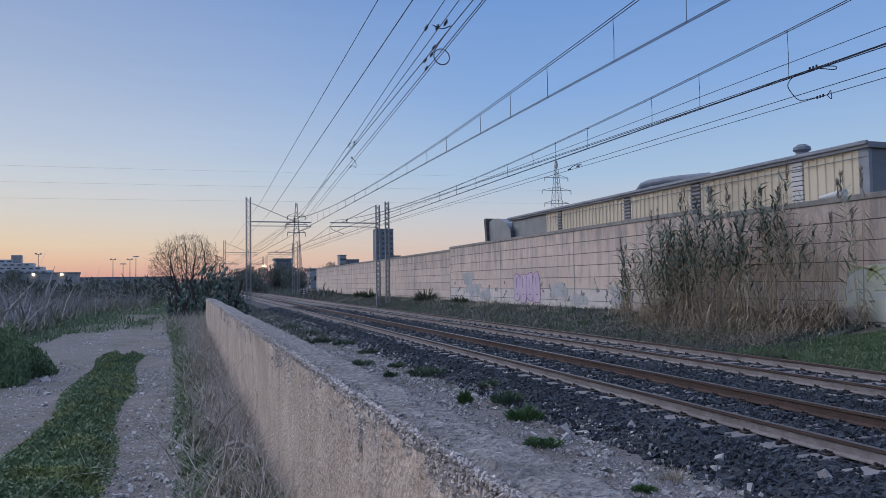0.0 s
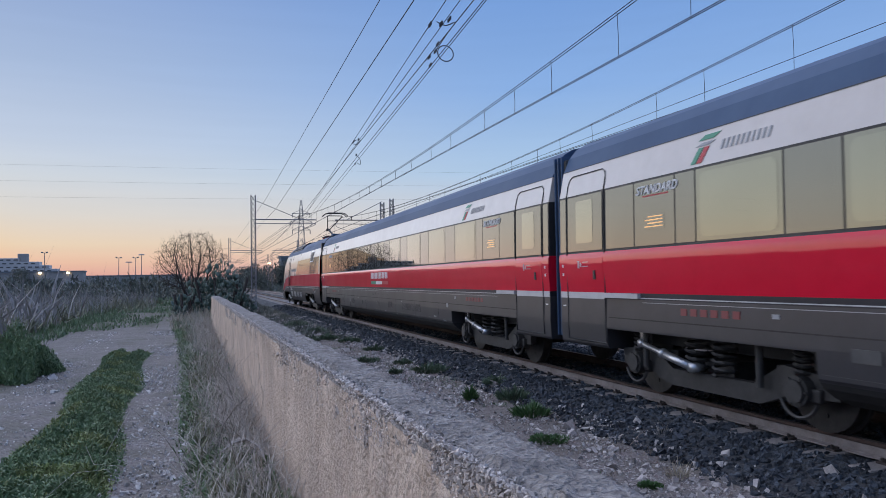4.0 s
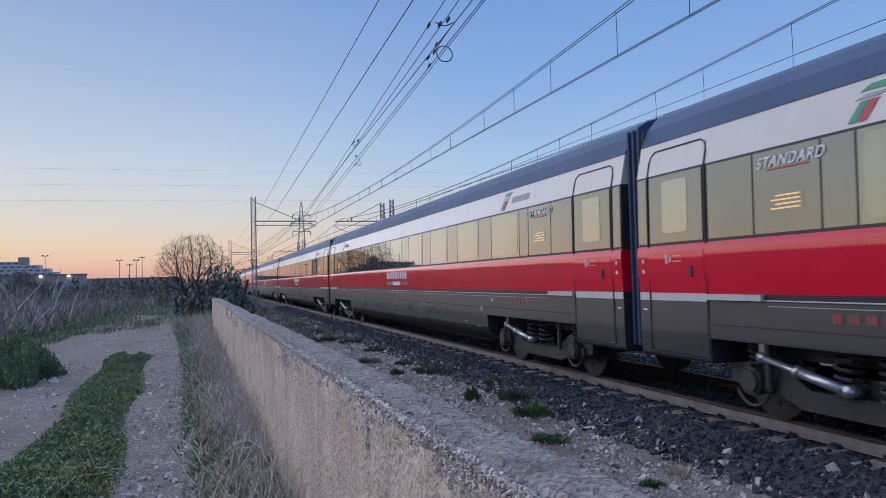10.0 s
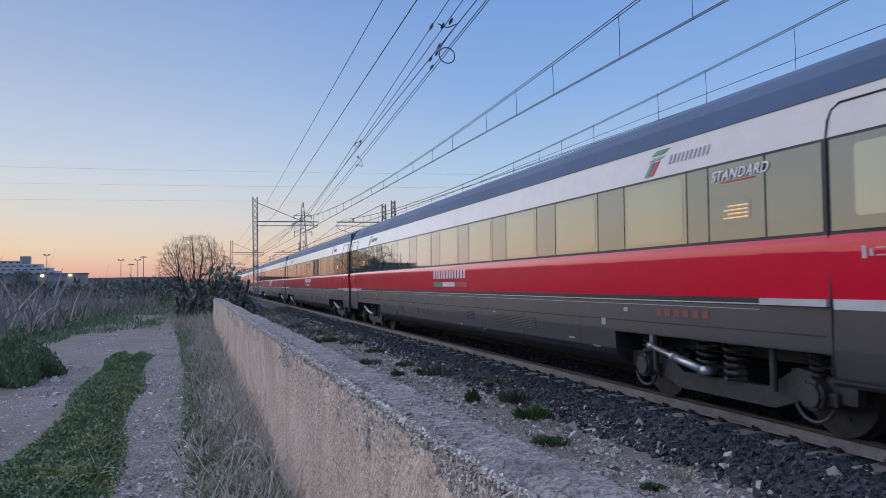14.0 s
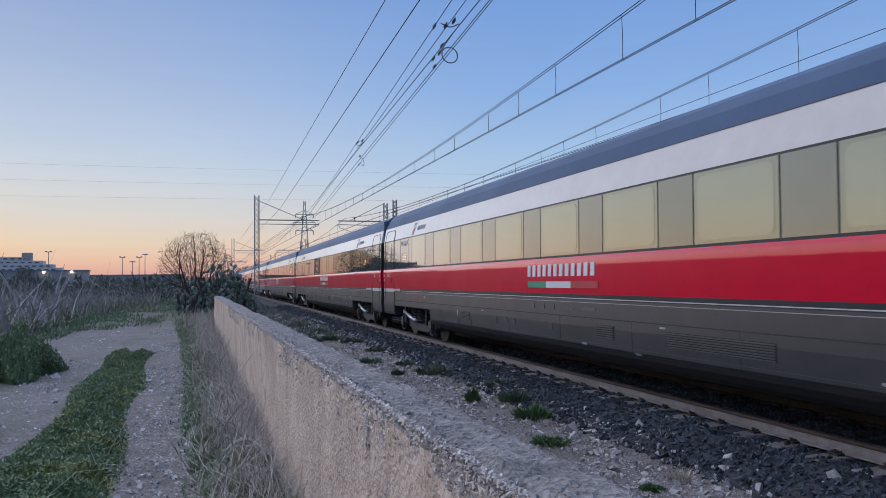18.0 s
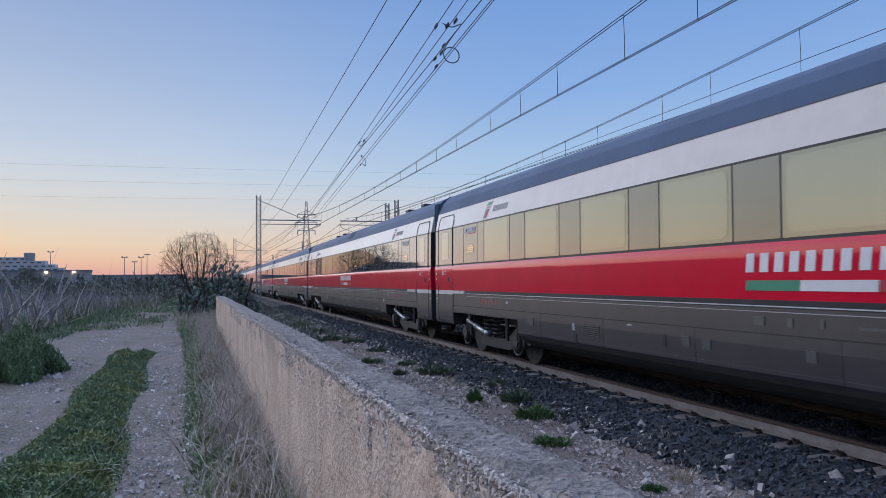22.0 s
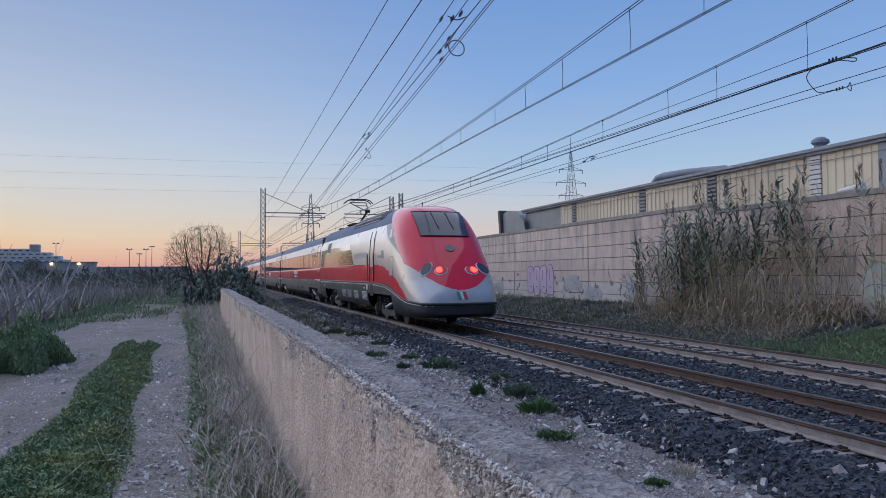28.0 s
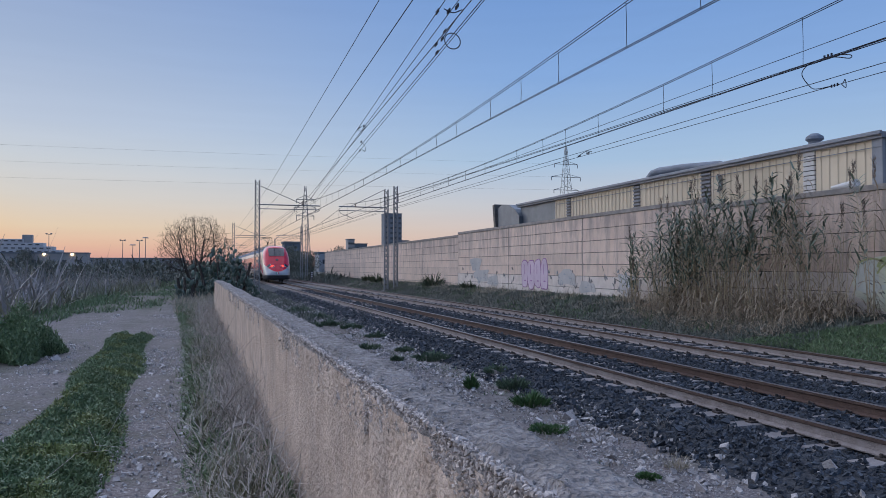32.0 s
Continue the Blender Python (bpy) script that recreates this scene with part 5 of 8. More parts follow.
        for y, z, w, h_, key in ((13.02, 1.12, 0.26, 0.20, "mark"), (5.6, 0.86, 0.14, 0.12, "gasket"), (5.1, 0.84, 0.1, 0.12, "greymark"), (3.2, 0.92, 0.14, 0.22, "gasket"), (1.7, 1.08, 0.1, 0.1, "mark"), (15.4, 1.0, 0.12, 0.1, "gasket"), (12.4, 1.16, 0.35, 0.03, "mark"), (7.6, 1.18, 0.14, 0.06, "greymark"), (2.0, 1.2, 0.5, 0.08, "dimred")):
            plate("skirt_plate", s, y, y + w, z, z + h_, T[key], "", 0.010, 0, None, 1, 1)
        # name and emblem as plain shapes
        for i in range(12):
            y = 13.05 - 0.225 * i
            plate("name_bar", s, y - 0.115, y, 2.36, 2.57, T["greymark"], "", 0.008, -0.05, None, 1, 1)
        for a, b, key in ((0.0, 0.09, "green"), (0.12, 0.19, "greymark"), (0.20, 0.29, "redmark")):
            plate("emblem_stripe", s, 16.05 - b, 16.05 - a, 2.28, 2.56, T[key], "", 0.008, -0.08, None, 1, 1)
        for i in range(7):
            plate("name_bar", s, 15.62 - 0.085 * i - 0.05, 15.62 - 0.085 * i, 2.30, 2.40, T["greymark"], "", 0.008, -0.02, None, 1, 1)
        # stepped navy fairing along the roof edge
        prof = [(1.175, 3.70), (1.17, 3.84), (1.06, 3.97), (0.92, 4.10), (0.60, 4.15), (0.60, 3.9)]
        fair = extrude("roof_fairing", [(s * x, z) for x, z in prof], 8.9, 14.2, T["navy"], car, "dark navy roof fairing", cuts=2)
        n_ = len(prof)
        wedge = [(s * x, 14.2, z) for x, z in prof] + [(s * x * 0.95, 15.7, z - 0.12) for x, z in prof]
        raw("fairing_nose", wedge, [tuple(range(n_, 2 * n_))] + [(i, (i + 1) % n_, n_ + (i + 1) % n_, n_ + i) for i in range(n_)], T["navy"], fair)
        # silver lines paint in the skylight caught between the navy slats
        for k, (x, z) in enumerate(((1.172, 3.77), (1.115, 3.91), (0.99, 4.04))):
            sweep("fairing_rib", [(s * x, y, z) for y in (9.0, 11.0, 12.5, 14.15)], 0.015, T["silver"], fair, 5)
    tipring = [(sg * loco_point(L, i / na)[0], L, loco_point(L, i / na)[1]) for sg, rng_ in ((-1, range(0, na + 1, 4)), (1, range(na, -1, -4))) for i in rng_]
    raw("nose_tip", tipring, [tuple(range(len(tipring)))], T["dark"], car)
    lip = [(-sx(y, 0.80), y + 0.004, 0.80) for y in (19.9, 20.1, 20.2, 20.28, 20.33)] + [(0.0, L + 0.012, 0.80)] + [(sx(y, 0.80), y + 0.004, 0.80) for y in (20.33, 20.28, 20.2, 20.1, 19.9)]
    sweep("front_lip", lip, 0.045, T["gasket"], car, 6, "black lip under the nose")

    # windscreen on the sloping front
    def top_z(y, x):
        best = min(((abs(loco_point(y, i / 200)[0] - x), loco_point(y, i / 200)[1]) for i in range(60, 201)))
        return best[1]

    def front_y(x, z):
        """How far forward the sloping front stands at height z."""
        lo_, hi_ = 15.5, L - 0.02
        for _ in range(18):
            m_ = (lo_ + hi_) / 2
            sec = [loco_point(m_, 0.16 + 0.84 * i / 60) for i in range(61)]
            zz = float(np.interp(-abs(x), [-p[0] for p in sec], [p[1] for p in sec]))
            lo_, hi_ = (m_, hi_) if zz > z else (lo_, m_)
        return lo_
    rows_, nx = 9, 12
    vs = []
    for j in range(rows_ + 1):
        z = 2.93 + 0.86 * j / rows_
        hw = 0.82 + 0.04 * j / rows_
        for k in range(nx + 1):
            x = -hw + 2 * hw * k / nx
            vs.append((x, front_y(x, z) + 0.022, z + 0.016))
    fs = [(j * (nx + 1) + k, j * (nx + 1) + k + 1, (j + 1) * (nx + 1) + k + 1, (j + 1) * (nx + 1) + k) for j in range(rows_) for k in range(nx)]
    ws = raw("windscreen", vs, fs, T["screen"], car, "dark flat-edged windscreen", smooth=True)
    edge_pts = [(x, front_y(x, z) + 0.024, z + 0.016) for x, z in [(-0.82 + 0.164 * k, 2.93) for k in range(11)] + [(0.82 + 0.004 * k, 2.93 + 0.086 * k) for k in range(1, 11)] + [(0.86 - 0.172 * k, 3.79) for k in range(1, 11)] + [(-0.86 + 0.004 * k, 3.79 - 0.086 * k) for k in range(1, 11)]]
    sweep("screen_seal", edge_pts, 0.016, T["gasket"], ws, 5)
    for sx_ in (-0.35, 0.15):
        sweep("wiper", [(sx_, 18.42, top_z(18.42, abs(sx_)) + 0.06), (sx_ + 0.05, 18.2, top_z(18.2, abs(sx_ + 0.05)) + 0.06), (sx_ + 0.1, 17.75, top_z(17.75, abs(sx_ + 0.1)) + 0.06)], 0.012, T["gasket"], ws, 5)
    # lights and emblem on the bonnet
    def lamp_disc(n, x, y, rx, ry, mat, lab, parent=None, out=0.02):
        vs, fs = [], []
        k = 20
        c = Vector((x, y, top_z(y, abs(x)) + out))
        e = 0.08
        du = Vector((e, 0, top_z(y, abs(x + e)) - top_z(y, abs(x)))).normalized()
        dv = Vector((0, e, top_z(y + e, abs(x)) - top_z(y, abs(x)))).normalized()
        nrm = du.cross(dv).normalized()
        c += nrm * out
        for r in (1.0, 0.0):
            for i in range(k):
                a = 2 * math.pi * i / k
                vs.append(c + du * rx * math.cos(a) * (1 if r else 1.04) + dv * ry * math.sin(a) * (1 if r else 1.04) - (nrm * 0.05 if not r else nrm * 0))
        fs.append(tuple(range(k)))
        for i in range(k):
            fs.append((i, k + i, k + (i + 1) % k, (i + 1) % k))
        return raw(n, vs, fs, mat, parent or car, lab)
    for s in (-1, 1):
        rim = lamp_disc("lamp_housing", s * 0.93, 19.52, 0.25, 0.20, T["mark"], "twin oval lamp housing", None, 0.012)
        lamp_disc("lamp_lens", s * 0.93, 19.52, 0.22, 0.17, T["screen"], "dark lens", rim, 0.028)
        rim = lamp_disc("lamp_housing", s * 0.50, 19.68, 0.22, 0.17, T["mark"], "", None, 0.012)
        lamp_disc("tail_lamp", s * 0.56, 19.68, 0.105, 0.11, T["tail"], "glowing red tail lamp", rim, 0.034)
        lamp_disc("lamp_lens", s * 0.50, 19.68, 0.195, 0.145, T["redmark"], "", rim, 0.024)
    lamp_disc("front_badge", 0.0, 19.05, 0.16, 0.14, T["screen"], "dark oval badge on the bonnet", None, 0.012)
    for a, b, key in ((-0.15, -0.05, "redmark"), (-0.03, 0.04, "mark"), (0.06, 0.15, "green")):
        vs = []
        for z in (0.93, 1.17):
            for x in (a, b):
                xx = x + (0.05 if z > 1.1 else 0.0)
                yb = max((q for q in ys if loco_point(q, 1.0)[1] >= z - 0.001 and nose(q)[0] >= abs(xx)), default=L)
                vs.append((xx, yb + 0.03, z))
        raw("emblem_stripe", vs, [(0, 1, 3, 2)], T[key], car)
    # roof gear
    for k, (y, l, w, z) in enumerate(((10.9, 0.7, 1.0, 0.16), (9.2, 1.2, 0.9, 0.10), (7.2, 0.6, 0.8, 0.14), (1.1, 0.5, 1.2, 0.12))):
        part("roof_box", boxed(-w / 2, w / 2, y, y + l, 4.05, 4.13 + z, 0.03), T["roof"] if k % 2 else T["gasket"], car)
    for s in (-1, 1):
        pts = [(s * 1.18, y, 3.70) for y in np.arange(0.5, 12, 1.0)]
        sweep("roof_rail", pts, 0.02, T["roof"], car, 5)
        for k in range(9):
            part("roof_bracket", boxed(s * 1.15, s * 1.20, 1.0 + 1.1 * k, 1.05 + 1.1 * k, 3.62, 3.70), T["silver"], car)
    sweep("roof_cable", [(0.2, 0.4, 4.22), (0.2, 1.4, 4.30), (0.1, 2.6, 4.30), (0.0, 3.6, 4.28)], 0.035, T["redmark"], car, 6)
    part("roof_antenna", rodded((0, 15.9, 4.0), (0, 15.9, 4.3), 0.02, 6), T["gasket"], car)
    # raised single-arm pantograph
    panto = part("pantograph", boxed(-0.55, 0.55, 3.5, 5.1, 4.24, 4.30, 0.02), T["steel"], car, "raised single-arm pantograph")
    for x in (-0.45, 0.45):
        for y in (3.6, 5.0):
            bm = bmesh.new()
            for q in range(4):
                rod(bm, (x, y, 4.0 + 0.065 * q), (x, y, 4.04 + 0.065 * q), 0.07, 8)
            part("roof_insulator", bm, T["redmark"], panto)
    part("lower_arm", rodded((0, 4.0, 4.32), (0, 6.1, 4.80), 0.055, 8), T["steel"], panto)
    bm = bmesh.new()
    rod(bm, (-0.05, 6.1, 4.80), (-0.42, 3.75, 5.42), 0.03, 6)
    rod(bm, (0.05, 6.1, 4.80), (0.42, 3.75, 5.42), 0.03, 6)
    rod(bm, (-0.28, 4.5, 5.22), (0.28, 4.5, 5.22), 0.02, 6)
    part("upper_arm", bm, T["steel"], panto)
    part("knee_joint", rodded((-0.12, 6.1, 4.80), (0.12, 6.1, 4.80), 0.08, 8), T["steel"], panto)
    for yy in (3.5, 3.95):
        pts = [(-0.72, yy, 5.40), (-0.58, yy, 5.54), (-0.4, yy, 5.60), (0.4, yy, 5.60), (0.58, yy, 5.54), (0.72, yy, 5.40)]
        sweep("contact_strip", pts, 0.028, T["steel"], panto, 6)
    part("head_frame", rodded((-0.42, 3.75, 5.45), (0.42, 3.75, 5.45), 0.025, 6), T["steel"], panto)
    for y in (4.1, 15.3):
        add_bogie(car, y)
    return car


TRAIN_X = TRACK_NEAR
# front of the first coach along the track, second by second
RUN = [(0, -21.5), (1, -6.2), (2, 9.0), (3, 23.55), (4, 37.61), (5, 51.37), (6, 64.82), (7, 77.72), (8, 90.26), (9, 102.35), (10, 114.49), (11, 126.52), (12, 138.46), (13, 150.34),
       (14, 162.23), (15, 173.96), (16, 185.7), (17, 197.5), (18, 209.16), (19, 220.9), (20, 232.63), (21, 244.36), (22, 256.2), (23, 268.13), (24, 280.27), (25, 292.46), (26, 305.1),
       (27, 318.05), (28, 331.25), (29, 344.8), (30, 359.1), (31, 374.4), (32, 390.25)]
SAYS = ["STANDARD"] * 6 + ["BISTRO", "BUSINESS", "BUSINESS+", "BUSINESS", "EXECUTIVE"]
CARS = []


def build_train():
    masters = {}
    front = build_loco("locomotive", "red and white high-speed locomotive with raised pantograph")
    CARS.append((front, 0.0, 0))
    for i, word in enumerate(SAYS):
        if word not in masters:
            masters[word] = build_coach("train_coach", word, "red, white and dark grey high-speed train coach")
            car = masters[word]
        else:
            car = copy_thing(masters[word], pose(0, 0, 0))
        CARS.append((car, -LEN * (i + 0.5), 0))
    rear = copy_thing(front, pose(0, 0, 0))
    rear["label"] = "red and white rear locomotive with glowing tail lamps"
    CARS.append((rear, -LEN * len(SAYS), 180))


build_train()

# ---- loose stones ----
M["aggregate_stone"] = material("wall_aggregate_stone", (0.40, 0.34, 0.30), (0.66, 0.58, 0.52), 30, 0.9, rand=0.5, island=True)
ROCK_V = np.array([(-1, -1, -0.7), (1, -0.9, -0.7), (0.9, 1, -0.7), (-1, 0.9, -0.7), (-0.7, -0.6, 0.75), (0.75, -0.7, 0.6), (0.6, 0.75, 0.8), (-0.75, 0.6, 0.55)]) * 0.5
ROCK_F = np.array([(0, 3, 2), (0, 2, 1), (4, 5, 6), (4, 6, 7), (0, 1, 5), (0, 5, 4), (1, 2, 6), (1, 6, 5), (2, 3, 7), (2, 7, 6), (3, 0, 4), (3, 4, 7)])


def rocks(name, pos, size, mat, label, seed, parent=None):
    """Many small angular stones in one mesh."""
    r = np.random.RandomState(seed)
    n = len(pos)
    v = ROCK_V[None] + r.uniform(-0.17, 0.17, (n, 8, 3))
    v = v * (size[:, None, None] * np.stack([r.uniform(0.7, 1.3, n), r.uniform(0.7, 1.3, n), r.uniform(0.5, 0.95, n)], 1)[:, None, :])
    q = r.normal(size=(n, 4)); q /= np.linalg.norm(q, axis=1)[:, None]
    w, x, y, z = q.T
    R = np.stack([1 - 2 * (y * y + z * z), 2 * (x * y - z * w), 2 * (x * z + y * w), 2 * (x * y + z * w), 1 - 2 * (x * x + z * z), 2 * (y * z - x * w), 2 * (x * z - y * w), 2 * (y * z + x * w), 1 - 2 * (x * x + y * y)], 1).reshape(n, 3, 3)
    v = np.einsum("nij,nkj->nki", R, v) + pos[:, None, :]
    f = ROCK_F[None] + (np.arange(n) * 8)[:, None, None]
    ob = fast(name, v.reshape(-1, 3), f.reshape(-1, 3), mat, parent, flat=True)
    if parent is None:
        tagged(ob, label, "stones", kind="stuff")
    return ob


def bed_z(x):
    return np.interp(x, [4.6, 4.75, 5.0, 5.35, 5.6, 12.5, 12.75, 13.05], [-0.36, -0.37, -0.335, -0.235, -0.195, -0.20, -0.27, -0.36])


def scatter_ballast():
    r = np.random.RandomState(11)
    out, sz = [], []
    for y0, y1, dens, s in ((3.5, 9, 520, 0.055), (9, 14, 420, 0.058), (14, 22, 230, 0.066), (22, 34, 110, 0.08), (34, 60, 34, 0.10)):
        n = int(dens * (y1 - y0) * 8.2)
        x, y = r.uniform(4.75, 12.95, n), r.uniform(y0, y1, n)
        # keep rails clear, and the middle of sleepers half clear
        keep, lift = np.ones(n, bool), np.zeros(n)
        for c in (TRACK_NEAR, TRACK_FAR):
            for e in (-1, 1):
                keep &= np.abs(x - (c + e * GAUGE / 2)) > 0.085
            on = (np.abs(x - c) < 1.2) & (np.abs(((y + 3.0 + 0.3) % 0.6) - 0.3) < 0.12)
            bare = (np.abs(np.abs(x - c) - (1.0 if c == TRACK_NEAR else 0.40)) < (0.16 if c == TRACK_NEAR else 0.32))
            keep &= ~(on & bare) | (r.rand(n) < 0.05)
            keep &= ~on | (r.rand(n) < (0.75 if c == TRACK_NEAR else 0.45))
            lift[on] = 0.038
        keep &= (x > 5.15) | (r.rand(n) < (x - 4.75) / 0.4)
        x, y, lift = x[keep], y[keep], lift[keep]
        out.append(np.stack([x, y, bed_z(x) + lift + r.uniform(-0.03, 0.012, len(x))], 1))
        sz.append(s * r.uniform(0.65, 1.35, len(x)))
    rocks("ballast_stones", np.concatenate(out), np.concatenate(sz), M["stone"], "loose dark angular ballast stones", 12)


def scatter_gravel():
    r = np.random.RandomState(21)
    n = 62000
    y = 4.0 + 38 * r.rand(n) ** 1.7
    x = r.uniform(1.8, 5.3, n)
    thick = np.array([noise.noise(Vector((a * 0.9, b * 0.7, 31.0))) + 0.5 * noise.noise(Vector((a * 3.0, b * 2.4, 32.0))) for a, b in zip(x, y)])
    keep = ((x < 4.8) | (r.rand(n) < 0.35)) & (thick + r.normal(0, 0.18, n) > -0.05)
    x, y = x[keep], y[keep]
    z = np.where(x > 4.75, bed_z(x), -0.36)
    s = (0.015 + 0.0004 * y) * np.exp(r.normal(0, 0.5, len(x))) * np.where(r.rand(len(x)) < 0.07 * np.clip(x - 2.6, 0, 1), 2.3, 1)
    rocks("gravel_stones", np.stack([x, y, z + 0.004], 1), s, M["pale_stone"], "pale limestone gravel and small rubble beside the ballast", 22)
    n = 520
    y = 4.6 + 30 * r.rand(n) ** 1.5
    x = 4.85 + r.normal(0, 0.28, n)
    rocks("edge_rubble", np.stack([x, y, np.where(x > 4.75, bed_z(x), -0.36) + 0.012], 1), 0.034 * np.exp(r.normal(0, 0.4, n)), M["pale_stone"], "pale rubble strewn along the ballast edge", 26)
    # grit on the cart track
    n = 9000
    y = 4.5 + 22 * r.rand(n) ** 1.4
    x = -0.12 - 0.048 * y + r.normal(0, 0.26, n)
    m = r.rand(n) < 0.4
    x[m] -= 1.75
    rocks("track_grit", np.stack([x, y, np.full(n, 0.10)], 1), 0.013 * np.exp(r.normal(0, 0.55, n)), M["fleck"], "pale stones scattered on the cart track", 23)
    # crumbs lying on the low wall
    n = 5000
    y = 1.0 + 10 * r.rand(n) ** 1.5
    u = r.rand(n) ** 1.4
    x = 0.66 - 0.0165 * y + 0.02 + 0.27 * u
    rocks("wall_crumbs", np.stack([x, y, 1.243 - 0.015 * u + r.uniform(-0.004, 0.004, n)], 1), 0.0065 * np.exp(r.normal(0, 0.5, n)), M["pale_stone"], "broken concrete crumbs on the low wall", 24)
    n = 46000
    y = 0.9 + 15 * r.rand(n) ** 1.5
    z = 1.25 - 0.22 * r.rand(n) ** 2.0
    bite = np.array([noise.noise(Vector((0.0, a * 1.7, b * 3.0))) > -0.15 + 1.2 * (1.17 - b) * (b < 1.17) - 9 * (b > 1.19) for a, b in zip(y, z)])
    x = 0.66 - 0.0165 * y + np.where(z > 1.225, 0.03 * r.rand(n), 0.004)
    y, z, x = y[bite], z[bite], x[bite]
    rocks("wall_aggregate", np.stack([x, y, z], 1), 0.0062 * np.exp(r.normal(0, 0.42, len(x))), M["aggregate_stone"], "aggregate stones showing in the broken edge of the low wall", 25)


scatter_ballast()
scatter_gravel()
for px, py, s in ((5.1, 6.35, 0.13), (5.3, 6.5, 0.12), (4.75, 6.0, 0.10), (4.7, 7.9, 0.12), (4.95, 8.0, 0.13), (5.4, 8.3, 0.12), (4.6, 8.6, 0.12), (5.0, 5.7, 0.12), (5.6, 5.4, 0.13)):
    s *= 0.7
    ob = rocks("rubble_stone", np.array([(0.0, 0.0, s * 0.25)]), np.array([s]), M["pale_stone"], "", int(px * 100))
    ob.location = (px, py, float(bed_z(px)))
    ob["kind"] = ""
    tagged(ob, "pale limestone rubble lying at the ballast edge", "stone", group="rubble stones", kind="thing")


# ---- plants ----
P = {}
P["grass"] = material("fresh_grass", (0.100, 0.155, 0.072), (0.155, 0.222, 0.100), 3, 0.6, rand=0.24, island=True, big=1.2, big_amt=0.2, dark=(0.05, 0.06, 0.02))
P["lime"] = material("yellow_green_leaves", (0.135, 0.17, 0.055), (0.215, 0.25, 0.085), 3, 0.6, rand=0.35, island=True)
P["dry"] = material("dry_grass", (0.33, 0.28, 0.205), (0.48, 0.42, 0.32), 3, 0.8, rand=0.35, island=True)
P["twig"] = material("grey_dry_twigs", (0.32, 0.28, 0.245), (0.48, 0.43, 0.385), 3, 0.85, rand=0.35, island=True)
P["olive"] = material("dull_field_weeds", (0.165, 0.165, 0.105), (0.25, 0.24, 0.155), 2, 0.75, rand=0.4, island=True)
P["dark_leaf"] = material("dark_shrub_leaves", (0.05, 0.066, 0.036), (0.09, 0.11, 0.058), 2, 0.65, rand=0.4, island=True)
P["herb"] = material("gravel_herb_leaves", (0.07, 0.105, 0.06), (0.12, 0.165, 0.095), 3, 0.6, rand=0.4, island=True)
P["straw"] = material("brown_plant_litter", (0.17, 0.13, 0.10), (0.30, 0.24, 0.19), 3, 0.85, rand=0.4, island=True)
# scrub leaves with distance haze put into the colour, paler than dark_leaf
P["scrub"] = material("hazed_grey_green_scrub", (0.095, 0.105, 0.085), (0.16, 0.17, 0.14), 2, 0.8, rand=0.4, island=True)
P["stalk"] = material("dead_field_stalks", (0.27, 0.24, 0.225), (0.39, 0.355, 0.33), 3, 0.85, rand=0.35, island=True)
P["weed"] = material("weed_leaves", (0.045, 0.10, 0.03), (0.085, 0.16, 0.05), 4, 0.55, rand=0.35, island=True)
P["reed_leaf"] = material("reed_leaves", (0.10, 0.135, 0.10), (0.175, 0.215, 0.155), 2, 0.55, rand=0.4, island=True)
P["reed_stem"] = material("dry_reed_stems", (0.36, 0.29, 0.185), (0.52, 0.43, 0.29), 2, 0.6, rand=0.3, island=True)
P["reed_dry"] = material("dry_reed_leaves", (0.25, 0.195, 0.135), (0.43, 0.345, 0.245), 2, 0.7, rand=0.4, island=True)
P["plume"] = material("reed_plumes", (0.15, 0.115, 0.09), (0.23, 0.18, 0.14), 5, 0.9, rand=0.3, island=True)
P["bark"] = material("dark_bark", (0.045, 0.036, 0.03), (0.085, 0.07, 0.058), 6, 0.9, 0.3, 20)
# cactus skin, its blue-green lightened to carry the haze
P["cactus"] = material("hazed_prickly_pear_skin", (0.075, 0.112, 0.088), (0.125, 0.17, 0.135), 3, 0.55, big=2, big_amt=0.5, dark=(0.10, 0.10, 0.05), rand=0.3)


def blade_arrays(base, h, lean, width, r, bend=0.5):
    """Ribbons of three rows: base (n,3), height (n), lean vector (n,2) as share of height."""
    n = len(base)
    a = r.uniform(0, 2 * np.pi, n)
    side = np.stack([np.cos(a), np.sin(a), np.zeros(n)], 1) * (width[:, None] * 0.5)
    top = np.concatenate([lean * h[:, None], h[:, None] * np.sqrt(np.clip(1 - (lean ** 2).sum(1), 0.1, 1))[:, None]], 1)
    mid = top * np.array([0.5 - 0.2 * bend, 0.5 - 0.2 * bend, 0.55])
    v = np.stack([base - side, base + side, base + mid - side * 0.8, base + mid + side * 0.8, base + top - side * 0.12, base + top + side * 0.12], 1)
    f = np.array([(0, 1, 3, 2), (2, 3, 5, 4)])[None] + (np.arange(n) * 6)[:, None, None]
    return v.reshape(-1, 3), f.reshape(-1, 4)


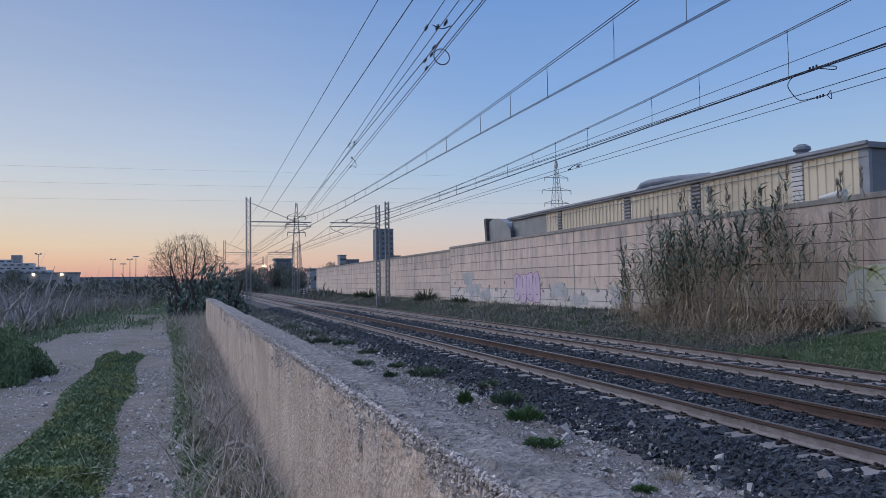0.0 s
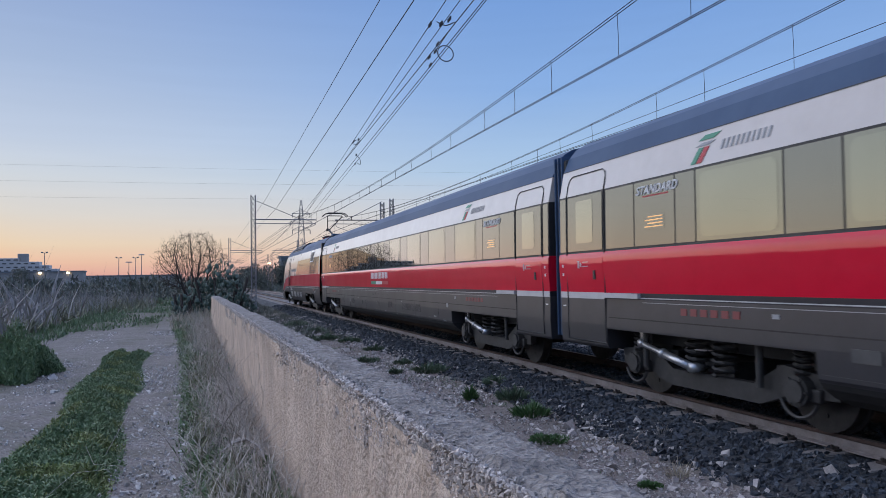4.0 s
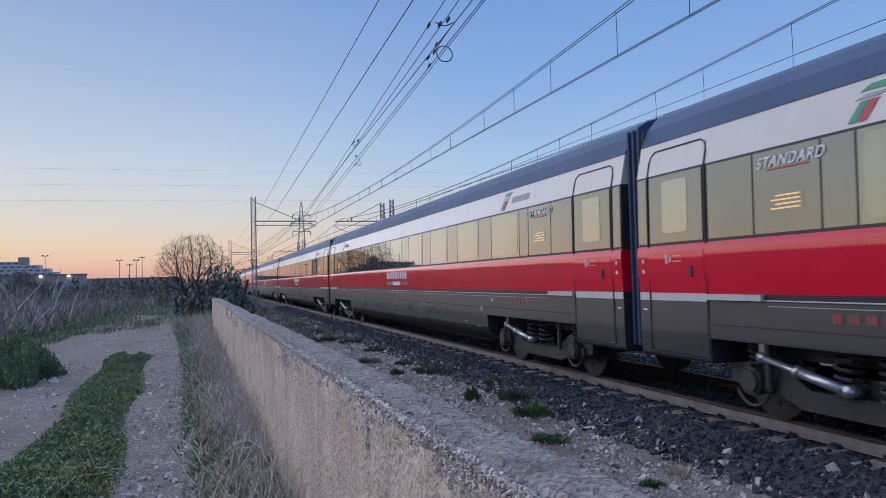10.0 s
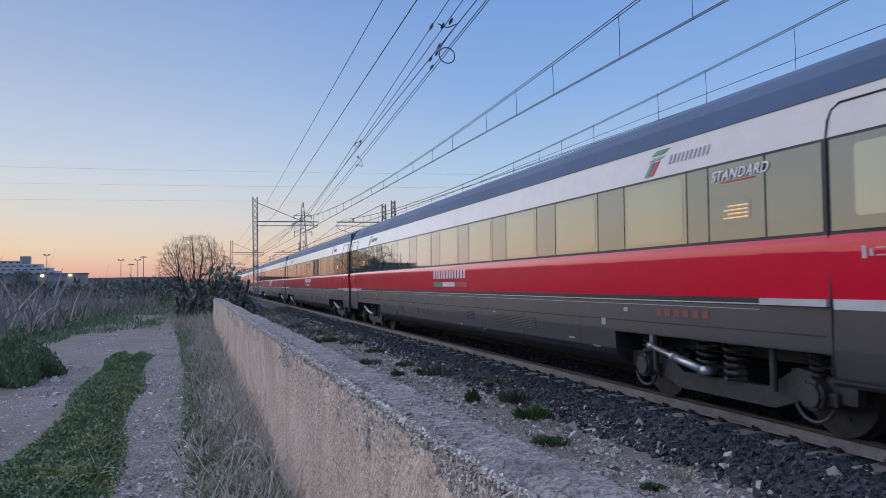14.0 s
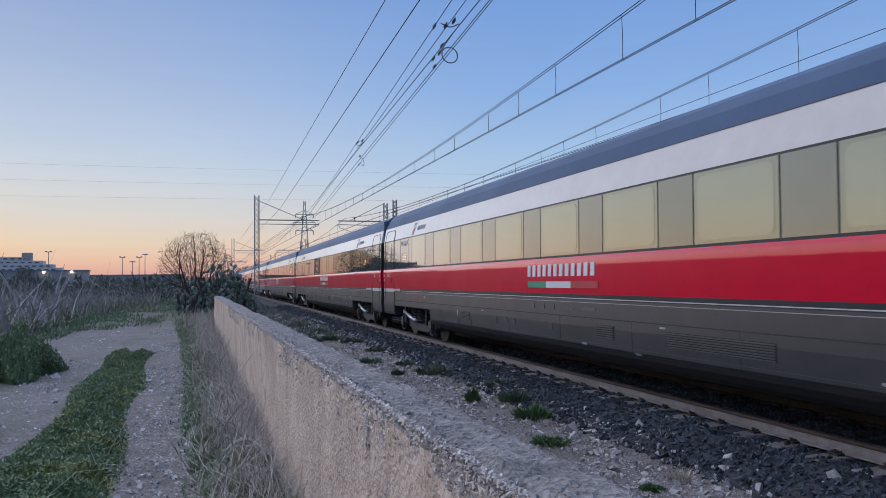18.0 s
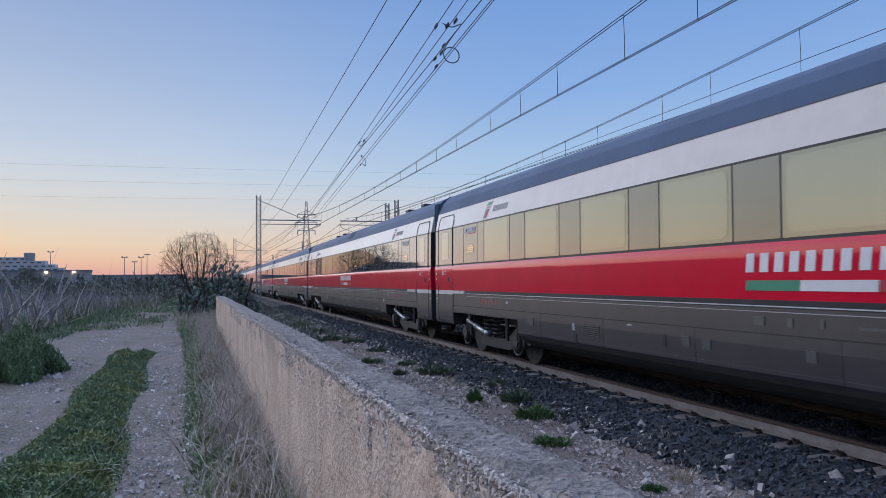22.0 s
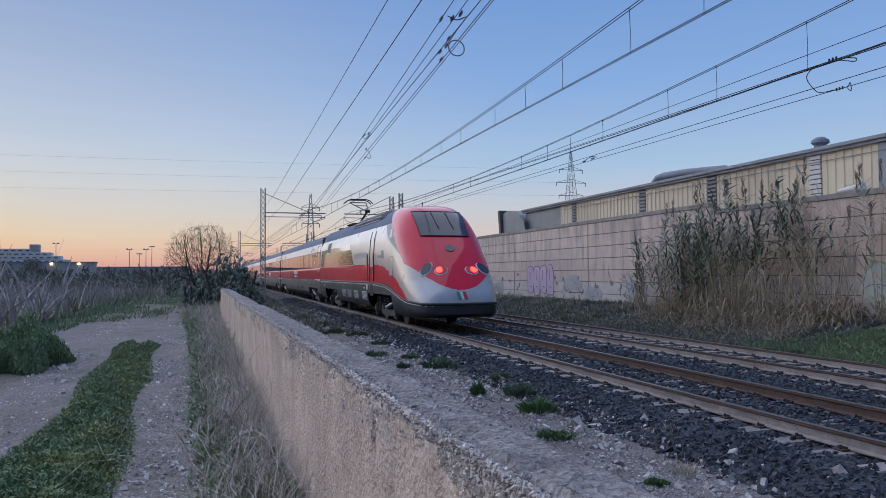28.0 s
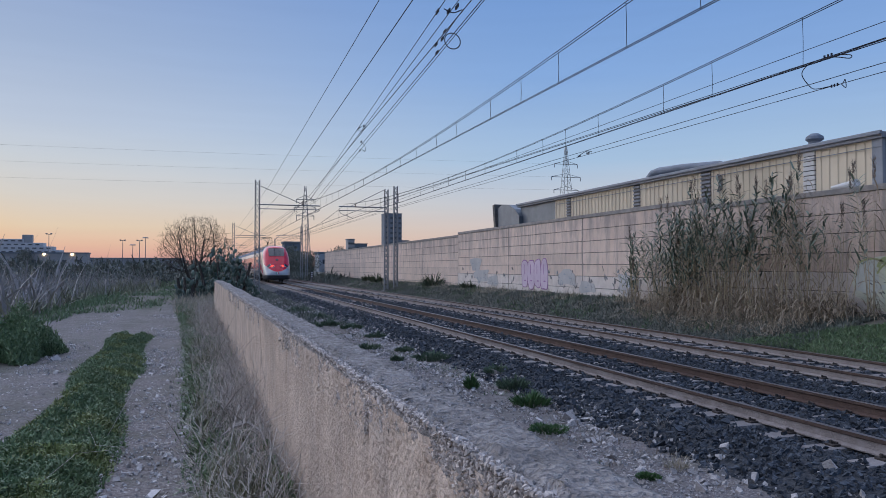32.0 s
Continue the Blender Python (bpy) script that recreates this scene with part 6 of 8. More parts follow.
def curl_field(name, base, length, width, mat, label, seed, up=0.5, category="dry grass"):
    """Tangled thin stalks: ribbons of six points that wander."""
    r = np.random.RandomState(seed)
    n = len(base)
    L = length * np.exp(r.normal(0, 0.4, n)) / 5
    a = r.uniform(0, 2 * np.pi, n)
    d = np.stack([np.cos(a), np.sin(a), up * r.uniform(0.3, 2.2, n)], 1)
    p, rows_ = base.copy(), []
    side = np.stack([-np.sin(a), np.cos(a), r.uniform(-0.5, 0.5, n)], 1) * (width * 0.5)
    for k in range(6):
        w = side * (1 - 0.14 * k)
        rows_ += [p - w, p + w]
        d = d / np.linalg.norm(d, axis=1)[:, None] + r.normal(0, 0.38, (n, 3)) + np.array([0, 0, -0.13 * k * up])
        p = p + d / np.linalg.norm(d, axis=1)[:, None] * L[:, None]
    v = np.stack(rows_, 1)
    f = np.array([(2 * k, 2 * k + 1, 2 * k + 3, 2 * k + 2) for k in range(5)])[None] + (np.arange(n) * 12)[:, None, None]
    return tagged(fast(name, v.reshape(-1, 3), f.reshape(-1, 4), mat), label, category, kind="stuff")


def tuft_field(name, pts, hmean, wmean, mat, label, seed, lean=0.35, category="grass", spread=0.4):
    r = np.random.RandomState(seed)
    n = len(pts)
    h = hmean * np.exp(r.normal(0, spread, n))
    v, f = blade_arrays(pts, h, r.normal(0, lean, (n, 2)).clip(-0.85, 0.85), wmean * r.uniform(0.6, 1.4, n), r)
    return tagged(fast(name, v, f, mat), label, category, kind="stuff")


def on_ground(x, y):
    return np.array([ground_z(a, b) for a, b in zip(x, y)])


def clumped(r, n, x0, x1, y0, y1, scale=1.2, cut=0.0, power=1.0):
    x = r.uniform(x0, x1, n)
    y = y0 + (y1 - y0) * r.rand(n) ** power
    k = np.array([noise.noise(Vector((a * scale, b * scale, 2.0))) for a, b in zip(x, y)]) > cut
    return x[k], y[k]


def mound(x, y):
    return np.array([0.45 + 0.9 * max(0, noise.noise(Vector((a * 3.2, b * 3.2, 6.0))) + 0.35) for a, b in zip(x, y)])


def plant_field():
    r = np.random.RandomState(31)
    # green strip between the wheel tracks: a dense low mat
    n = 170000
    y = 4.0 + 14.4 * r.rand(n) ** 1.15
    c = -0.955 - 0.041 * y
    half = 0.42 + 0.07 * np.sin(y * 1.1)
    x = c + half * r.uniform(-1, 1, n) * (0.8 + 0.35 * r.rand(n))
    keep = np.array([noise.noise(Vector((a * 1.5, b * 1.0, 9.0))) > -0.52 for a, b in zip(x, y)]) & (y < 18.0 + 0.5 * np.sin(x * 9))
    x, y, half, keep0 = x[keep], y[keep], half[keep], keep
    rim = np.clip((half - np.abs(x - c[keep0])) / 0.16, 0.15, 1)
    z = on_ground(x, y) - 0.01 + 0.135 * r.rand(len(x)) ** 0.6 * mound(x, y) * rim
    pale = np.array([noise.noise(Vector((a * 2.1, b * 1.6, 17.0))) for a, b in zip(x, y)]) + r.normal(0, 0.12, len(x)) > 0.22
    for k, nm, key, lab in ((~pale, "grass_strip", "grass", "low dark green weeds between two wheel tracks"), (pale, "pale_weed_patches", "lime", "yellow-green weeds among the darker strip")):
        tuft_field(nm, np.stack([x, y, z], 1)[k], 0.026, 0.017, P[key], lab, 32, 0.9)
    # bush at the field edge
    for k, (bx, by, rx, ry, hh, nn) in enumerate(((-3.35, 14.9, 0.85, 1.7, 0.72, 34000), (-5.2, 17.6, 0.5, 0.8, 0.35, 2500))):
        a, d = r.uniform(0, 2 * np.pi, nn), np.sqrt(r.rand(nn))
        d = d * (0.82 + 0.18 * np.sin(5 * a + k))
        x, y = bx + rx * d * np.cos(a), by + ry * d * np.sin(a)
        z = on_ground(x, y) + hh * (1 - d ** 2) * r.rand(nn) * (0.4 + mound(x * 0.8, y * 0.8) * 0.75)
        tuft_field("weed_bush", np.stack([x, y, z], 1), 0.042, 0.022, P["grass"] if k == 0 else P["olive"], "low green weeds at the edge of the cart track", 40 + k, 0.5, "weeds")
    # verge between the right wheel track and the low wall
    def verge_edge(y):
        return np.interp(y, [4, 6, 9, 16, 23.5, 35], [0.04, -0.06, -0.20, -0.40, -0.72, -1.6])
    n = 62000
    y = 4.2 + 26 * r.rand(n) ** 1.35
    e = verge_edge(y)
    room = 0.62 - 0.0165 * y - e
    u = r.rand(n)
    x = e + room * u
    green = np.array([noise.noise(Vector((a * 1.3, b * 0.8, 4.0))) for a, b in zip(x, y)]) > -0.30 + 1.0 * (u - 0.42)
    bare = np.array([noise.noise(Vector((a * 2.6, b * 1.9, 24.0))) for a, b in zip(x, y)]) < -0.25
    g = green & ~bare
    d = ~bare & (u > 0.2) & (r.rand(n) < np.where(green, 0.06, 0.30))
    z = on_ground(x, y)
    tuft_field("green_verge", np.stack([x, y, z + 0.13 * r.rand(n) * mound(x, y)], 1)[g], 0.05, 0.020, P["grass"], "small green weeds along the cart track", 52, 0.8)
    heap = 0.05 + 0.26 * u * mound(x * 0.8, y * 0.8)
    curl_field("dry_verge", np.stack([x, y, z + heap * r.rand(n)], 1)[d], 0.34, 0.0055, P["twig"], "tangled grey dry stalks along the low wall", 51, 0.45)
    n = 15000
    y = 4.6 + 27 * r.rand(n) ** 1.3
    x = verge_edge(y) + (0.62 - 0.0165 * y - verge_edge(y)) * r.uniform(0.05, 0.8, n)
    k = np.array([noise.noise(Vector((a * 1.6, b * 0.6, 44.0))) for a, b in zip(x, y)]) > 0.02
    x, y = x[k], y[k]
    tuft_field("olive_verge", np.stack([x, y, on_ground(x, y) + 0.16 * r.rand(len(x)) * mound(x, y)], 1), 0.10, 0.018, P["olive"], "olive-green weeds in the dry verge", 57, 0.6, "weeds", 0.45)
    n = 3400
    y = 4.2 + 24 * r.rand(n) ** 1.3
    x = (0.55 - 0.0165 * y) - 0.55 * r.rand(n) ** 1.4
    curl_field("pale_stalks", np.stack([x, y, on_ground(x, y) + 0.1 * r.rand(n)], 1), 0.55, 0.007, P["twig"], "pale dry stalks leaning on the low wall", 53, 1.0)
    n = 5200
    y = 3.5 + 24 * r.rand(n) ** 1.2
    x = verge_edge(y) + r.normal(0, 0.07, n)
    tuft_field("track_edge_grass", np.stack([x, y, on_ground(x, y)], 1), 0.045, 0.018, P["grass"], "short green weeds edging the wheel track", 54, 0.7)
    # field: dead stalks, then shrubs, up to the skyline
    x, y = clumped(r, 24000, -34, -3.5, 24, 62, 0.35, -0.15)
    keep = (x < -5.6 - 0.02 * (y - 24)) | (y > 44)
    x, y = x[keep], y[keep]
    tuft_field("field_stalks", np.stack([x, y, on_ground(x, y)], 1), 0.85, 0.020, P["stalk"], "tall grey-brown dead stalks filling the field", 61, 0.35, "dry weeds", 0.45)
    x, y = clumped(r, 26000, -36, -3.0, 23, 60, 0.5, -0.05)
    keep = (x < -5.2 - 0.02 * (y - 24)) | (y > 42)
    x, y = x[keep], y[keep]
    tuft_field("field_weeds", np.stack([x, y, on_ground(x, y) + 0.25 * r.rand(len(x))], 1), 0.42, 0.05, P["olive"], "dull olive weeds among the dead stalks", 62, 0.5, "weeds", 0.5)
    # broad leaning dead leaves
    n = 900
    x, y = r.uniform(-20, -5.5, n), r.uniform(24, 38, n)
    tuft_field("field_dead_leaves", np.stack([x, y, on_ground(x, y)], 1), 1.5, 0.09, P["stalk"], "long leaning dead leaves in the field", 63, 0.45, "dry weeds", 0.3)
    # green edge of the field and the grass where the cart track ends
    n = 6000
    y = 22 + 34 * r.rand(n)
    x = -4.6 - 0.06 * (y - 22) + r.normal(0, 0.8, n)
    keep = (y > 30) | (x < -4.2)
    x, y = x[keep], y[keep]
    tuft_field("field_edge_grass", np.stack([x, y, on_ground(x, y)], 1), 0.13, 0.03, P["grass"], "green grass at the edge of the field", 64, 0.5)
    n = 26000
    y = 28 + 60 * r.rand(n)
    x = r.uniform(-6.5, 1.2, n)
    keep = np.array([noise.noise(Vector((a * 0.6, b * 0.25, 14.0))) > -0.1 for a, b in zip(x, y)]) & ((np.abs(x + 0.2 + 0.041 * y) > 0.3) | (y > 38) | (r.rand(n) < 0.12))
    x, y = x[keep], y[keep]
    tuft_field("meadow_grass", np.stack([x, y, on_ground(x, y)], 1), 0.12, 0.03, P["grass"], "patchy green grass over the end of the cart track", 65, 0.5)
    n = 9000
    y = 26 + 40 * r.rand(n)
    x = r.uniform(-2.6, 1.0, n)
    keep = x > -1.1 - 0.035 * (y - 26)
    x, y = x[keep], y[keep]
    tuft_field("dry_meadow", np.stack([x, y, on_ground(x, y)], 1), 0.3, 0.018, P["dry"], "dry grass between cart track and railway", 66, 0.5, "dry grass")
    # dark shrubs on the skyline
    hedge = []
    for k in range(230):
        bx, by = r.uniform(-75, 3), r.uniform(58, 110)
        hh = r.uniform(1.4, 2.45)
        m = 150
        a, d, u = r.uniform(0, 2 * np.pi, m), r.rand(m) ** 0.5, r.rand(m)
        rad = r.uniform(1.0, 2.6) * np.sqrt(np.clip(1 - (u - 0.35) ** 2 / 0.5, 0, 1))
        hedge.append(np.stack([bx + rad * d * np.cos(a), by + rad * d * np.sin(a), u * hh + 0.05], 1))
    tuft_field("skyline_shrubs", np.concatenate(hedge), 0.34, 0.16, P["scrub"], "dark scrub along the far side of the field", 67, 0.6, "shrubs")
    # far verge below the panel wall
    x, y = clumped(r, 52000, 13.0, 15.95, 13.5, 90, 0.6, -0.6, 1.5)
    tuft_field("verge_weeds", np.stack([x, y, on_ground(x, y)], 1), 0.075, 0.034, P["scrub"], "dull weeds on the bank below the wall", 68, 0.5, "weeds", 0.5)
    x, y = clumped(r, 14000, 13.0, 15.9, 16, 80, 0.5, 0.1, 1.3)
    tuft_field("verge_grass", np.stack([x, y, on_ground(x, y)], 1), 0.09, 0.032, P["weed"], "dark green grass on the bank below the wall", 69, 0.5)
    x, y = clumped(r, 12000, 14.6, 15.95, 16, 70, 0.7, 0.0, 1.2)
    tuft_field("verge_dry_grass", np.stack([x, y, on_ground(x, y)], 1), 0.20, 0.012, P["dry"], "dry straw-coloured grass at the foot of the wall", 70, 0.5, "dry grass", 0.45)
    n = 40000
    x = r.uniform(13.0, 15.2, n)
    y = 8.5 + (15.6 - 8.5 - 1.4 * (x - 13.0)) * r.rand(n)
    tuft_field("bank_grass", np.stack([x, y, on_ground(x, y) + 0.10 * r.rand(n) * mound(x, y)], 1), 0.04, 0.02, P["grass"], "lush green grass on the bank beside the track", 71, 0.5)


plant_field()


def gravel_litter():
    r = np.random.RandomState(35)
    x, y = clumped(r, 16000, 2.3, 5.0, 4.0, 26, 1.1, 0.08, 1.3)
    tuft_field("plant_litter", np.stack([x, y, np.full(len(x), -0.355)], 1), 0.06, 0.007, P["straw"], "brown plant litter lying on the gravel", 36, 0.85, "dry grass", 0.5)
    x, y = clumped(r, 9000, 3.2, 5.1, 5.0, 30, 0.8, 0.22, 1.2)
    tuft_field("gravel_herbs", np.stack([x, y, np.where(x > 4.75, bed_z(x), -0.355)], 1), 0.035, 0.016, P["herb"], "thin low herbs on the gravel", 37, 0.75, "weeds", 0.5)


gravel_litter()


def railway_verge():
    r = np.random.RandomState(38)
    n = 20000
    x, y = r.uniform(1.3, 4.8, n), 25.5 + 55 * r.rand(n) ** 1.5
    keep = np.array([noise.noise(Vector((a * 1.1, b * 0.5, 21.0))) > -0.2 for a, b in zip(x, y)]) & ((y > 27.6) | (x > 2.6))
    x, y = x[keep], y[keep]
    tuft_field("verge_scrub", np.stack([x, y, on_ground(x, y)], 1), 0.13, 0.03, P["scrub"], "low grey-green scrub beside the ballast", 39, 0.6, "weeds", 0.5)
    n = 9000
    x, y = r.uniform(4.2, 16, n), 85 + 110 * r.rand(n) ** 1.3
    keep = (x < 4.9) | (x > 12.9)
    x, y = x[keep], y[keep]
    tuft_field("far_verge", np.stack([x, y, on_ground(x, y)], 1), 0.4, 0.16, P["scrub"], "dull grass beside the distant tracks", 41, 0.5, "grass", 0.5)


railway_verge()


def weed_plant(name, x, y, z, w, h, n, mat, label, seed, cat="weed", width=0.022):
    r = np.random.RandomState(seed)
    a, d = r.uniform(0, 2 * np.pi, n), r.rand(n) ** 0.5
    base = np.stack([w / 2 * 0.95 * d * np.cos(a), w / 2 * 0.95 * d * np.sin(a), 0.7 * h * r.rand(n) * (1 - d * 0.7) * (0.55 + 0.45 * np.sin(3 * a + seed))], 1)
    lean = np.stack([np.cos(a), np.sin(a)], 1) * (0.25 + 0.6 * d[:, None]) * r.uniform(0.5, 1.2, (n, 1))
    v, f = blade_arrays(base, h * r.uniform(0.15, 0.42, n), lean.clip(-0.9, 0.9), width * r.uniform(0.6, 1.5, n), r)
    ob = fast(name, v, f, mat)
    ob.location = (x, y, z)
    return tagged(ob, label, cat, group="weeds beside the railway")


for i, (x, y, w, h, key) in enumerate(((4.8, 15.5, 0.95, 0.30, "dark_leaf"), (4.62, 9.95, 0.62, 0.30, "weed"), (4.28, 11.6, 0.22, 0.34, "weed"), (3.97, 15.5, 0.3, 0.22, "dark_leaf"), (3.86, 18.0, 0.7, 0.22, "dark_leaf"),
                                        (4.59, 24.0, 0.8, 0.3, "dark_leaf"), (4.08, 25.5, 0.7, 0.35, "dark_leaf"), (3.5, 25.0, 0.5, 0.3, "dark_leaf"), (4.95, 11.3, 0.6, 0.32, "dark_leaf"), (5.2, 12.7, 0.5, 0.22, "dark_leaf"),
                                        (4.1, 8.3, 0.55, 0.12, "weed"), (4.12, 6.15, 0.25, 0.08, "weed"), (4.6, 17.2, 0.5, 0.2, "dark_leaf"), (4.75, 21.0, 0.7, 0.25, "dark_leaf"), (4.3, 29.5, 0.9, 0.3, "dark_leaf"), (4.0, 34.0, 1.1, 0.4, "dark_leaf"))):
    weed_plant("weed", x, y, -0.35 if x < 4.75 else float(bed_z(x)), w, h, int(900 * max(0.4, w)), P["herb" if key == "dark_leaf" else key], "small %s weed growing in pale gravel" % ("bright green" if key == "weed" else "dark green"), 80 + i)
weed_plant("dry_plant", 4.55, 6.3, -0.35, 0.24, 0.26, 160, P["dry"], "small dry brown plant in the gravel", 99, "weed", 0.007)
weed_plant("dry_plant", 5.3, 7.6, -0.24, 0.22, 0.24, 40, P["twig"], "leafless pale plant standing in the ballast", 98, "weed", 0.008)


# pale bare branch lying in the dry verge
sweep("bare_branch", [(0.12, 6.3, 0.32), (0.22, 6.25, 0.40), (0.32, 6.3, 0.41), (0.42, 6.2, 0.36), (0.46, 6.05, 0.26)], [0.008, 0.012, 0.012, 0.010, 0.006], M["pale_stone"], None, 5)
tagged(bpy.data.objects["bare_branch"], "pale bare branch caught in dry grass", "branch")


# ---- reeds in front of the wall ----
def arched_leaves(base, length, heading, rise, droop, width, r):
    """Long narrow leaves that rise from the stem and bend over: five cross rows each."""
    n = len(base)
    out = np.stack([np.cos(heading), np.sin(heading), np.zeros(n)], 1)
    side = np.stack([-np.sin(heading), np.cos(heading), r.uniform(-0.35, 0.35, n)], 1)
    rows_ = []
    for t, w in ((0.0, 0.6), (0.25, 1.0), (0.5, 0.9), (0.78, 0.55), (1.0, 0.08)):
        p = base + out * (length * np.cos(rise) * t * (1 - 0.18 * droop * t))[:, None]
        p = p + np.array([0, 0, 1.0]) * (length * (np.sin(rise) * t - droop * t * t))[:, None]
        k = side * (0.5 * width * w)[:, None]
        rows_ += [p - k, p + k]
    v = np.stack(rows_, 1)
    f = np.array([(2 * k, 2 * k + 1, 2 * k + 3, 2 * k + 2) for k in range(4)])[None] + (np.arange(n) * 10)[:, None, None]
    return v.reshape(-1, 3), f.reshape(-1, 4)


def reed_clump(name, cx, cy, rx, ry, n, hmin, hmax, label, seed, plumes=8, green_from=0.36, fresh=0.8, litter=34):
    r = np.random.RandomState(seed)
    th = tagged(empty(name, pose(cx, cy, 0)), label, "reeds", group="reed clumps")
    sv, sf, pv = [], [], []
    so = 0
    leaf_p, leaf_z, leaf_f, leaf_top = [], [], [], []
    for i in range(n):
        a, d = r.uniform(0, 2 * np.pi), r.rand() ** 0.55
        x, y = rx * d * math.cos(a), ry * d * math.sin(a)
        z0 = ground_z(cx + x, cy + y) - 0.02
        h = r.uniform(hmin, hmax) * (1 - 0.22 * d * d)
        lx, ly = r.normal(0, 0.07) + 0.08 * x / rx - 0.03, r.normal(0, 0.09) + 0.24 * y / ry
        pts = [(x + lx * h * t ** 1.7, y + ly * h * t ** 1.7, z0 + h * t * (1 - 0.05 * t * abs(lx + ly))) for t in (0, 0.25, 0.5, 0.75, 1.0)]
        vs, fs = tube(pts, [0.013, 0.012, 0.011, 0.008, 0.003], 4)
        sv += vs; sf += [tuple(q + so for q in f) for f in fs]; so += len(vs)
        lively = r.rand() < fresh
        turn = r.uniform(0, math.pi)
        k, t = 0, 0.05
        while t < 1.0:
            j = min(int(t * 4), 3)
            u = t * 4 - j
            leaf_p.append(np.array(pts[j]) * (1 - u) + np.array(pts[j + 1]) * u)
            leaf_z.append(turn + math.pi * (k % 2) + r.normal(0, 0.45))
            leaf_f.append(1 if lively and t > green_from + r.normal(0, 0.06) else 0)
            leaf_top.append(t)
            k += 1
            t += r.uniform(0.027, 0.054) * (3.2 / h) * (0.55 if t > 0.72 else 1.0) * (1.6 if t < green_from else 1.0)
        if i < plumes:
            top = np.array(pts[4])
            for q in range(60):
                pv.append(top + np.array([r.normal(0, 0.02), r.normal(0, 0.02), r.uniform(-0.08, 0.42)]))
    raw("stem_bundle", sv, sf, P["reed_stem"], th, "dry yellow reed stems", smooth=True)["kind"] = "stuff"
    lp, lz, lf, lt = np.array(leaf_p), np.array(leaf_z), np.array(leaf_f, bool), np.array(leaf_top)
    m = len(lp)
    length = r.uniform(0.34, 0.62, m) * np.where(lt > 0.88, 0.75, 1.0)
    rise = np.where(lf, r.uniform(0.30, 1.10, m), r.uniform(-0.6, 0.5, m))
    droop = np.where(lf, r.uniform(0.08, 0.50, m), r.uniform(0.5, 1.0, m))
    width = np.where(lf, r.uniform(0.034, 0.060, m), r.uniform(0.014, 0.028, m))
    for nm, k, mat, lab in (("leaves", lf, P["reed_leaf"], "grey-green arching reed leaves"), ("dry_leaves", ~lf, P["reed_dry"], "dry tan hanging reed leaves")):
        if k.sum():
            v, f = arched_leaves(lp[k], length[k], lz[k], rise[k], droop[k], width[k], r)
            fast(nm, v, f, mat, th, lab)["kind"] = "stuff"
    if pv:
        pv = np.array(pv)
        v, f = blade_arrays(pv, r.uniform(0.08, 0.18, len(pv)), r.normal(0, 0.30, (len(pv), 2)).clip(-0.8, 0.8), np.full(len(pv), 0.014), r)
        fast("plume_tuft", v, f, P["plume"], th, "brown feathery plumes")["kind"] = "stuff"
    # dry thicket and straw at the foot
    m = n * litter
    a, d = r.uniform(0, 2 * np.pi, m), r.rand(m) ** 0.5
    x, y = rx * 1.2 * d * np.cos(a), ry * 1.12 * d * np.sin(a)
    z = on_ground(cx + x, cy + y) + 0.85 * r.rand(m) ** 2.0 * (1 - 0.5 * d)
    v, f = arched_leaves(np.stack([x, y, z], 1), r.uniform(0.25, 0.7, m), r.uniform(0, 2 * np.pi, m), r.uniform(0.2, 1.4, m), r.uniform(0.4, 1.2, m), r.uniform(0.012, 0.028, m), r)
    fast("dry_litter", v, f, P["reed_dry"], th, "dry straw at the foot")["kind"] = "stuff"
    return th


reed_clump("reed_clump", 15.1, 20.9, 0.65, 1.15, 66, 1.9, 3.7, "bushy green reed clump leaning out from the wall", 202, 7, 0.28, 0.92)
reed_clump("reed_clump", 15.1, 18.6, 0.70, 1.45, 60, 2.4, 4.2, "tall reed clump against the wall, dry below and green above", 201, 8, 0.40, 0.85)
reed_clump("reed_clump", 15.1, 16.3, 0.65, 1.10, 34, 2.6, 4.5, "tall reed clump with plumes above the wall head", 206, 6, 0.48, 0.72)
reed_clump("reed_clump", 15.25, 14.75, 0.5, 0.75, 22, 1.6, 3.9, "thin reed clump of mostly dry stems", 203, 3, 0.55, 0.45, 60)
reed_clump("reed_clump", 15.3, 23.9, 0.25, 0.5, 15, 1.4, 2.6, "small separate reed clump by the wall", 204, 3, 0.30, 0.85, 14)
reed_clump("reed_clump", 15.6, 13.7, 0.10, 0.14, 5, 3.0, 4.0, "few tall reeds with plumes by the wall", 205, 3, 0.45, 0.6, 20)


def straw_bank():
    r = np.random.RandomState(211)
    n = 6000
    x, y = r.uniform(13.5, 15.3, n), r.uniform(14.6, 23.0, n)
    k = x > 13.4 + 0.9 * r.rand(n) ** 2 + 0.08 * (y - 17) ** 2 * 0.3
    x, y = x[k], y[k]
    curl_field("fallen_straw", np.stack([x, y, on_ground(x, y) + 0.04], 1), 0.40, 0.014, P["reed_dry"], "fallen straw in front of the reeds", 212, 0.12)


straw_bank()
for (x, y, w, h, sd) in ((15.2, 49.0, 1.6, 1.5, 5), (15.0, 66.0, 1.5, 1.2, 6), (15.0, 70.0, 1.2, 1.0, 7), (15.3, 42.0, 1.0, 0.7, 8)):
    weed_plant("dark_shrub", x, y, ground_z(x, y), w, h, 260, P["dark_leaf"], "dark spiky shrub below the wall", 300 + sd, "shrub", 0.06)


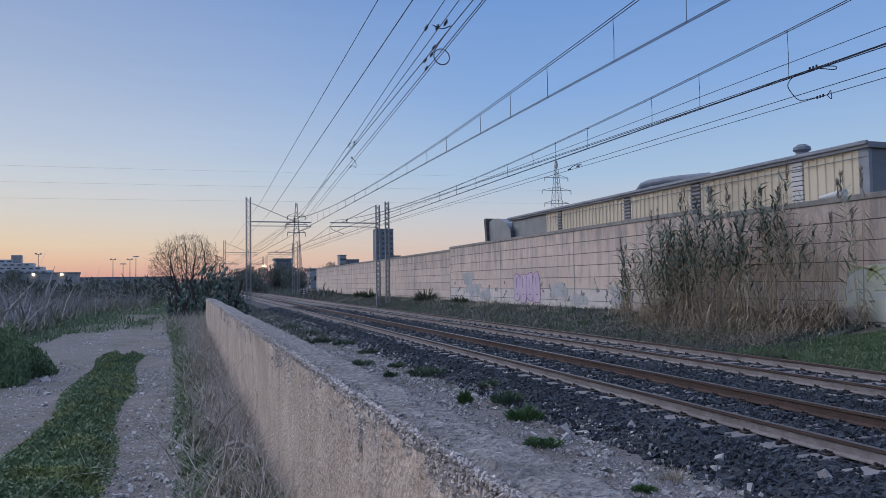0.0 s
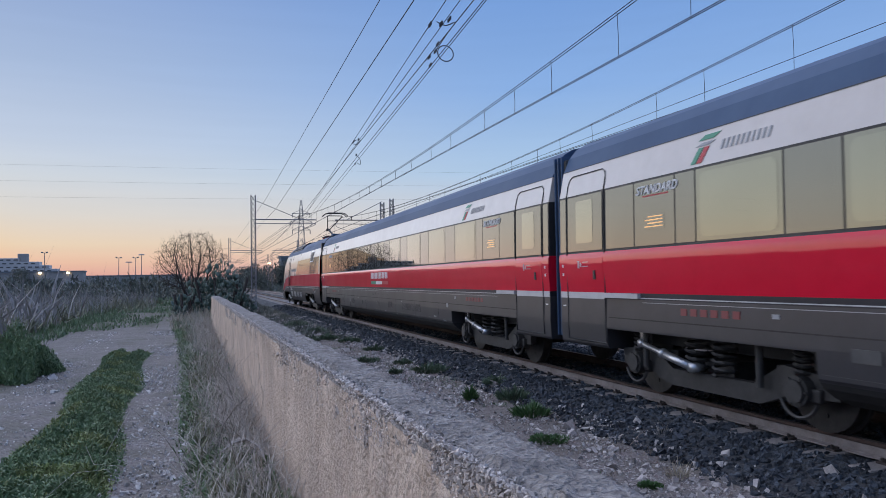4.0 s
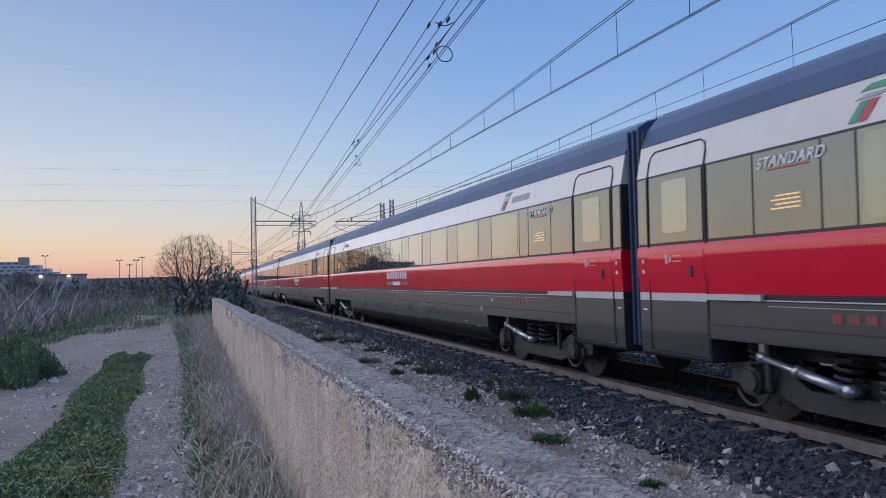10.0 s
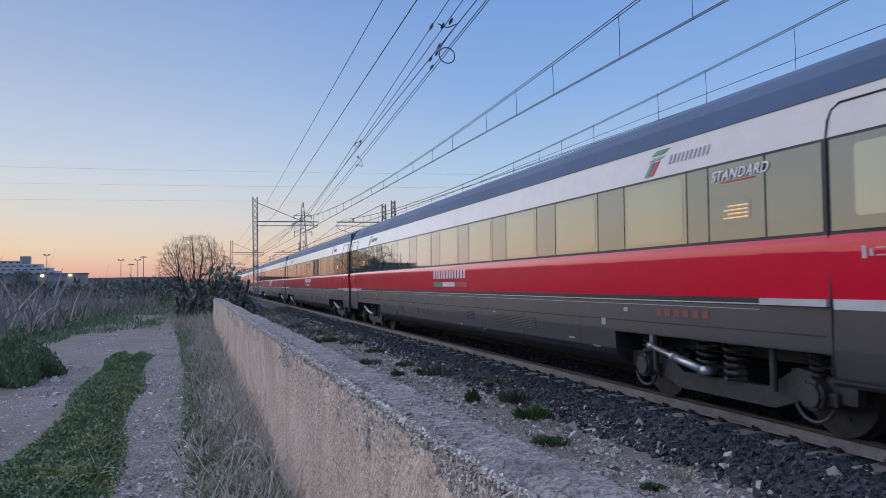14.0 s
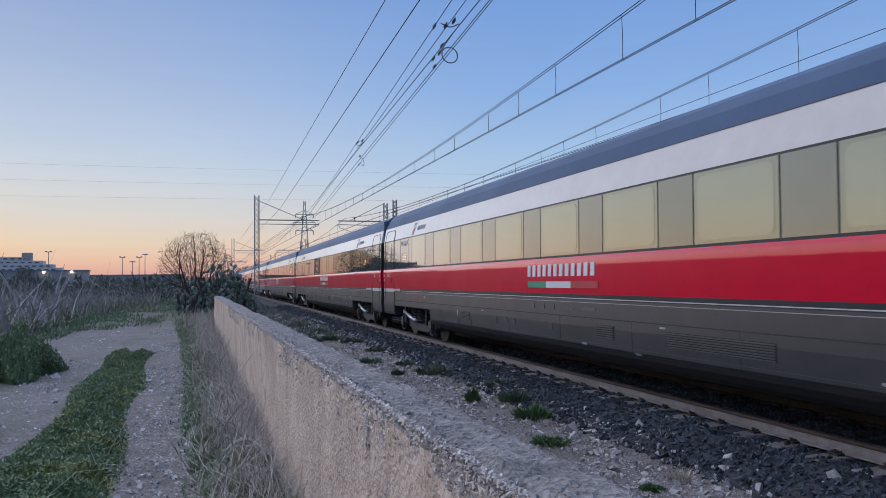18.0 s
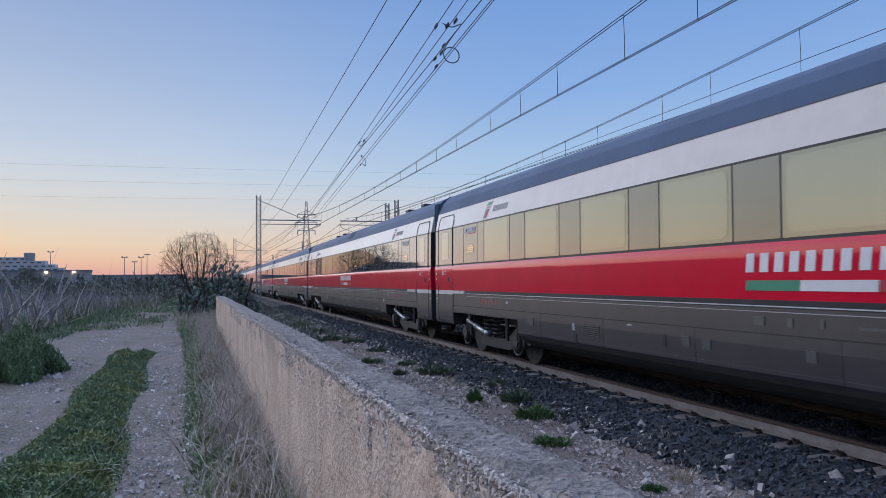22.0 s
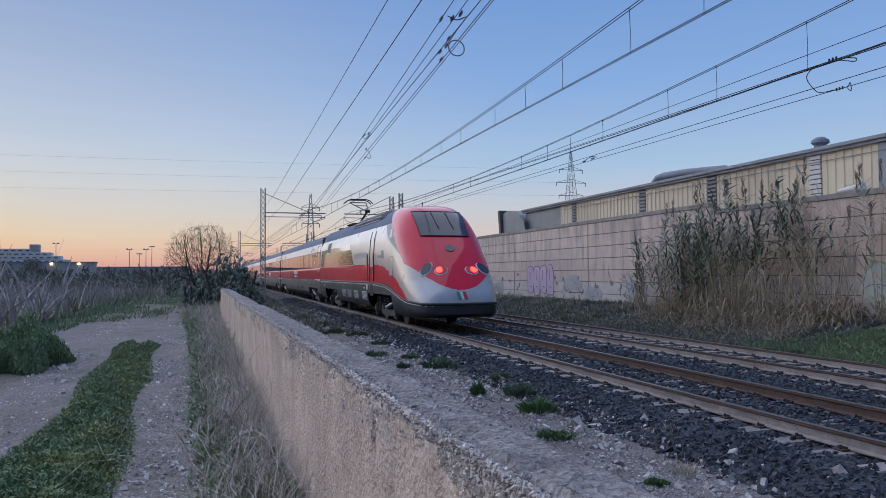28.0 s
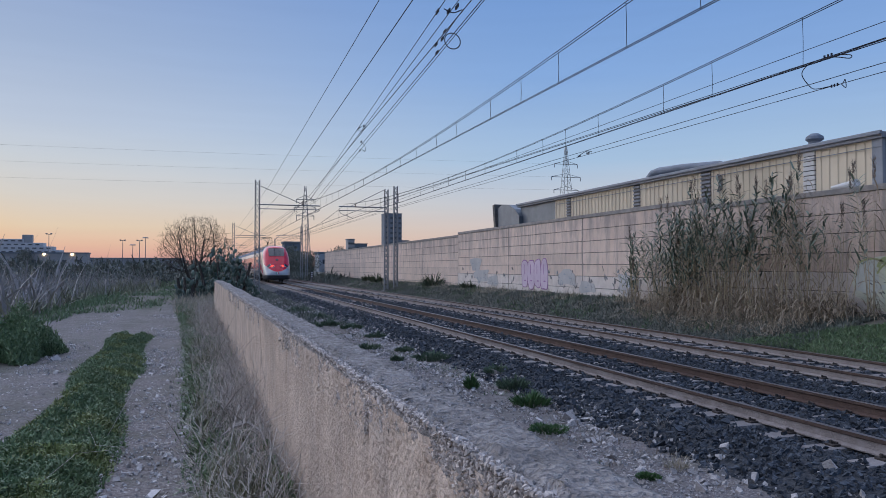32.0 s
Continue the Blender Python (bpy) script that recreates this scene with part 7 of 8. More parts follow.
# ---- bare tree and prickly pear at the end of the low wall ----
def bare_tree(name, x, y, z, height, radius, seed, label):
    """Branches grow step by step towards points scattered through a round crown."""
    r = np.random.RandomState(seed)
    th = tagged(empty(name, pose(x, y, z)), label, "tree")
    mid = np.array([0, 0, height * 0.50])
    rad = np.array([radius, radius, height * 0.50])
    goals = r.uniform(-1, 1, (7000, 3))
    goals = goals[(goals ** 2).sum(1) < 1] * rad + mid
    goals = goals[goals[:, 2] > 1.2]
    nodes, par = [np.array([0.0, 0, -0.1])], [-1]
    for k in range(5):                     # several stems from one foot
        a = 2 * math.pi * k / 5
        p = 0
        for q in range(3):
            nodes.append(nodes[p] + np.array([0.13 * math.cos(a), 0.13 * math.sin(a), 0.22])); par.append(p); p = len(nodes) - 1
    step = 0.17
    for it in range(45):
        nd = np.array(nodes)
        d = np.linalg.norm(goals[:, None] - nd[None], axis=2)
        near = d.argmin(1)
        goals_left = d.min(1) > 0.21
        done = 0
        for i in np.unique(near[goals_left]):
            v = goals[(near == i) & goals_left] - nd[i]
            v = (v / np.linalg.norm(v, axis=1)[:, None]).mean(0) + r.normal(0, 0.12, 3)
            nodes.append(nd[i] + step * v / (np.linalg.norm(v) + 1e-6)); par.append(int(i)); done += 1
        goals = goals[goals_left]
        if not len(goals) or not done:
            break
    inner = set(par)
    for i in range(len(nodes)):             # fine twigs at the ends
        if i not in inner:
            for k in range(3):
                v = nodes[i] - nodes[par[i]] + r.normal(0, 0.11, 3)
                nodes.append(nodes[i] + v * 1.5); par.append(i)
    n = len(nodes)
    load = np.zeros(n)
    kids = set(par)
    for i in range(n - 1, 0, -1):
        if i not in kids:
            load[i] = 1
        load[par[i]] += load[i]
    thick = np.clip(0.0048 * load ** 0.46, 0.0048, 0.13)
    tv, tf, bv, bf = [], [], [], []
    for i in range(1, n):
        p = par[i]
        big = thick[i] > 0.035
        vs, fs = tube([nodes[p], nodes[i]], [float(min(thick[p], thick[i] * 1.25)), float(thick[i])], 5 if big else 3)
        tgt, tgf = (tv, tf) if big else (bv, bf)
        o = len(tgt)
        tgt += vs; tgf += [tuple(q + o for q in f) for f in fs]
    raw("trunk", tv, tf, P["bark"], th, "dark branching trunk", smooth=True)
    raw("crown", bv, bf, P["bark"], th, "leafless twiggy crown")["kind"] = "stuff"
    return th


bare_tree("bare_tree", -0.9, 58.0, 0.1, 5.6, 2.75, 4, "leafless tree with a wide rounded twiggy crown")


def prickly_pear(name, x, y, z, wide, tall, n, seed, label):
    r = random.Random(seed)
    th = tagged(empty(name, pose(x, y, z)), label, "cactus")
    bm = bmesh.new()
    bmesh.ops.create_icosphere(bm, subdivisions=2, radius=1)
    for v in bm.verts:
        k = 0.82 + 0.25 * (v.co.z + 1) / 2
        v.co = Vector((v.co.x * 0.13 * k, v.co.y * 0.035, v.co.z * 0.20 + 0.19))
    me = bpy.data.meshes.new("pad")
    bm.to_mesh(me); bm.free()
    me.materials.append(P["cactus"]); me.shade_smooth()
    spots = []
    for k in range(n):
        u = r.random()
        a = r.uniform(0, 2 * math.pi)
        d = math.sqrt(r.random())
        top = tall * (0.62 + 0.38 * math.sin(2.2 * a + seed)) * math.sqrt(max(0.05, 1 - d * d * 0.85))
        zz = top * (u ** 0.6) * 0.95
        spots.append((wide / 2 * d * math.cos(a), 0.9 * d * math.sin(a), zz))
    for (px, py, pz) in spots:
        o = new("pad", me); o.parent = th
        out = Vector((px, py, 0)) * 0.4
        o.matrix_basis = Matrix.Translation((px, py, pz)) @ Euler((r.uniform(-0.7, 0.7), r.uniform(-0.9, 0.9) + px * 0.3, r.uniform(0, 6.28))).to_matrix().to_4x4() @ Matrix.Scale(r.uniform(0.52, 0.85), 4)
    for k in range(7):
        a = k * 0.9
        part("trunk", rodded((0.35 * wide * math.cos(a) * 0.7, 0.4 * math.sin(a), -0.1), (0.4 * wide * math.cos(a), 0.5 * math.sin(a), tall * 0.6), 0.09, 7, r2=0.06), P["bark"], th)
    return th


prickly_pear("prickly_pear", 0.75, 39.0, -0.05, 3.4, 3.35, 560, 3, "large dense prickly pear cactus with dark green pads")
prickly_pear("prickly_pear", -1.0, 37.8, 0.05, 1.2, 1.9, 90, 8, "smaller prickly pear cactus with pale green pads")


# ---- graffiti and paint on the panel wall: plain shapes ----
G_ = {"pink": material("pink_paint", (0.56, 0.43, 0.52), (0.64, 0.51, 0.59), 3, 0.8), "violet": material("violet_outline", (0.30, 0.13, 0.30), (0.37, 0.18, 0.36), 3, 0.75),
      "pale": material("faded_white_paint", (0.42, 0.40, 0.39), (0.52, 0.50, 0.48), 2, 0.85), "lime": material("faded_lime_paint", (0.40, 0.44, 0.20), (0.48, 0.52, 0.27), 2, 0.8), "blue": material("faded_blue_paint", (0.25, 0.29, 0.33), (0.33, 0.37, 0.40), 2, 0.8),
      "washed": material("washed_lime_paint", (0.60, 0.60, 0.47), (0.69, 0.68, 0.56), 2, 0.85), "haze": material("washed_blue_paint", (0.55, 0.57, 0.52), (0.63, 0.65, 0.60), 2, 0.85),
      "ink": material("dark_spray_paint", (0.13, 0.135, 0.14), (0.19, 0.19, 0.195), 4, 0.85), "ink2": material("faded_dark_spray", (0.22, 0.21, 0.22), (0.30, 0.29, 0.29), 4, 0.85)}


def paint_blob(name, y, z, w, h, key, parent, out=0.004, lobes=0.0, seed=0):
    k = 22
    vs = []
    for o in (out, -0.004):
        for i in range(k):
            a = 2 * math.pi * i / k
            rr = 1 + lobes * math.sin(3 * a + seed) + lobes * 0.6 * math.sin(5 * a + 2 * seed)
            cz, cy = math.sin(a), math.cos(a)
            vs.append((-o - 0.009, y + w / 2 * rr * math.copysign(abs(cy) ** 0.6, cy), z + h / 2 * rr * math.copysign(abs(cz) ** 0.6, cz)))
    fs = [tuple(range(k))] + [(i, k + i, k + (i + 1) % k, (i + 1) % k) for i in range(k)]
    return raw(name, vs, fs, G_[key], parent)


tag = tagged(empty("graffiti_tag", pose(WALL_X, 0, 0)), "pink bubble graffiti with violet outlines on the wall", "graffiti")
for i in range(4):
    yy = 35.1 - 0.78 * i
    paint_blob("outline_shape", yy, 1.38 - 0.06 * (i % 2), 0.84, 1.47 + 0.1 * (i % 2), "violet", tag, 0.005, 0.05, i)
    inner = paint_blob("letter_shape", yy, 1.38 - 0.06 * (i % 2), 0.76, 1.38 + 0.1 * (i % 2), "pink", tag, 0.009, 0.06, i)
    paint_blob("inner_stroke", yy + 0.05, 1.6, 0.05, 0.55, "violet", tag, 0.013, 0.0, i)
    paint_blob("inner_stroke", yy - 0.04, 1.0, 0.22, 0.06, "violet", tag, 0.013, 0.0, i)
white_patch = tagged(empty("faded_paint_patch", pose(WALL_X, 0, 0)), "faded white scribbled paint low on the wall", "graffiti")
for i, (y, z, w, h) in enumerate(((42.5, 1.9, 1.8, 0.8), (41.5, 1.2, 2.4, 0.7), (39.6, 0.9, 1.6, 0.6), (30.4, 1.2, 1.7, 0.7), (28.5, 0.8, 1.4, 0.5), (25.2, 1.0, 1.5, 0.8))):
    paint_blob("paint_patch", y, z, w, h, "pale", white_patch, 0.003, 0.14, i)
    for k in range(4):
        paint_blob("scribble", y + random.uniform(-w / 3, w / 3), z + random.uniform(-h / 3, h / 3), random.uniform(0.1, 0.4), 0.03, "blue", white_patch, 0.006, 0.0, i)
mural = tagged(empty("faded_mural", pose(WALL_X, 0, 0)), "large faded lime and pale blue painting on the wall", "graffiti")


def paint_stroke(name, pts, w, key, parent, out=0.008):
    """A brush stroke through points (y, z) on the wall."""
    vs = []
    for i, (y, z) in enumerate(pts):
        (ya, za), (yb, zb) = pts[max(i - 1, 0)], pts[min(i + 1, len(pts) - 1)]
        d = math.hypot(yb - ya, zb - za) or 1
        ny, nz = -(zb - za) / d * w / 2, (yb - ya) / d * w / 2
        vs += [(-0.009 - out, y + ny, z + nz), (-0.009 - out, y - ny, z - nz), (0.0, y - ny, z - nz), (0.0, y + ny, z + nz)]
    fs = []
    for i in range(len(pts) - 1):
        for k in range(4):
            fs.append((4 * i + k, 4 * i + (k + 1) % 4, 4 * i + 4 + (k + 1) % 4, 4 * i + 4 + k))
    return raw(name, vs, fs, G_[key], parent)


def arc(cy, cz, ry, rz, a0, a1, n=9):
    return [(cy + ry * math.cos(radians(a0 + (a1 - a0) * i / n)), cz + rz * math.sin(radians(a0 + (a1 - a0) * i / n))) for i in range(n + 1)]


paint_blob("paint_shape", 12.9, 1.30, 3.2, 1.45, "washed", mural, 0.002, 0.05, 1)
paint_blob("paint_shape", 14.15, 1.45, 0.7, 0.9, "haze", mural, 0.003, 0.08, 2)
paint_blob("paint_shape", 13.55, 1.2, 0.55, 0.14, "haze", mural, 0.006, 0.12, 3)
paint_stroke("lime_stroke", arc(14.0, 1.2, 0.75, 0.72, 175, 60), 0.05, "lime", mural)
paint_stroke("lime_stroke", arc(13.6, 1.3, 0.30, 0.62, 40, 100), 0.10, "lime", mural)
paint_stroke("lime_stroke", arc(13.2, 1.35, 0.70, 0.55, 20, 120), 0.05, "lime", mural)
paint_stroke("lime_stroke", arc(12.2, 1.1, 1.1, 0.75, 120, 200), 0.06, "lime", mural)
paint_stroke("dark_stroke", arc(14.1, 1.22, 0.35, 0.14, 200, 20), 0.014, "ink", mural)
paint_stroke("dark_stroke", arc(13.45, 1.10, 0.45, 0.25, 200, 60), 0.014, "ink", mural)
paint_stroke("dark_stroke", arc(13.3, 1.55, 0.3, 0.2, 250, 20), 0.014, "ink", mural)
for y, z in ((14.05, 1.28), (13.78, 1.05), (13.70, 1.07), (13.15, 1.72), (13.35, 1.48), (14.6, 0.62), (12.7, 1.4), (12.4, 1.6)):
    paint_stroke("dark_mark", [(y - 0.05, z - 0.03), (y + 0.0, z + 0.02), (y + 0.04, z)], 0.03, "ink", mural, 0.010)
# small faded tags along the whitewashed courses
old_tags = tagged(empty("faded_tags", pose(WALL_X, 0, 0)), "small faded dark scribbles along the wall", "graffiti")
rg = random.Random(77)
for k in range(46):
    y, z = rg.choice((rg.uniform(24, 32.5), rg.uniform(36.5, 45))), rg.uniform(0.75, 1.6)
    w = rg.uniform(0.1, 0.3)
    pts = [(y + w * q / 4, z + rg.uniform(-0.16, 0.16)) for q in range(5)]
    paint_stroke("scribble", pts, rg.uniform(0.015, 0.035), rg.choice(("blue", "ink2", "ink2")), old_tags, 0.006)


# ---- wire joints and jumpers ----
def wire_joint(name, pts, r, clamps, label):
    P_ = [Vector(p) for p in pts]
    fine_pts = []
    for i in range(len(P_) - 1):
        a, b, c, d = P_[max(i - 1, 0)], P_[i], P_[i + 1], P_[min(i + 2, len(P_) - 1)]
        for k in range(5):
            u = k / 5
            fine_pts.append(0.5 * (2 * b + (c - a) * u + (2 * a - 5 * b + 4 * c - d) * u * u + (3 * b - a - 3 * c + d) * u ** 3))
    th = sweep(name, fine_pts + [P_[-1]], r, M["wire"], None, 5)
    tagged(th, label, "wire fitting", group="wire joints")
    for c, d in clamps:
        for k in (-1, 0, 1):
            q = Vector(c) + Vector(d) * 0.085 * k
            part("clamp", rodded(q - Vector((0, 0, 0.035)), q + Vector((0, 0, 0.035)), 0.020, 6), M["wire"], th)
    return th


D1 = Vector((0.065, 1.0, 0.0)).normalized()
ring = [(5.31 + 0.19 * math.cos(a), 15.6 + 0.02 * math.sin(a), 6.92 + 0.19 * math.sin(a)) for a in [2 * math.pi * k / 20 for k in range(21)]]
wire_joint("cable_ring", ring, 0.013, [((5.12, 15.6, 7.12), D1), ((5.16, 15.9, 7.05), D1), ((5.1, 16.2, 7.0), D1), ((5.25, 16.6, 6.93), D1)], "loop of cable clamped to the overhead wires")
wire_joint("jumper_cable", [(4.55, 13.9, 7.0), (4.75, 13.9, 6.94), (4.95, 13.9, 7.02), (4.98, 14.4, 7.0), (5.05, 15.0, 7.02), (5.1, 15.6, 7.0)], 0.012, [((4.47, 14.1, 7.0), D1), ((4.68, 14.0, 7.0), D1), ((4.76, 13.7, 7.0), D1)], "curved jumper cable between two overhead wires")
wire_joint("jumper_cable", [(5.45, 26.6, 7.0), (5.3, 26.7, 6.9), (5.5, 26.9, 6.88), (5.6, 26.6, 7.0)], 0.012, [((5.5, 26.5, 7.0), D1), ((5.4, 26.9, 7.0), D1)], "small jumper loop on the overhead wires")
wire_joint("jumper_cable", [(6.2, 30.4, 7.1), (6.4, 30.6, 6.95), (6.45, 30.8, 6.75), (6.3, 30.8, 6.85)], 0.012, [((6.2, 30.4, 7.1), D1), ((6.25, 30.9, 6.8), D1)], "hanging jumper loop on the overhead wires")
D2 = Vector((0, 1, 0))
wire_joint("jumper_cable", [(11.62, 10.95, 5.86), (11.62, 10.58, 5.76), (11.62, 10.60, 5.70), (11.62, 10.95, 5.82), (11.62, 11.3, 5.86), (11.62, 11.62, 5.83), (12.3, 12.45, 5.90), (13.1, 13.0, 5.82), (13.7, 13.4, 5.93), (14.0, 13.4, 6.0), (14.0, 13.0, 5.98), (14.0, 12.9, 6.06), (14.0, 12.88, 5.86), (14.0, 13.0, 5.97)], 0.010, [((11.62, 11.1, 5.88), D2), ((14.0, 13.2, 5.99), D2)], "long jumper cable joining two far feeder wires")
wire_joint("jumper_cable", [(14.0, 25.6, 6.11), (14.0, 25.2, 6.20), (14.0, 24.8, 6.22), (14.0, 24.5, 6.14)], 0.014, [((14.0, 25.5, 6.12), D2), ((14.0, 24.8, 6.14), D2)], "jumper cable on the far feeder wires")


# ---- distance ----
F = {}
F["far_wall"] = material("far_pale_wall", (0.28, 0.28, 0.28), (0.36, 0.36, 0.36), 0.1, 0.9)
F["far_blue"] = material("far_blue_grey", (0.14, 0.17, 0.20), (0.20, 0.23, 0.26), 0.08, 0.9)
F["far_white"] = material("far_white", (0.45, 0.46, 0.48), (0.55, 0.56, 0.58), 0.1, 0.8)
F["far_window"] = material("far_window", (0.05, 0.06, 0.07), (0.08, 0.09, 0.10), 0.3, 0.3)
F["lamp"] = glowing("far_lamp_glow", (1.0, 0.72, 0.42), 5.0)


def far_lamp_mast(x, y, h, heads, label):
    m = tagged(empty("light_mast", pose(x, y, 0)), label, "lamp post", group="distant lamp posts")
    part("pole", rodded((0, 0, 0), (0, 0, h), 0.20, 6, r2=0.10), M["galv"], m)
    if heads == "ring":
        part("lamp_ring", rodded((0, 0, h - 0.1), (0, 0, h + 0.25), 1.25, 10, r2=1.0), M["galv"], m)
    else:
        part("crossbar", boxed(-0.9, 0.9, -0.1, 0.1, h - 0.1, h + 0.1), M["galv"], m)
        for s in (-1, 1):
            part("lamp_head", boxed(s * 0.8 - 0.3, s * 0.8 + 0.3, -0.3, 0.3, h, h + 0.4), M["galv"], m)


far_lamp_mast(-56.5, 300, 14.0, "bar", "tall distant light mast with two lamp heads")
far_lamp_mast(-31.25, 300, 11.9, "bar", "distant slim light mast")
far_lamp_mast(-27.7, 300, 10.2, "ring", "distant light mast with a ring head")
far_lamp_mast(-25.3, 300, 11.9, "bar", "distant slim light mast with two lamp heads")
far_lamp_mast(-23.2, 300, 13.0, "ring", "distant light mast with a ring head")


def block(name, x0, x1, y0, y1, z1, mat, label, cat="building", win=None, roof=None):
    b = tagged(empty(name, pose((x0 + x1) / 2, y0, 0)), label, cat)
    w = (x1 - x0) / 2
    part("wall", boxed(-w, w, 0, y1 - y0, -0.5, z1), mat, b)
    part("roof", boxed(-w - 0.3, w + 0.3, -0.3, y1 - y0 + 0.3, z1, z1 + 0.5), F["far_blue"], b)
    if win:
        nx, nz, ww, wh = win
        for i in range(nx):
            for k in range(nz):
                cx = -w + (i + 0.5) * 2 * w / nx
                cz = 2.0 + (k + 0.5) * (z1 - 3) / nz
                part("window", boxed(cx - ww / 2, cx + ww / 2, -0.08, 0.02, cz - wh / 2, cz + wh / 2), F["far_window"], b)
    return b


# the paler far_wall colour stands in for haze over the port building
port = block("port_wall", -150, -10, 330, 338, 5.2, F["far_wall"], "long low grey port building on the skyline", win=None)
shed = block("low_shed", -82, -42, 290, 296, 6.6, F["far_wall"], "low pale shed with lit lamps along its edge", win=(8, 1, 1.6, 1.2))
for x in (-21.0, -13.5, 6.0, 15.0):
    part("edge_lamp", boxed(x - 0.45, x + 0.45, -0.7, -0.1, 6.0, 6.7, 0.15), F["lamp"], shed, "glowing lamp")


def ferry():
    f = tagged(empty("ferry_ship", pose(-215, 900, 0)), "white ferry with stepped decks moored beyond the field", "ship")
    part("hull", boxed(-60, 62, 0, 18, 0, 17, 1.0), F["far_blue"], f, "dark hull")
    for k, (a, b, z0, z1) in enumerate(((-60, 58, 17, 21), (-58, 50, 21, 25), (-55, 40, 25, 29), (-30, 20, 29, 33))):
        d = part("deck", boxed(a, b, 1, 17, z0, z1, 0.4), F["far_white"], f, "white deck")
        for q in range(int((b - a) / 7)):
            part("window", boxed(a + 3 + 7 * q, a + 7 + 7 * q, 0.85, 1.05, z0 + 1.3, z0 + 2.6), F["far_window"], d)
    part("funnel", boxed(18, 28, 4, 12, 29, 38, 0.8), F["far_wall"], f, "ship funnel")
    part("mast", rodded((-12, 8, 33), (-12, 8, 46), 0.8, 6, r2=0.3), F["far_wall"], f)


ferry()


def pylon(name, x, y, h, w, label, arms):
    p = tagged(empty(name, pose(x, y, 0)), label, "power pylon", group="power pylons")
    for sx_ in (-1, 1):
        for sy in (-1, 1):
            part("pylon_leg", rodded((sx_ * w / 2, sy * w / 2, 0), (sx_ * 0.2, sy * 0.2, h), 0.075, 4), M["galv"], p)
    bm = bmesh.new()
    n = 12
    for i in range(n):
        z0, z1 = h * i / n, h * (i + 1) / n
        a, b = (w / 2) * (1 - i / n) + 0.25 * i / n, (w / 2) * (1 - (i + 1) / n) + 0.25 * (i + 1) / n
        for s in (-1, 1):
            rod(bm, (-a, s * a, z0), (b, s * b, z1), 0.032, 3); rod(bm, (a, s * a, z0), (-b, s * b, z1), 0.032, 3)
            rod(bm, (s * a, -a, z0), (s * b, b, z1), 0.032, 3); rod(bm, (s * a, a, z0), (s * b, -b, z1), 0.032, 3)
    part("lattice", bm, M["galv"], p)
    for z, l in arms:
        bm = bmesh.new()
        for s in (-1, 1):
            rod(bm, (0, 0, z), (s * l, 0, z), 0.09, 4); rod(bm, (0, 0, z + 1.1), (s * l, 0, z + 0.05), 0.06, 4)
            rod(bm, (s * l, 0, z - 1.1), (s * l, 0, z), 0.11, 5)
        part("cross_arm", bm, M["galv"], p)
    return p


pylon("power_pylon", 25.2, 200, 24.0, 3.3, "lattice power pylon standing beyond the railway", ((20.3, 2.4), (18.0, 2.9), (15.8, 2.4)))
pylon("power_pylon", 105.2, 200, 39.0, 6.5, "tall lattice power pylon behind the factory", ((33.5, 4.0), (29.5, 5.0), (25.5, 4.2)))
pylon("power_pylon", -330.0, 200, 42.0, 6.5, "tall lattice power pylon beyond the field", ((36.0, 4.0), (32.0, 5.0), (28.0, 4.2)))
for za, zb in ((36.0, 33.5), (32.0, 29.5), (28.0, 25.5)):
    sweep("power_line", [(-330 + 435.2 * i / 32, 200, za + (zb - za) * i / 32 - 3.0 * math.sin(math.pi * i / 32)) for i in range(33)], 0.012, M["wire"], None, 4)
for ob in [o for o in scene.objects if o.name.startswith("power_line")]:
    tagged(ob, "thin power line crossing the evening sky", "wire", group="power lines")

block("tower_block", 119.5, 131.6, 500, 512, 39.6, F["far_blue"], "tall blue-grey tower block beyond the wall", win=(4, 10, 1.8, 1.6))
block("apartment_block", 93, 97.4, 500, 510, 21.0, F["far_wall"], "distant pale apartment block", win=(3, 5, 1.4, 1.4))
block("apartment_block", 99.4, 110.6, 520, 530, 18.5, F["far_blue"], "distant grey apartment block", win=(4, 4, 1.4, 1.4))
block("apartment_block", 132.5, 141, 515, 525, 21.0, F["far_wall"], "distant pale block with a flat roof", win=(3, 5, 1.4, 1.4))
block("silo_house", 19.6, 23.8, 200, 206, 8.2, F["far_blue"], "square blue-grey silo house beside the tracks", win=(1, 1, 1.0, 0.8))
block("white_house", 27.6, 36, 190, 198, 5.2, F["far_white"], "low white building behind trees", win=(3, 1, 1.0, 1.2))
signal = tagged(empty("signal_post", pose(11.9, 88, -0.3)), "small dark trackside signal with pale marks", "signal")
part("post", rodded((0, 0, 0), (0, 0, 1.2), 0.05, 6), M["galv"], signal)
part("signal_board", boxed(-0.18, 0.18, -0.05, 0.05, 0.7, 1.5, 0.02), T["gasket"], signal)
for z in (0.85, 1.1, 1.35):
    part("signal_mark", boxed(-0.12, 0.12, -0.07, -0.05, z - 0.06, z + 0.06), T["mark"], signal)
glow_lamp = tagged(empty("station_lamp", pose(16.5, 200, 0)), "glowing lamp on a post beside the distant tracks", "lamp post")
part("post", rodded((0, 0, 0), (0, 0, 6.6), 0.10, 6), M["galv"], glow_lamp)
part("lamp_head", boxed(-0.5, 0.5, -0.3, 0.3, 6.5, 6.9, 0.1), F["lamp"], glow_lamp)


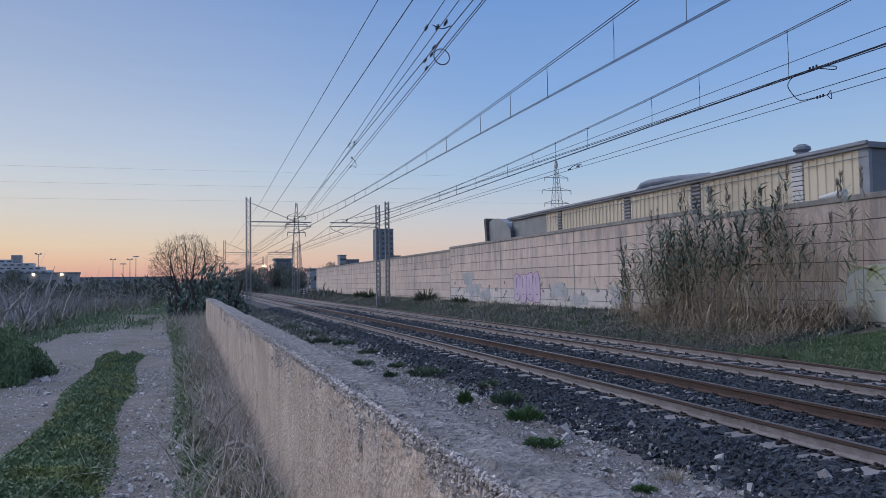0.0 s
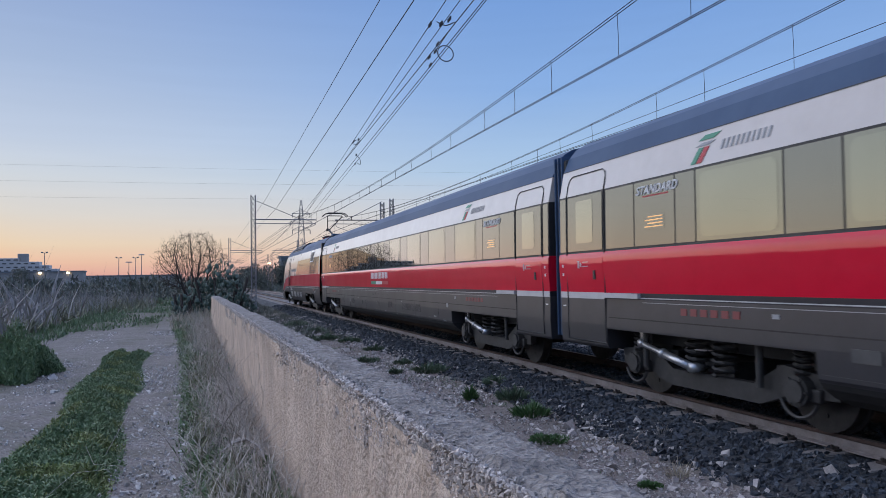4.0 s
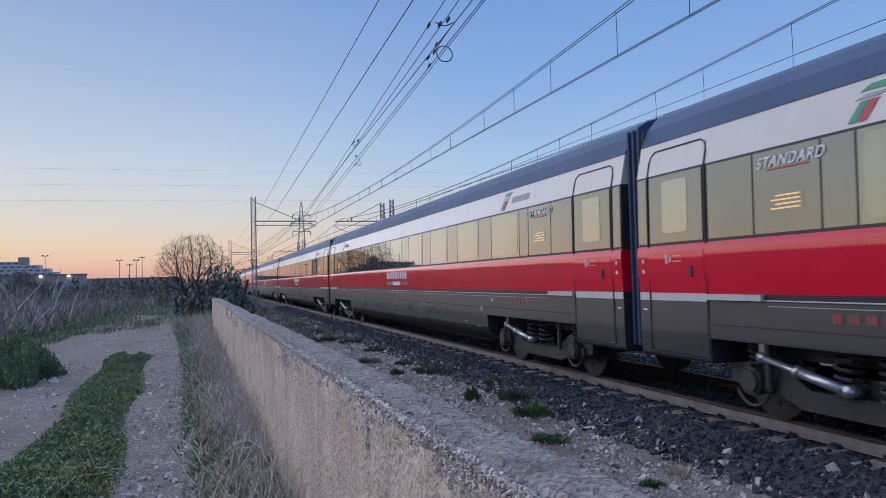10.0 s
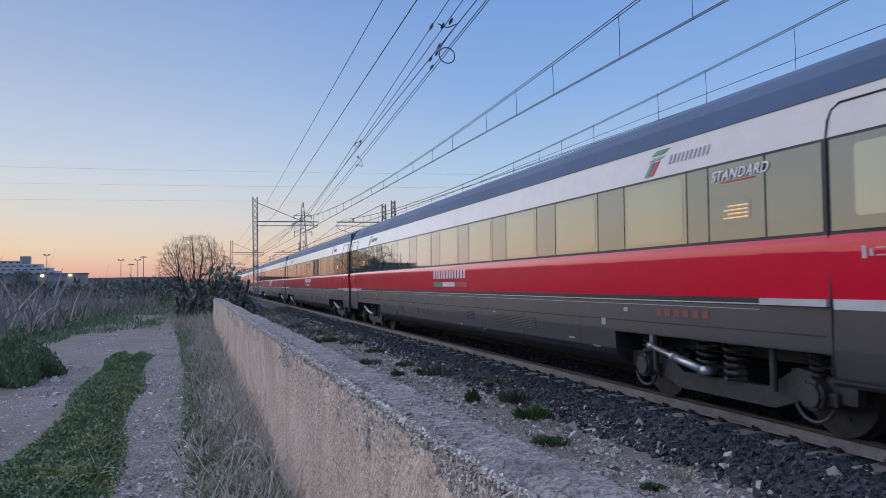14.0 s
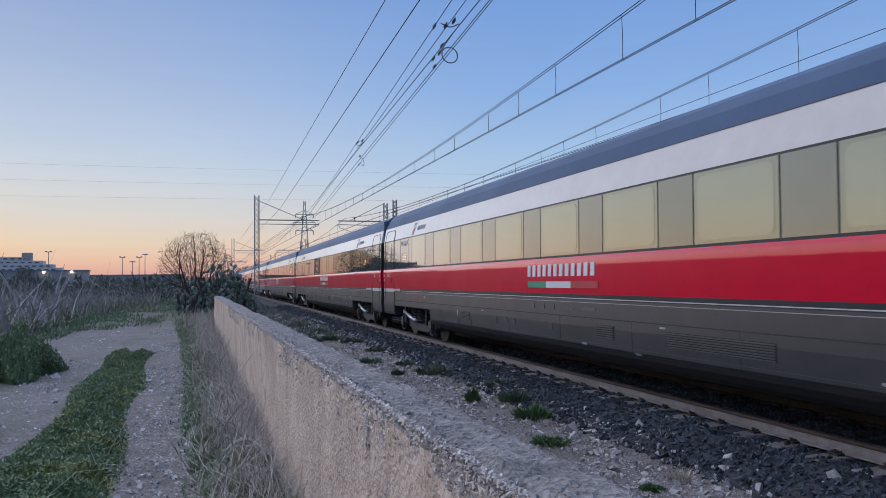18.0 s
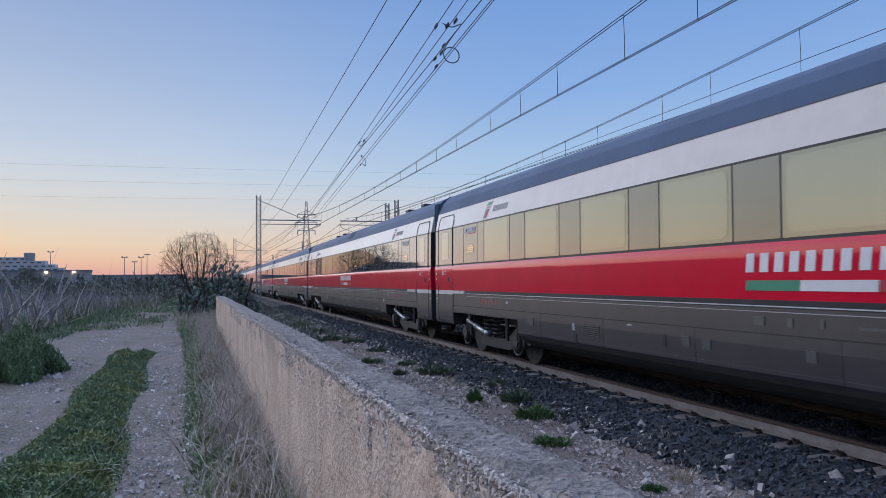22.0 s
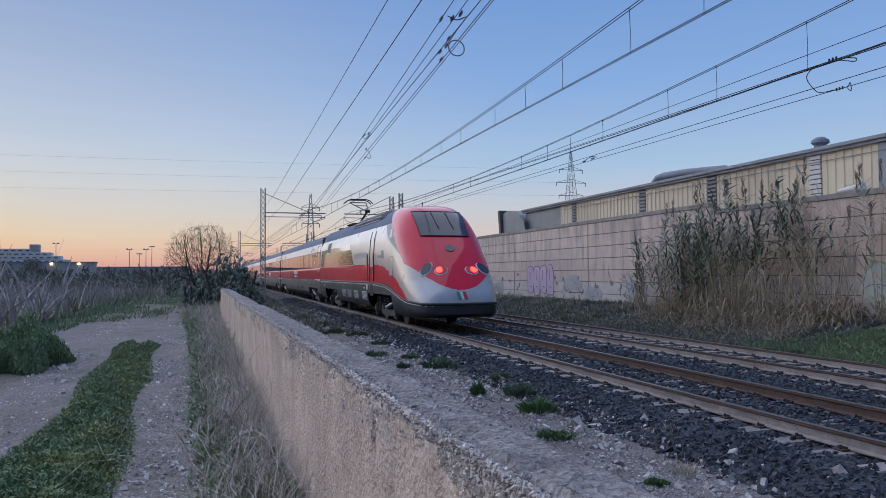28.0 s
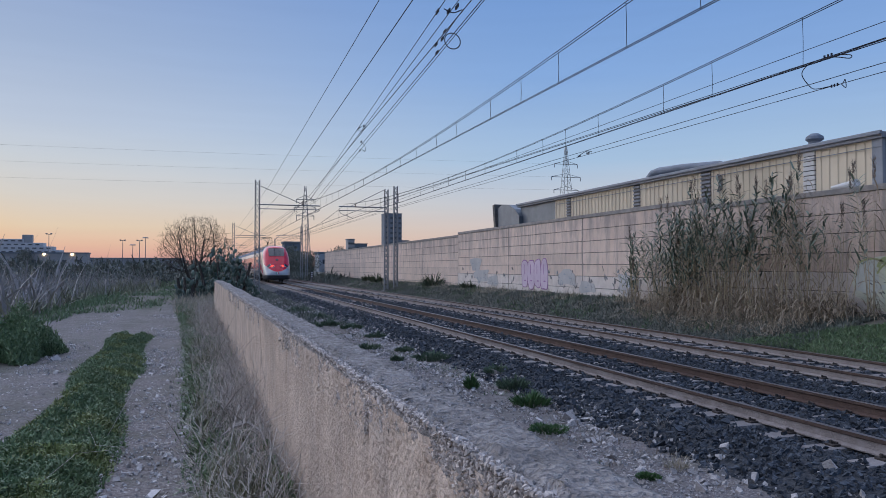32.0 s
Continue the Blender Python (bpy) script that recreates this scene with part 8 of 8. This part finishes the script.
def far_trees(name, boxes_, seed, label):
    r = np.random.RandomState(seed)
    pts = []
    for x0, x1, y0, y1, h, k in boxes_:
        for q in range(k):
            bx, by, hh, rad = r.uniform(x0, x1), r.uniform(y0, y1), h * r.uniform(0.6, 1.1), r.uniform(1.5, 3.2)
            m = 900
            a, d, u = r.uniform(0, 2 * np.pi, m), r.rand(m) ** 0.5, r.rand(m)
            rr = rad * np.sqrt(np.clip(1 - (u - 0.55) ** 2 / 0.35, 0.05, 1))
            pts.append(np.stack([bx + rr * d * np.cos(a), by + rr * d * np.sin(a), 0.3 + u * hh], 1))
    return tuft_field(name, np.concatenate(pts), 0.30, 0.20, P["scrub"], label, seed + 1, 0.6, "trees")


far_trees("far_woods", [(11, 36, 175, 190, 6.0, 26), (5, 12, 150, 200, 4.5, 12), (-120, -70, 250, 285, 6.5, 14), (36, 100, 210, 260, 6, 30), (-62, -56, 280, 288, 7.5, 4)], 401, "dark trees in the distance beyond the tracks")


def motions():
    """The train runs along the near track; its wheels roll."""
    def run_at(t):
        ts, ss = [a for a, _ in RUN], [b for _, b in RUN]
        i = min(max(int(t), 0), 31)
        p = [ss[max(i - 1, 0)], ss[i], ss[i + 1], ss[min(i + 2, 32)]]
        if i == 0:
            p[0] = 2 * p[1] - p[2]
        if i == 31:
            p[3] = 2 * p[2] - p[1]
        u = t - i
        return 0.5 * (2 * p[1] + (p[2] - p[0]) * u + (2 * p[0] - 5 * p[1] + 4 * p[2] - p[3]) * u * u + (3 * p[1] - p[0] - 3 * p[2] + p[3]) * u ** 3)
    for car, off, turn in CARS:
        walk(car, [(k / 2, pose(TRAIN_X, run_at(k / 2) + off, 0, 0, 0, turn)) for k in range(65)])
        # wheels turn while the car is near enough for them to be seen
        seen = [k for k in range(0, 961) if -8 < run_at(k / 30) + off < 48]
        if not seen:
            continue
        a, b = seen[0] / 30, seen[-1] / 30
        way = -1 if turn == 0 else 1
        s0 = run_at(a)
        for w in [o for o in car.children if o.name.startswith("wheelset")]:
            x, y, z = w.location
            rows_ = [(0.0, pose(x, y, z))] if a > 0 else []
            rows_ += [(k / 30, pose(x, y, z, math.degrees(way * (run_at(k / 30) - s0) / 0.46) % 360)) for k in seen]
            if b < 32.0:
                last = math.degrees(way * (run_at(b) - s0) / 0.46) % 360
                rows_.append((32.0, pose(x, y, z, last)))
            walk(w, rows_)


motions()
